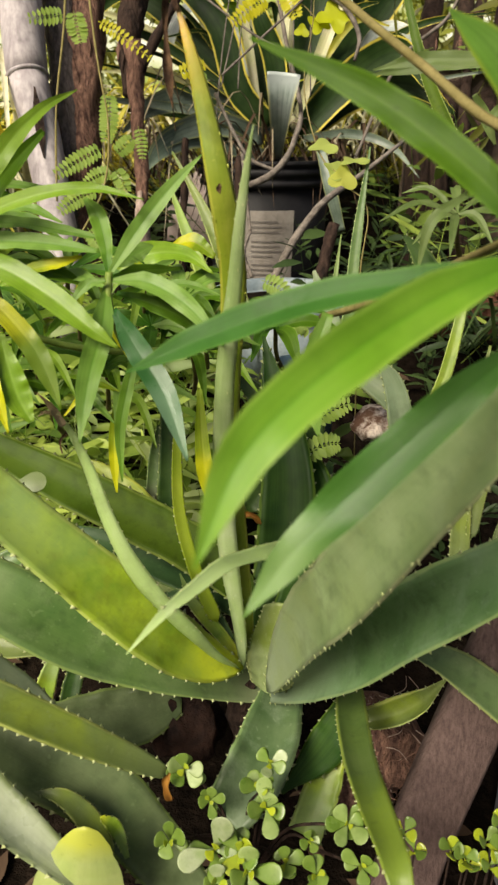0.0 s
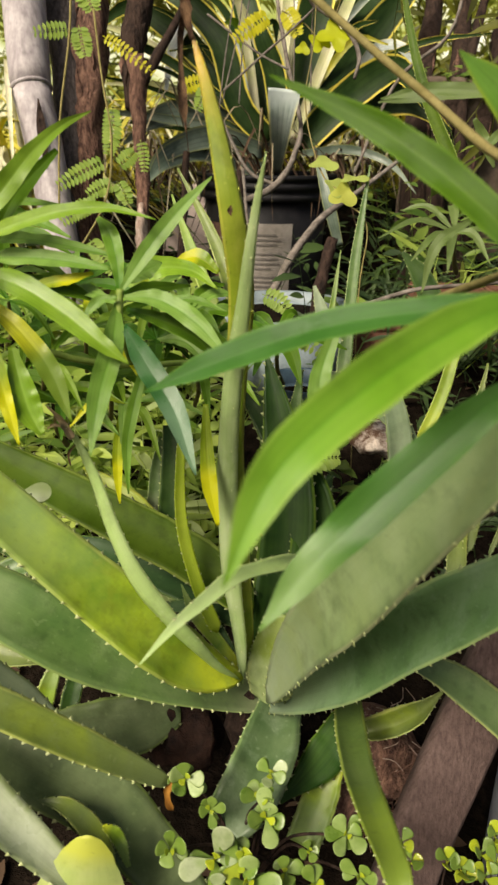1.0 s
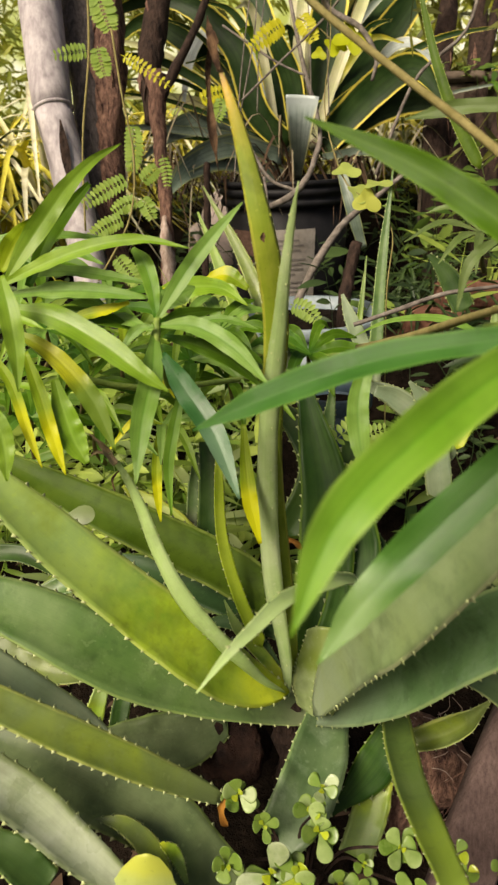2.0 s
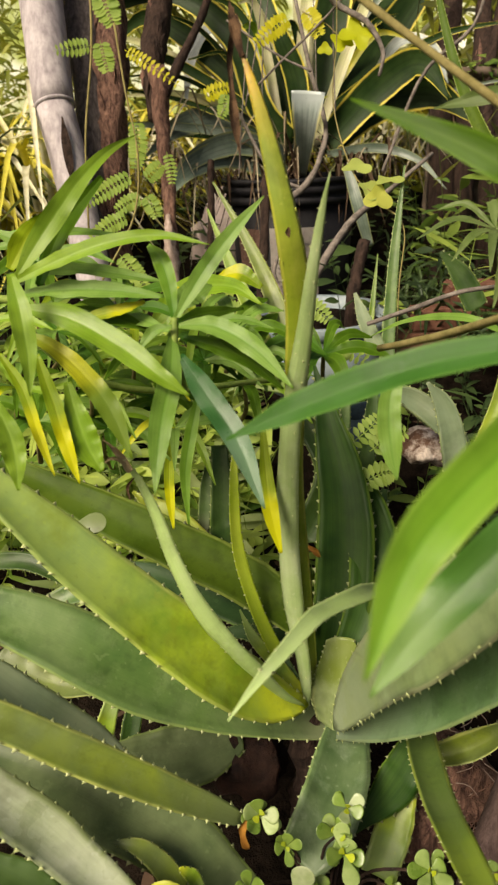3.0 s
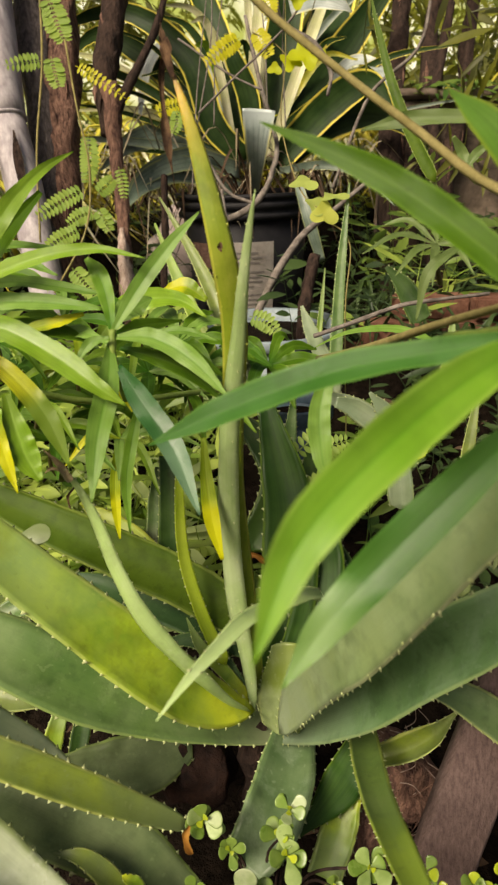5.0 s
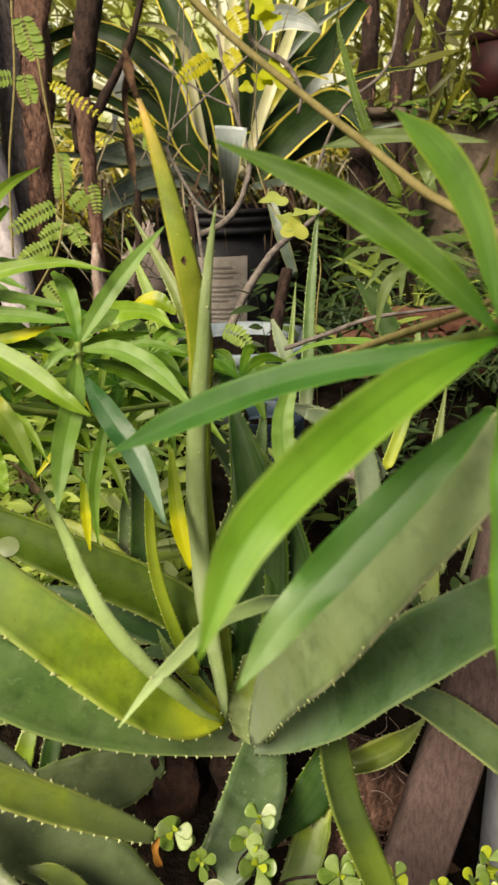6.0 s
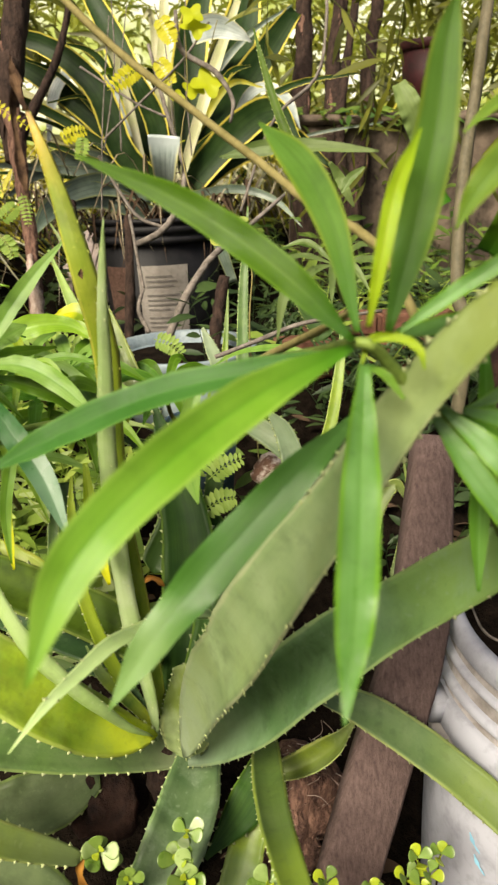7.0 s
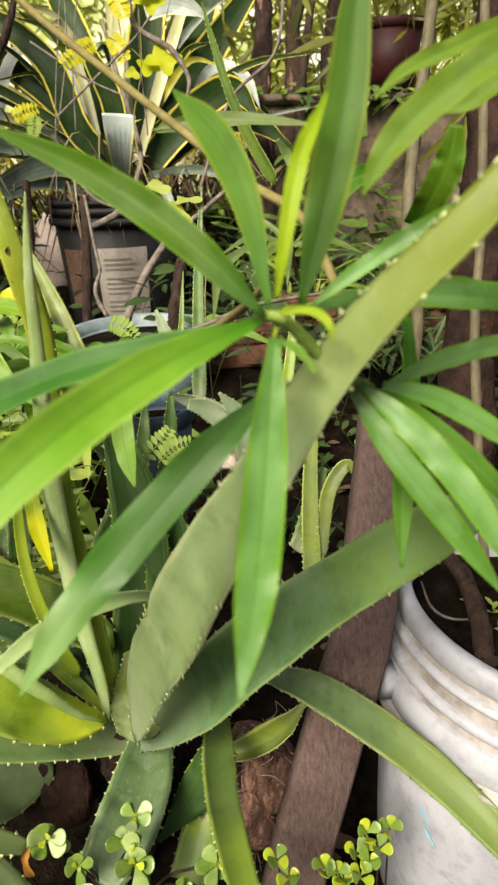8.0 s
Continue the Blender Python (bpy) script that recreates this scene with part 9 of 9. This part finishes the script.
def fibres(at, label, seed, count=60, size=0.05):
    """Loose fibres of a rotting husk."""
    rng = random.Random(seed)
    bm = bmesh.new()
    for _ in range(count):
        a = Vector(at) + Vector((rng.gauss(0, size * 0.4), rng.gauss(0, size * 0.3), rng.gauss(0, size * 0.8)))
        d = Vector((rng.gauss(0.1, 0.4), rng.gauss(-0.2, 0.3), rng.gauss(0, 1))).normalized() * size * rng.uniform(0.5, 1.3)
        k = Vector((rng.gauss(0, 1), rng.gauss(0, 1), rng.gauss(0, 1))) * size * 0.15
        tube([a, a + d * 0.5 + k, a + d], [0.0008, 0.0007, 0.0004], 5, 4, bm=bm, closed=False)
    tagged(part("husk_fibre", bm, M["peeled" if seed % 2 else "rotten"]), label, "husk", kind="stuff")


fibres((0.178, 0.654, 0.156), "loose reddish husk fibres beside the plank", 3, 170, 0.045)
fibres((0.179, 0.634, 0.125), "loose brown husk fibres beside the plank", 4, 170, 0.045)
sack = chunk((-0.160, 2.909, 0.582), 0.16, "pink", "sack", "pale pinkish white sack behind the planter", "sack", 4, 1.1)


# ---- small-leaved succulent in front ----
def succulent():
    bush = thing("succulent_bush", "small succulent bush with rounded pale green leaves", "succulent", at=(0.0, 0.46, 0.1))
    toward = Vector((0, -0.62, 0.78))
    side, up = Vector((1, 0, 0)), Vector((0, 0.78, 0.62))
    spots = [
        ((-0.068, 0.490, 0.313), 1.00, "jade_pale", 5),
        ((0.022, 0.492, 0.319), 0.85, "jade_gloss", 4),
        ((0.013, 0.484, 0.290), 1.00, "jade", 4),
        ((0.018, 0.469, 0.280), 1.10, "jade_pale", 5),
        ((-0.081, 0.441, 0.268), 0.95, "jade", 3),
        ((-0.035, 0.434, 0.266), 1.45, "jade_gloss", 3),
        ((-0.009, 0.430, 0.268), 1.10, "jade_yellow", 4),
        ((-0.001, 0.418, 0.255), 1.20, "jade_pale", 4),
        ((0.101, 0.452, 0.279), 0.95, "jade_pale", 5),
        ((0.113, 0.427, 0.250), 0.80, "jade", 4),
        ((0.063, 0.451, 0.255), 0.60, "jade", 4),
        ((-0.042, 0.482, 0.274), 0.70, "jade", 4),
        ((-0.031, 0.411, 0.252), 1.10, "jade_gloss", 3),
        ((0.068, 0.423, 0.243), 0.80, "jade", 4),
        ((0.037, 0.435, 0.243), 0.90, "jade", 4),
    ]
    root = Vector((0.0, 0.47, 0.16))
    for i, (p, s, mat, count) in enumerate(spots):
        p = Vector(p)
        mid = (p + root) / 2 + Vector((0.01 * math.sin(i * 2.1), 0.02, 0.01))
        part("stem", tube([root, mid, p - toward * 0.004], [0.002, 0.0018, 0.0013], 12, 6, wob=0.3, seed=i), M["bark"], bush, "thin brown stem")
        turn = i * 0.7 + random.uniform(-0.3, 0.3)
        for ring, (cnt, size, lift) in enumerate(((count, 0.027, 0.3), (2, 0.012, 0.9), (3, 0.022, 0.1))):
            for k in range(cnt):
                a = turn + k * 2 * math.pi / cnt + ring * 0.6 + random.uniform(-0.5, 0.5)
                d = side * math.cos(a) + up * math.sin(a) + toward * (lift + random.uniform(-0.45, 0.7))
                bm = bmesh.new()
                oval_leaf(bm, p + toward * (0.0, 0.004, -0.009)[ring], d, toward + d * 0.1, size * s * random.uniform(0.6, 1.15), size * s * random.uniform(0.55, 0.7), 0.13)
                part("leaf", bm, M[(mat if k % 2 == 0 else "jade", "jade_yellow", "jade")[ring]], bush)


succulent()


def trailing_succulent():
    bush = thing("succulent_bush", "yellow-green trailing succulent at the foot of the plank", "succulent", at=(0.24, 0.5, 0.02))
    for i, p in enumerate(((0.270, 0.474, 0.249), (0.283, 0.469, 0.229), (0.268, 0.458, 0.225), (0.233, 0.460, 0.214), (0.166, 0.468, 0.246), (0.176, 0.459, 0.228), (0.219, 0.467, 0.217), (0.260, 0.477, 0.216), (0.238, 0.460, 0.203), (0.298, 0.478, 0.244), (0.256, 0.451, 0.216))):
        p = Vector(p)
        part("stem", tube([(p.x + 0.01, p.y + 0.02, 0.02), p + Vector((0.005, 0.012, -0.05)), p], [0.0013, 0.0012, 0.001], 10, 6), M["bark"], bush, "thin reddish stem")
        for k in range(4):
            a = i + k * 1.57
            d = Vector((math.cos(a), math.sin(a) * 0.7, 0.55 + 0.2 * math.sin(a)))
            bm = bmesh.new()
            oval_leaf(bm, p - Vector((0, 0, 0.006 * (k % 2))), d, Vector((0, -0.5, 0.8)), random.uniform(0.014, 0.02), 0.013, 0.16)
            part("leaf", bm, M["jade_yellow" if k % 2 else "jade"], bush)


trailing_succulent()

broad = thing("broad_leaf_plant", "low plant with one large rounded yellow-green leaf", "plant", at=(-0.2, 0.42, 0.02))
part("leaf", blade([(-0.174, 0.370, 0.199), (-0.166, 0.382, 0.249), (-0.158, 0.397, 0.293), (-0.152, 0.411, 0.333)], [0.075, 0.088, 0.086, 0.056, 0.004], (0.1, -0.7, 0.7), -0.15, 0.02, 24, 0.0, 2, blunt=0.55), M["broad"], broad)
part("stem", tube([(-0.155, 0.382, 0.249), (-0.19, 0.42, 0.08), (-0.19, 0.43, 0.0)], [0.003, 0.004, 0.004], 8, 6), M["stem_green"], broad)
bm = bmesh.new()
oval_leaf(bm, (-0.292, 0.706, 0.532), Vector((0.05, 0.004, 0.006)), (0.15, -0.8, 0.6), 0.050, 0.026, 0.04)
tagged(part("fallen_leaf", bm, M["aloe_dull"]), "fallen pale green oval leaf on an aloe leaf", "leaf")

for run, at_label in (([(-0.081, 0.473, 0.328), (-0.085, 0.468, 0.323), (-0.083, 0.463, 0.313), (-0.079, 0.463, 0.299)], "curled withered orange leaf under the succulent"), ([(-0.011, 0.743, 0.463), (-0.002, 0.746, 0.469), (0.008, 0.745, 0.466), (0.016, 0.745, 0.455)], "small withered orange leaf beside the aloe")):
    tagged(part("withered_leaf", blade(run, [0.002, 0.008, 0.006, 0.008, 0.002], (0.1, -0.8, 0.5), 0.4, 0.04, 14, 0.6, 5, twist=0.8), M["orange_leaf"]), at_label, "leaf")


# ---- creeper with lime and yellow leaves ----
creeper = thing("creeper", "thin creeper with lobed lime-yellow leaves", "vine", at=(0.2, 1.5, 0.4))


def lobed(at, size, normal, roll, mat, bites=5):
    """A broad leaf with a notched outline, cupped a little."""
    n = Vector(normal).normalized()
    a = n.cross(Vector((0, 0, 1))).normalized()
    b = n.cross(a)
    bm = bmesh.new()
    mid = bm.verts.new(Vector(at) - n * size * 0.06)
    rim, low = [], []
    for i in range(30):
        th = 2 * math.pi * i / 30
        r = size * (0.5 + 0.13 * math.cos(bites * th) + 0.06 * math.cos(2 * th + 1))
        d = a * math.cos(th + roll) + b * math.sin(th + roll)
        rim.append(bm.verts.new(Vector(at) + d * r + n * size * 0.06 * math.sin(3 * th)))
        low.append(bm.verts.new(Vector(at) + d * r * 0.5))
    for i in range(30):
        j = (i + 1) % 30
        bm.faces.new((mid, low[i], low[j]))
        bm.faces.new((low[i], rim[i], rim[j], low[j]))
    return part("leaf", bm, M[mat], creeper)


lobed((0.187, 1.424, 0.837), 0.048, (0.1, -0.9, 0.3), 0.4, "lobed_lime", 3)
lobed((0.172, 1.441, 0.852), 0.045, (0.3, -0.6, 0.7), 1.4, "lime_leaf", 3)
lobed((0.151, 1.481, 0.894), 0.05, (0, -0.5, 0.85), 0.4, "lime_leaf", 3)
lobed((0.209, 1.448, 0.868), 0.05, (0, -0.25, 0.95), 0.9, "lime_leaf", 3)
lobed((0.237, 2.155, 1.208), 0.085, (0, -0.8, 0.5), 0.2, "lobed_yellow", 4)
lobed((0.195, 2.170, 1.195), 0.06, (0.2, -0.8, 0.5), 1.2, "lobed_yellow", 4)
part("leaf", blade([(0.054, 2.255, 1.026), (0.109, 2.251, 1.043), (0.165, 2.248, 1.062)], [0.0035, 0.0225, 0.0190, 0.0034], (0.0, -0.5, 0.85), 0.15, 0.03, 12), M["lobed_yellow"], creeper)
lobed((0.147, 2.161, 1.175), 0.035, (0, -0.9, 0.3), 0.4, "lobed_yellow", 3)
lobed((0.203, 2.190, 1.385), 0.06, (0, -0.8, 0.5), 1.0, "lobed_yellow", 4)
lobed((0.213, 2.198, 1.355), 0.07, (0, -0.8, 0.5), 0.0, "lobed_yellow", 4)
for pts in ([(0.189, 1.434, 0.836), (0.142, 1.476, 0.884), (0.123, 1.688, 1.019), (0.171, 2.089, 1.187), (0.185, 2.242, 1.408)], [(0.086, 2.190, 1.270), (0.148, 2.178, 1.239), (0.210, 2.165, 1.208), (0.280, 2.241, 1.378)], [(0.188, 1.430, 0.826), (0.240, 1.420, 0.776), (0.223, 1.355, 0.630), (0.24, 1.35, 0.2)]):
    part("stem", tube(pts, [0.0016, 0.0016, 0.0013], 20, 5), M["twig_green"], creeper)
for pts in ([(-0.082, 2.217, 1.039), (-0.031, 2.308, 1.273), (-0.022, 2.404, 1.509)], [(0.174, 2.127, 1.014), (0.176, 2.228, 1.259), (0.201, 2.319, 1.488)], [(0.129, 2.207, 0.986), (0.130, 2.342, 1.299), (0.106, 2.414, 1.456)], [(-0.033, 2.257, 1.038), (-0.019, 2.343, 1.241), (0.022, 2.430, 1.459)], [(-0.107, 2.156, 0.852), (-0.080, 2.279, 1.130), (-0.035, 2.408, 1.424)]):
    part("stem", tube(pts, [0.0022, 0.002, 0.0018], 14, 5), M["twig"], creeper, "thin dry climbing stem")


# ---- undergrowth ----
def sprigs(name, label, mat, count, box, height, leaf, kind_width=0.4, per=9, seed=1, stem_mat=None, lean=0.3, category="weeds"):
    """Weeds: thin stems from the soil, each with leaves along its upper half."""
    rng = random.Random(seed)
    bm = bmesh.new()
    for _ in range(count):
        x, y = rng.uniform(*box[0]), rng.uniform(*box[1])
        if -0.12 < x < 0.45 and 1.3 < y < 2.1 and rng.random() < 0.8:
            continue
        z = ground_height(x, y)
        h = rng.uniform(*height)
        top = Vector((x + rng.gauss(0, lean) * h, y + rng.gauss(0, lean) * h, z + h))
        foot = Vector((x, y, z - 0.005))
        mid = (foot + top) / 2 + Vector((rng.gauss(0, 0.1) * h, rng.gauss(0, 0.1) * h, 0))
        tube([foot, mid, top], [0.0018, 0.0014, 0.0008], 5, 3, bm=bm, closed=False)
        path = spline([foot, mid, top], 12)
        for k in range(per):
            p = path[int(4 + 8 * k / per)]
            a = rng.uniform(0, 6.28)
            sz = rng.uniform(*leaf)
            d = Vector((math.cos(a), math.sin(a), rng.uniform(-0.1, 0.8)))
            small_leaf(bm, p, d, Vector((rng.gauss(0, 0.35), -0.4 + rng.gauss(0, 0.35), 0.9)), sz, sz * kind_width * rng.uniform(0.7, 1.3), rng.uniform(0.0, 0.35))
    ob = part(name, bm, M[mat])
    return tagged(ob, label, category, kind="stuff")


sprigs("weeds", "dense low green weeds on the soil", "herb", 60, ((-0.75, 0.3), (1.08, 1.75)), (0.08, 0.26), (0.03, 0.10), 0.3, 8, 11)
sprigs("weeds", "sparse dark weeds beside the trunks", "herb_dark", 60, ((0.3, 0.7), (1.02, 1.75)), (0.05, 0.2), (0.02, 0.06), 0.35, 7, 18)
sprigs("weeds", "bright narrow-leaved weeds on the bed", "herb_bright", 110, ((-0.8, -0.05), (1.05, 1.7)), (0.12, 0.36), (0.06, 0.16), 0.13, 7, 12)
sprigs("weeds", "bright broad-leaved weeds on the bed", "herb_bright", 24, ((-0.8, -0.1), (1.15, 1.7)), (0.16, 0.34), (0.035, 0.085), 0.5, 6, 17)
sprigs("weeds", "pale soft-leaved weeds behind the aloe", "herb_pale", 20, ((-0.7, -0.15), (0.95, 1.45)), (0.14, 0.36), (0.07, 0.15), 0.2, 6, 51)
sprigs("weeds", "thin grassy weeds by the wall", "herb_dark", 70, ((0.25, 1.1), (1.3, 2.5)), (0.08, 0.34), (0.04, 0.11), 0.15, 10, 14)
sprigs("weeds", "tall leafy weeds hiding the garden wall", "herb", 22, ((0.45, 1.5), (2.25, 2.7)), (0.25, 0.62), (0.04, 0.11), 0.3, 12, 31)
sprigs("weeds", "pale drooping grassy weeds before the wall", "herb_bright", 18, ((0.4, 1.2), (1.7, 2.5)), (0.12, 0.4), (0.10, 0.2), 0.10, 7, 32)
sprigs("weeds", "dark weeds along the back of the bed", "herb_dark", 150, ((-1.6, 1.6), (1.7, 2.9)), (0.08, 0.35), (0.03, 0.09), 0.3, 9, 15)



def ribbons(name, label, mat, centres, per, length, width, seed, category="plant", droop=0.6):
    """Clumps of arching strap leaves."""
    rng = random.Random(seed)
    bm = bmesh.new()
    for x, y, z in centres:
        for _ in range(per):
            a = rng.uniform(0, 6.28)
            ln = rng.uniform(*length)
            d = Vector((math.cos(a), math.sin(a), 0))
            p0 = Vector((x + rng.gauss(0, 0.03), y + rng.gauss(0, 0.03), z))
            rise = rng.uniform(0.5, 1.0)
            p1 = p0 + d * ln * 0.35 + Vector((0, 0, ln * 0.55 * rise))
            p2 = p0 + d * ln * 0.8 + Vector((0, 0, ln * (0.55 - droop * rng.uniform(0.2, 1.0)) * rise))
            blade([p0, p1, p2], [width * 0.7, width, width * 0.7, 0.001], Vector((0, 0, 1)) - d * 0.4 + Vector((0, -0.2, 0)), 0.2, 0.03, 9, bm=bm)
    return tagged(part(name, bm, M[mat]), label, category, kind="stuff")


rg = random.Random(5)
ribbons("strap_leaf_bed", "sunlit bed of yellow-striped strap leaves", "ribbon_yellow", [(rg.uniform(-2.2, -0.7), rg.uniform(2.5, 3.8), 0.55) for _ in range(46)], 18, (0.6, 1.15), 0.026, 21)
ribbons("strap_leaf_bed", "dense golden strap leaves beside the bamboo", "ribbon_yellow", [(-1.10, 2.56, 0.65), (-1.03, 2.68, 0.65), (-0.97, 2.76, 0.60), (-1.19, 3.06, 0.78), (-1.10, 3.17, 0.79), (-0.96, 3.03, 0.70), (-1.20, 2.81, 0.73), (-1.23, 3.43, 0.88)], 34, (0.25, 0.5), 0.014, 27)
ribbons("strap_leaf_bed", "sunlit yellow-striped strap leaves behind the wall", "ribbon_yellow", [(rg.uniform(0.5, 2.2), rg.uniform(3.5, 4.2), 0.75) for _ in range(60)], 18, (0.5, 1.0), 0.018, 22)
ribbons("strap_leaf_bed", "pale green strap leaves behind the agave", "ribbon_yellow", [(rg.uniform(-0.9, 0.9), rg.uniform(3.5, 4.2), 0.75) for _ in range(40)], 14, (0.5, 0.95), 0.026, 23)
ribbons("dry_leaves", "dry straw-coloured leaves hanging round the planter", "litter", [(rg.uniform(-0.4, 0.45), rg.uniform(2.35, 2.6), 0.78) for _ in range(8)], 6, (0.2, 0.42), 0.012, 24, "dry leaves", 1.3)
ribbons("dry_leaves", "pale dry leaf blades tangled under the agave", "pale_straw", [(rg.uniform(-0.5, 0.5), rg.uniform(2.2, 2.5), rg.uniform(0.7, 1.0)) for _ in range(8)], 5, (0.2, 0.45), 0.008, 34, "dry leaves", 1.1)
ribbons("grass_clump", "fine drooping green leaves by the wall", "herb_dark", [(rg.uniform(0.35, 0.9), rg.uniform(1.5, 2.2), 0.42) for _ in range(14)], 12, (0.14, 0.3), 0.012, 25)


def hanging_foliage():
    """Drooping thin branches with narrow leaves in front of the wall and the back trunks."""
    rng = random.Random(63)
    bm = bmesh.new()
    for _ in range(13):
        x, y = rng.uniform(0.42, 1.15), rng.uniform(1.9, 2.5)
        top = Vector((x, y, rng.uniform(1.25, 1.6)))
        low = top + Vector((rng.gauss(0.02, 0.12), rng.gauss(-0.05, 0.08), -rng.uniform(0.15, 0.45)))
        mid = (top + low) / 2 + Vector((rng.gauss(0, 0.04), -0.04, 0.03))
        tube([top, mid, low], [0.0025, 0.002, 0.001], 6, 4, bm=bm, closed=False)
        for p in spline([top, mid, low], 9)[2:]:
            sz = rng.uniform(0.06, 0.16)
            small_leaf(bm, p, (rng.gauss(0, 0.7), rng.gauss(-0.2, 0.4), rng.uniform(-1.0, 0.1)), (rng.gauss(0, 0.4), -0.8, 0.5), sz, sz * rng.uniform(0.1, 0.17), rng.uniform(0.05, 0.4))
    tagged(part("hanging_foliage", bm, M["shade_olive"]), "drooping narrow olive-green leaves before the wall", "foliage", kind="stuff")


hanging_foliage()


def hedge():
    """The far garden: a tall bank of small leaves with gaps to the glowing backdrop."""
    rng = random.Random(77)
    bm = bmesh.new()
    for _ in range(34000):
        x, y = rng.uniform(-4.5, 4.5), rng.uniform(4.2, 5.8)
        z = rng.uniform(0.3, 2.8)
        if noise.noise((x * 2.2, z * 2.2, 4.0)) > (0.38 if x > 0.0 else -0.1 if x > -0.8 else 0.2):
            continue
        a = rng.uniform(0, 6.28)
        sz = rng.uniform(0.06, 0.17)
        small_leaf(bm, (x, y, z), (math.cos(a), math.sin(a), rng.uniform(-0.9, 0.5)), (rng.gauss(0, 0.4), -0.7, 0.6), sz, sz * rng.uniform(0.12, 0.3), rng.uniform(0.1, 0.5))
    tagged(part("hedge", bm, M["hedge"]), "sunlit yellow-green garden hedge with gaps of light", "hedge", kind="stuff")


hedge()


def shade_foliage(label, count, xs, zs, y0, seed, cut):
    """Dark drooping leaves with shade in their colour, before the far hedge, in clumps with gaps."""
    rng = random.Random(seed)
    bm = bmesh.new()
    for _ in range(count):
        x, y, z = rng.uniform(*xs), rng.uniform(y0, y0 + 0.35), rng.uniform(*zs)
        if noise.noise((x * 3.1, z * 2.6, seed)) > cut:
            continue
        sz = rng.uniform(0.07, 0.20)
        small_leaf(bm, (x, y, z), (rng.gauss(0, 0.6), rng.gauss(0, 0.4), rng.uniform(-1.0, 0.4)), (rng.gauss(0, 0.5), -0.7, 0.5), sz, sz * rng.uniform(0.12, 0.26), rng.uniform(0.1, 0.5))
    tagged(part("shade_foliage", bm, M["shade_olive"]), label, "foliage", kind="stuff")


shade_foliage("olive-green drooping leaves, darkened as in shade, behind the garden wall", 1300, (0.75, 2.6), (1.2, 2.3), 3.35, 7, 0.04)
shade_foliage("olive leaves darkened as in shade, added behind the dead trunks", 500, (-1.0, -0.25), (1.25, 2.2), 3.6, 9, 0.0)

# glowing panel that stands in for the bright hazy distance behind the hedge
haze = Nodes("glowing_distance")
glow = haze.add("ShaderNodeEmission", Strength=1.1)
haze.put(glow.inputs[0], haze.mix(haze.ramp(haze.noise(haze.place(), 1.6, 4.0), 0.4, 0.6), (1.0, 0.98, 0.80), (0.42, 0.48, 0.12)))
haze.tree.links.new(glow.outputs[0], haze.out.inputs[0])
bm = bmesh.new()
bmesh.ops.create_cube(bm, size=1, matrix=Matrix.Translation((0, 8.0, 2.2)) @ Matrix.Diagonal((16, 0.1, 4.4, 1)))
tagged(part("backdrop", bm, haze.mat), "glowing panel standing in for hazy daylight beyond the garden", "backdrop", kind="structure")


def litter():
    rng = random.Random(8)
    bm = bmesh.new()
    for _ in range(700):
        x, y = rng.uniform(-1.2, 1.2), rng.uniform(0.2, 2.6)
        a = rng.uniform(0, 6.28)
        sz = rng.uniform(0.025, 0.07)
        small_leaf(bm, (x, y, ground_height(x, y) + rng.uniform(0.004, 0.015)), (math.cos(a), math.sin(a), rng.uniform(-0.1, 0.25)), (rng.gauss(0, 0.3), rng.gauss(0, 0.3), 1), sz, sz * 0.4, rng.uniform(-0.2, 0.3))
    tagged(part("leaf_litter", bm, M["litter"]), "scattered dry brown leaves on the soil", "leaf litter", kind="stuff")


litter()


def edging():
    """A low, broken edge of old bricks in three courses, holding the back bed."""
    bm = bmesh.new()
    bmesh.ops.create_cube(bm, size=1, matrix=Matrix.Diagonal((0.2, 0.09, 0.06, 1)))
    bmesh.ops.bevel(bm, geom=bm.edges[:], offset=0.006, segments=2, affect="EDGES")
    for v in bm.verts:
        v.co += Vector((noise.noise(v.co * 30), noise.noise(v.co * 30 + Vector((5, 0, 0))), noise.noise(v.co * 30 + Vector((9, 0, 0))))) * 0.004
    me = bpy.data.meshes.new("brick")
    bm.to_mesh(me)
    bm.free()
    me.materials.append(M["edging"])
    for course in range(3):
        for i in range(5 - course):
            x, y = 0.36 + 0.205 * i + 0.1 * course, 1.86 + 0.02 * math.sin(i * 2.0 + course)
            ob = new("brick", me)
            ob.matrix_basis = pose(x, y, 0.415 + 0.064 * course, random.uniform(-2, 2), random.uniform(-2, 2), random.uniform(-6, 6))
            tagged(ob, "old reddish brown brick edging the bed", "brick", "edging bricks")


edging()
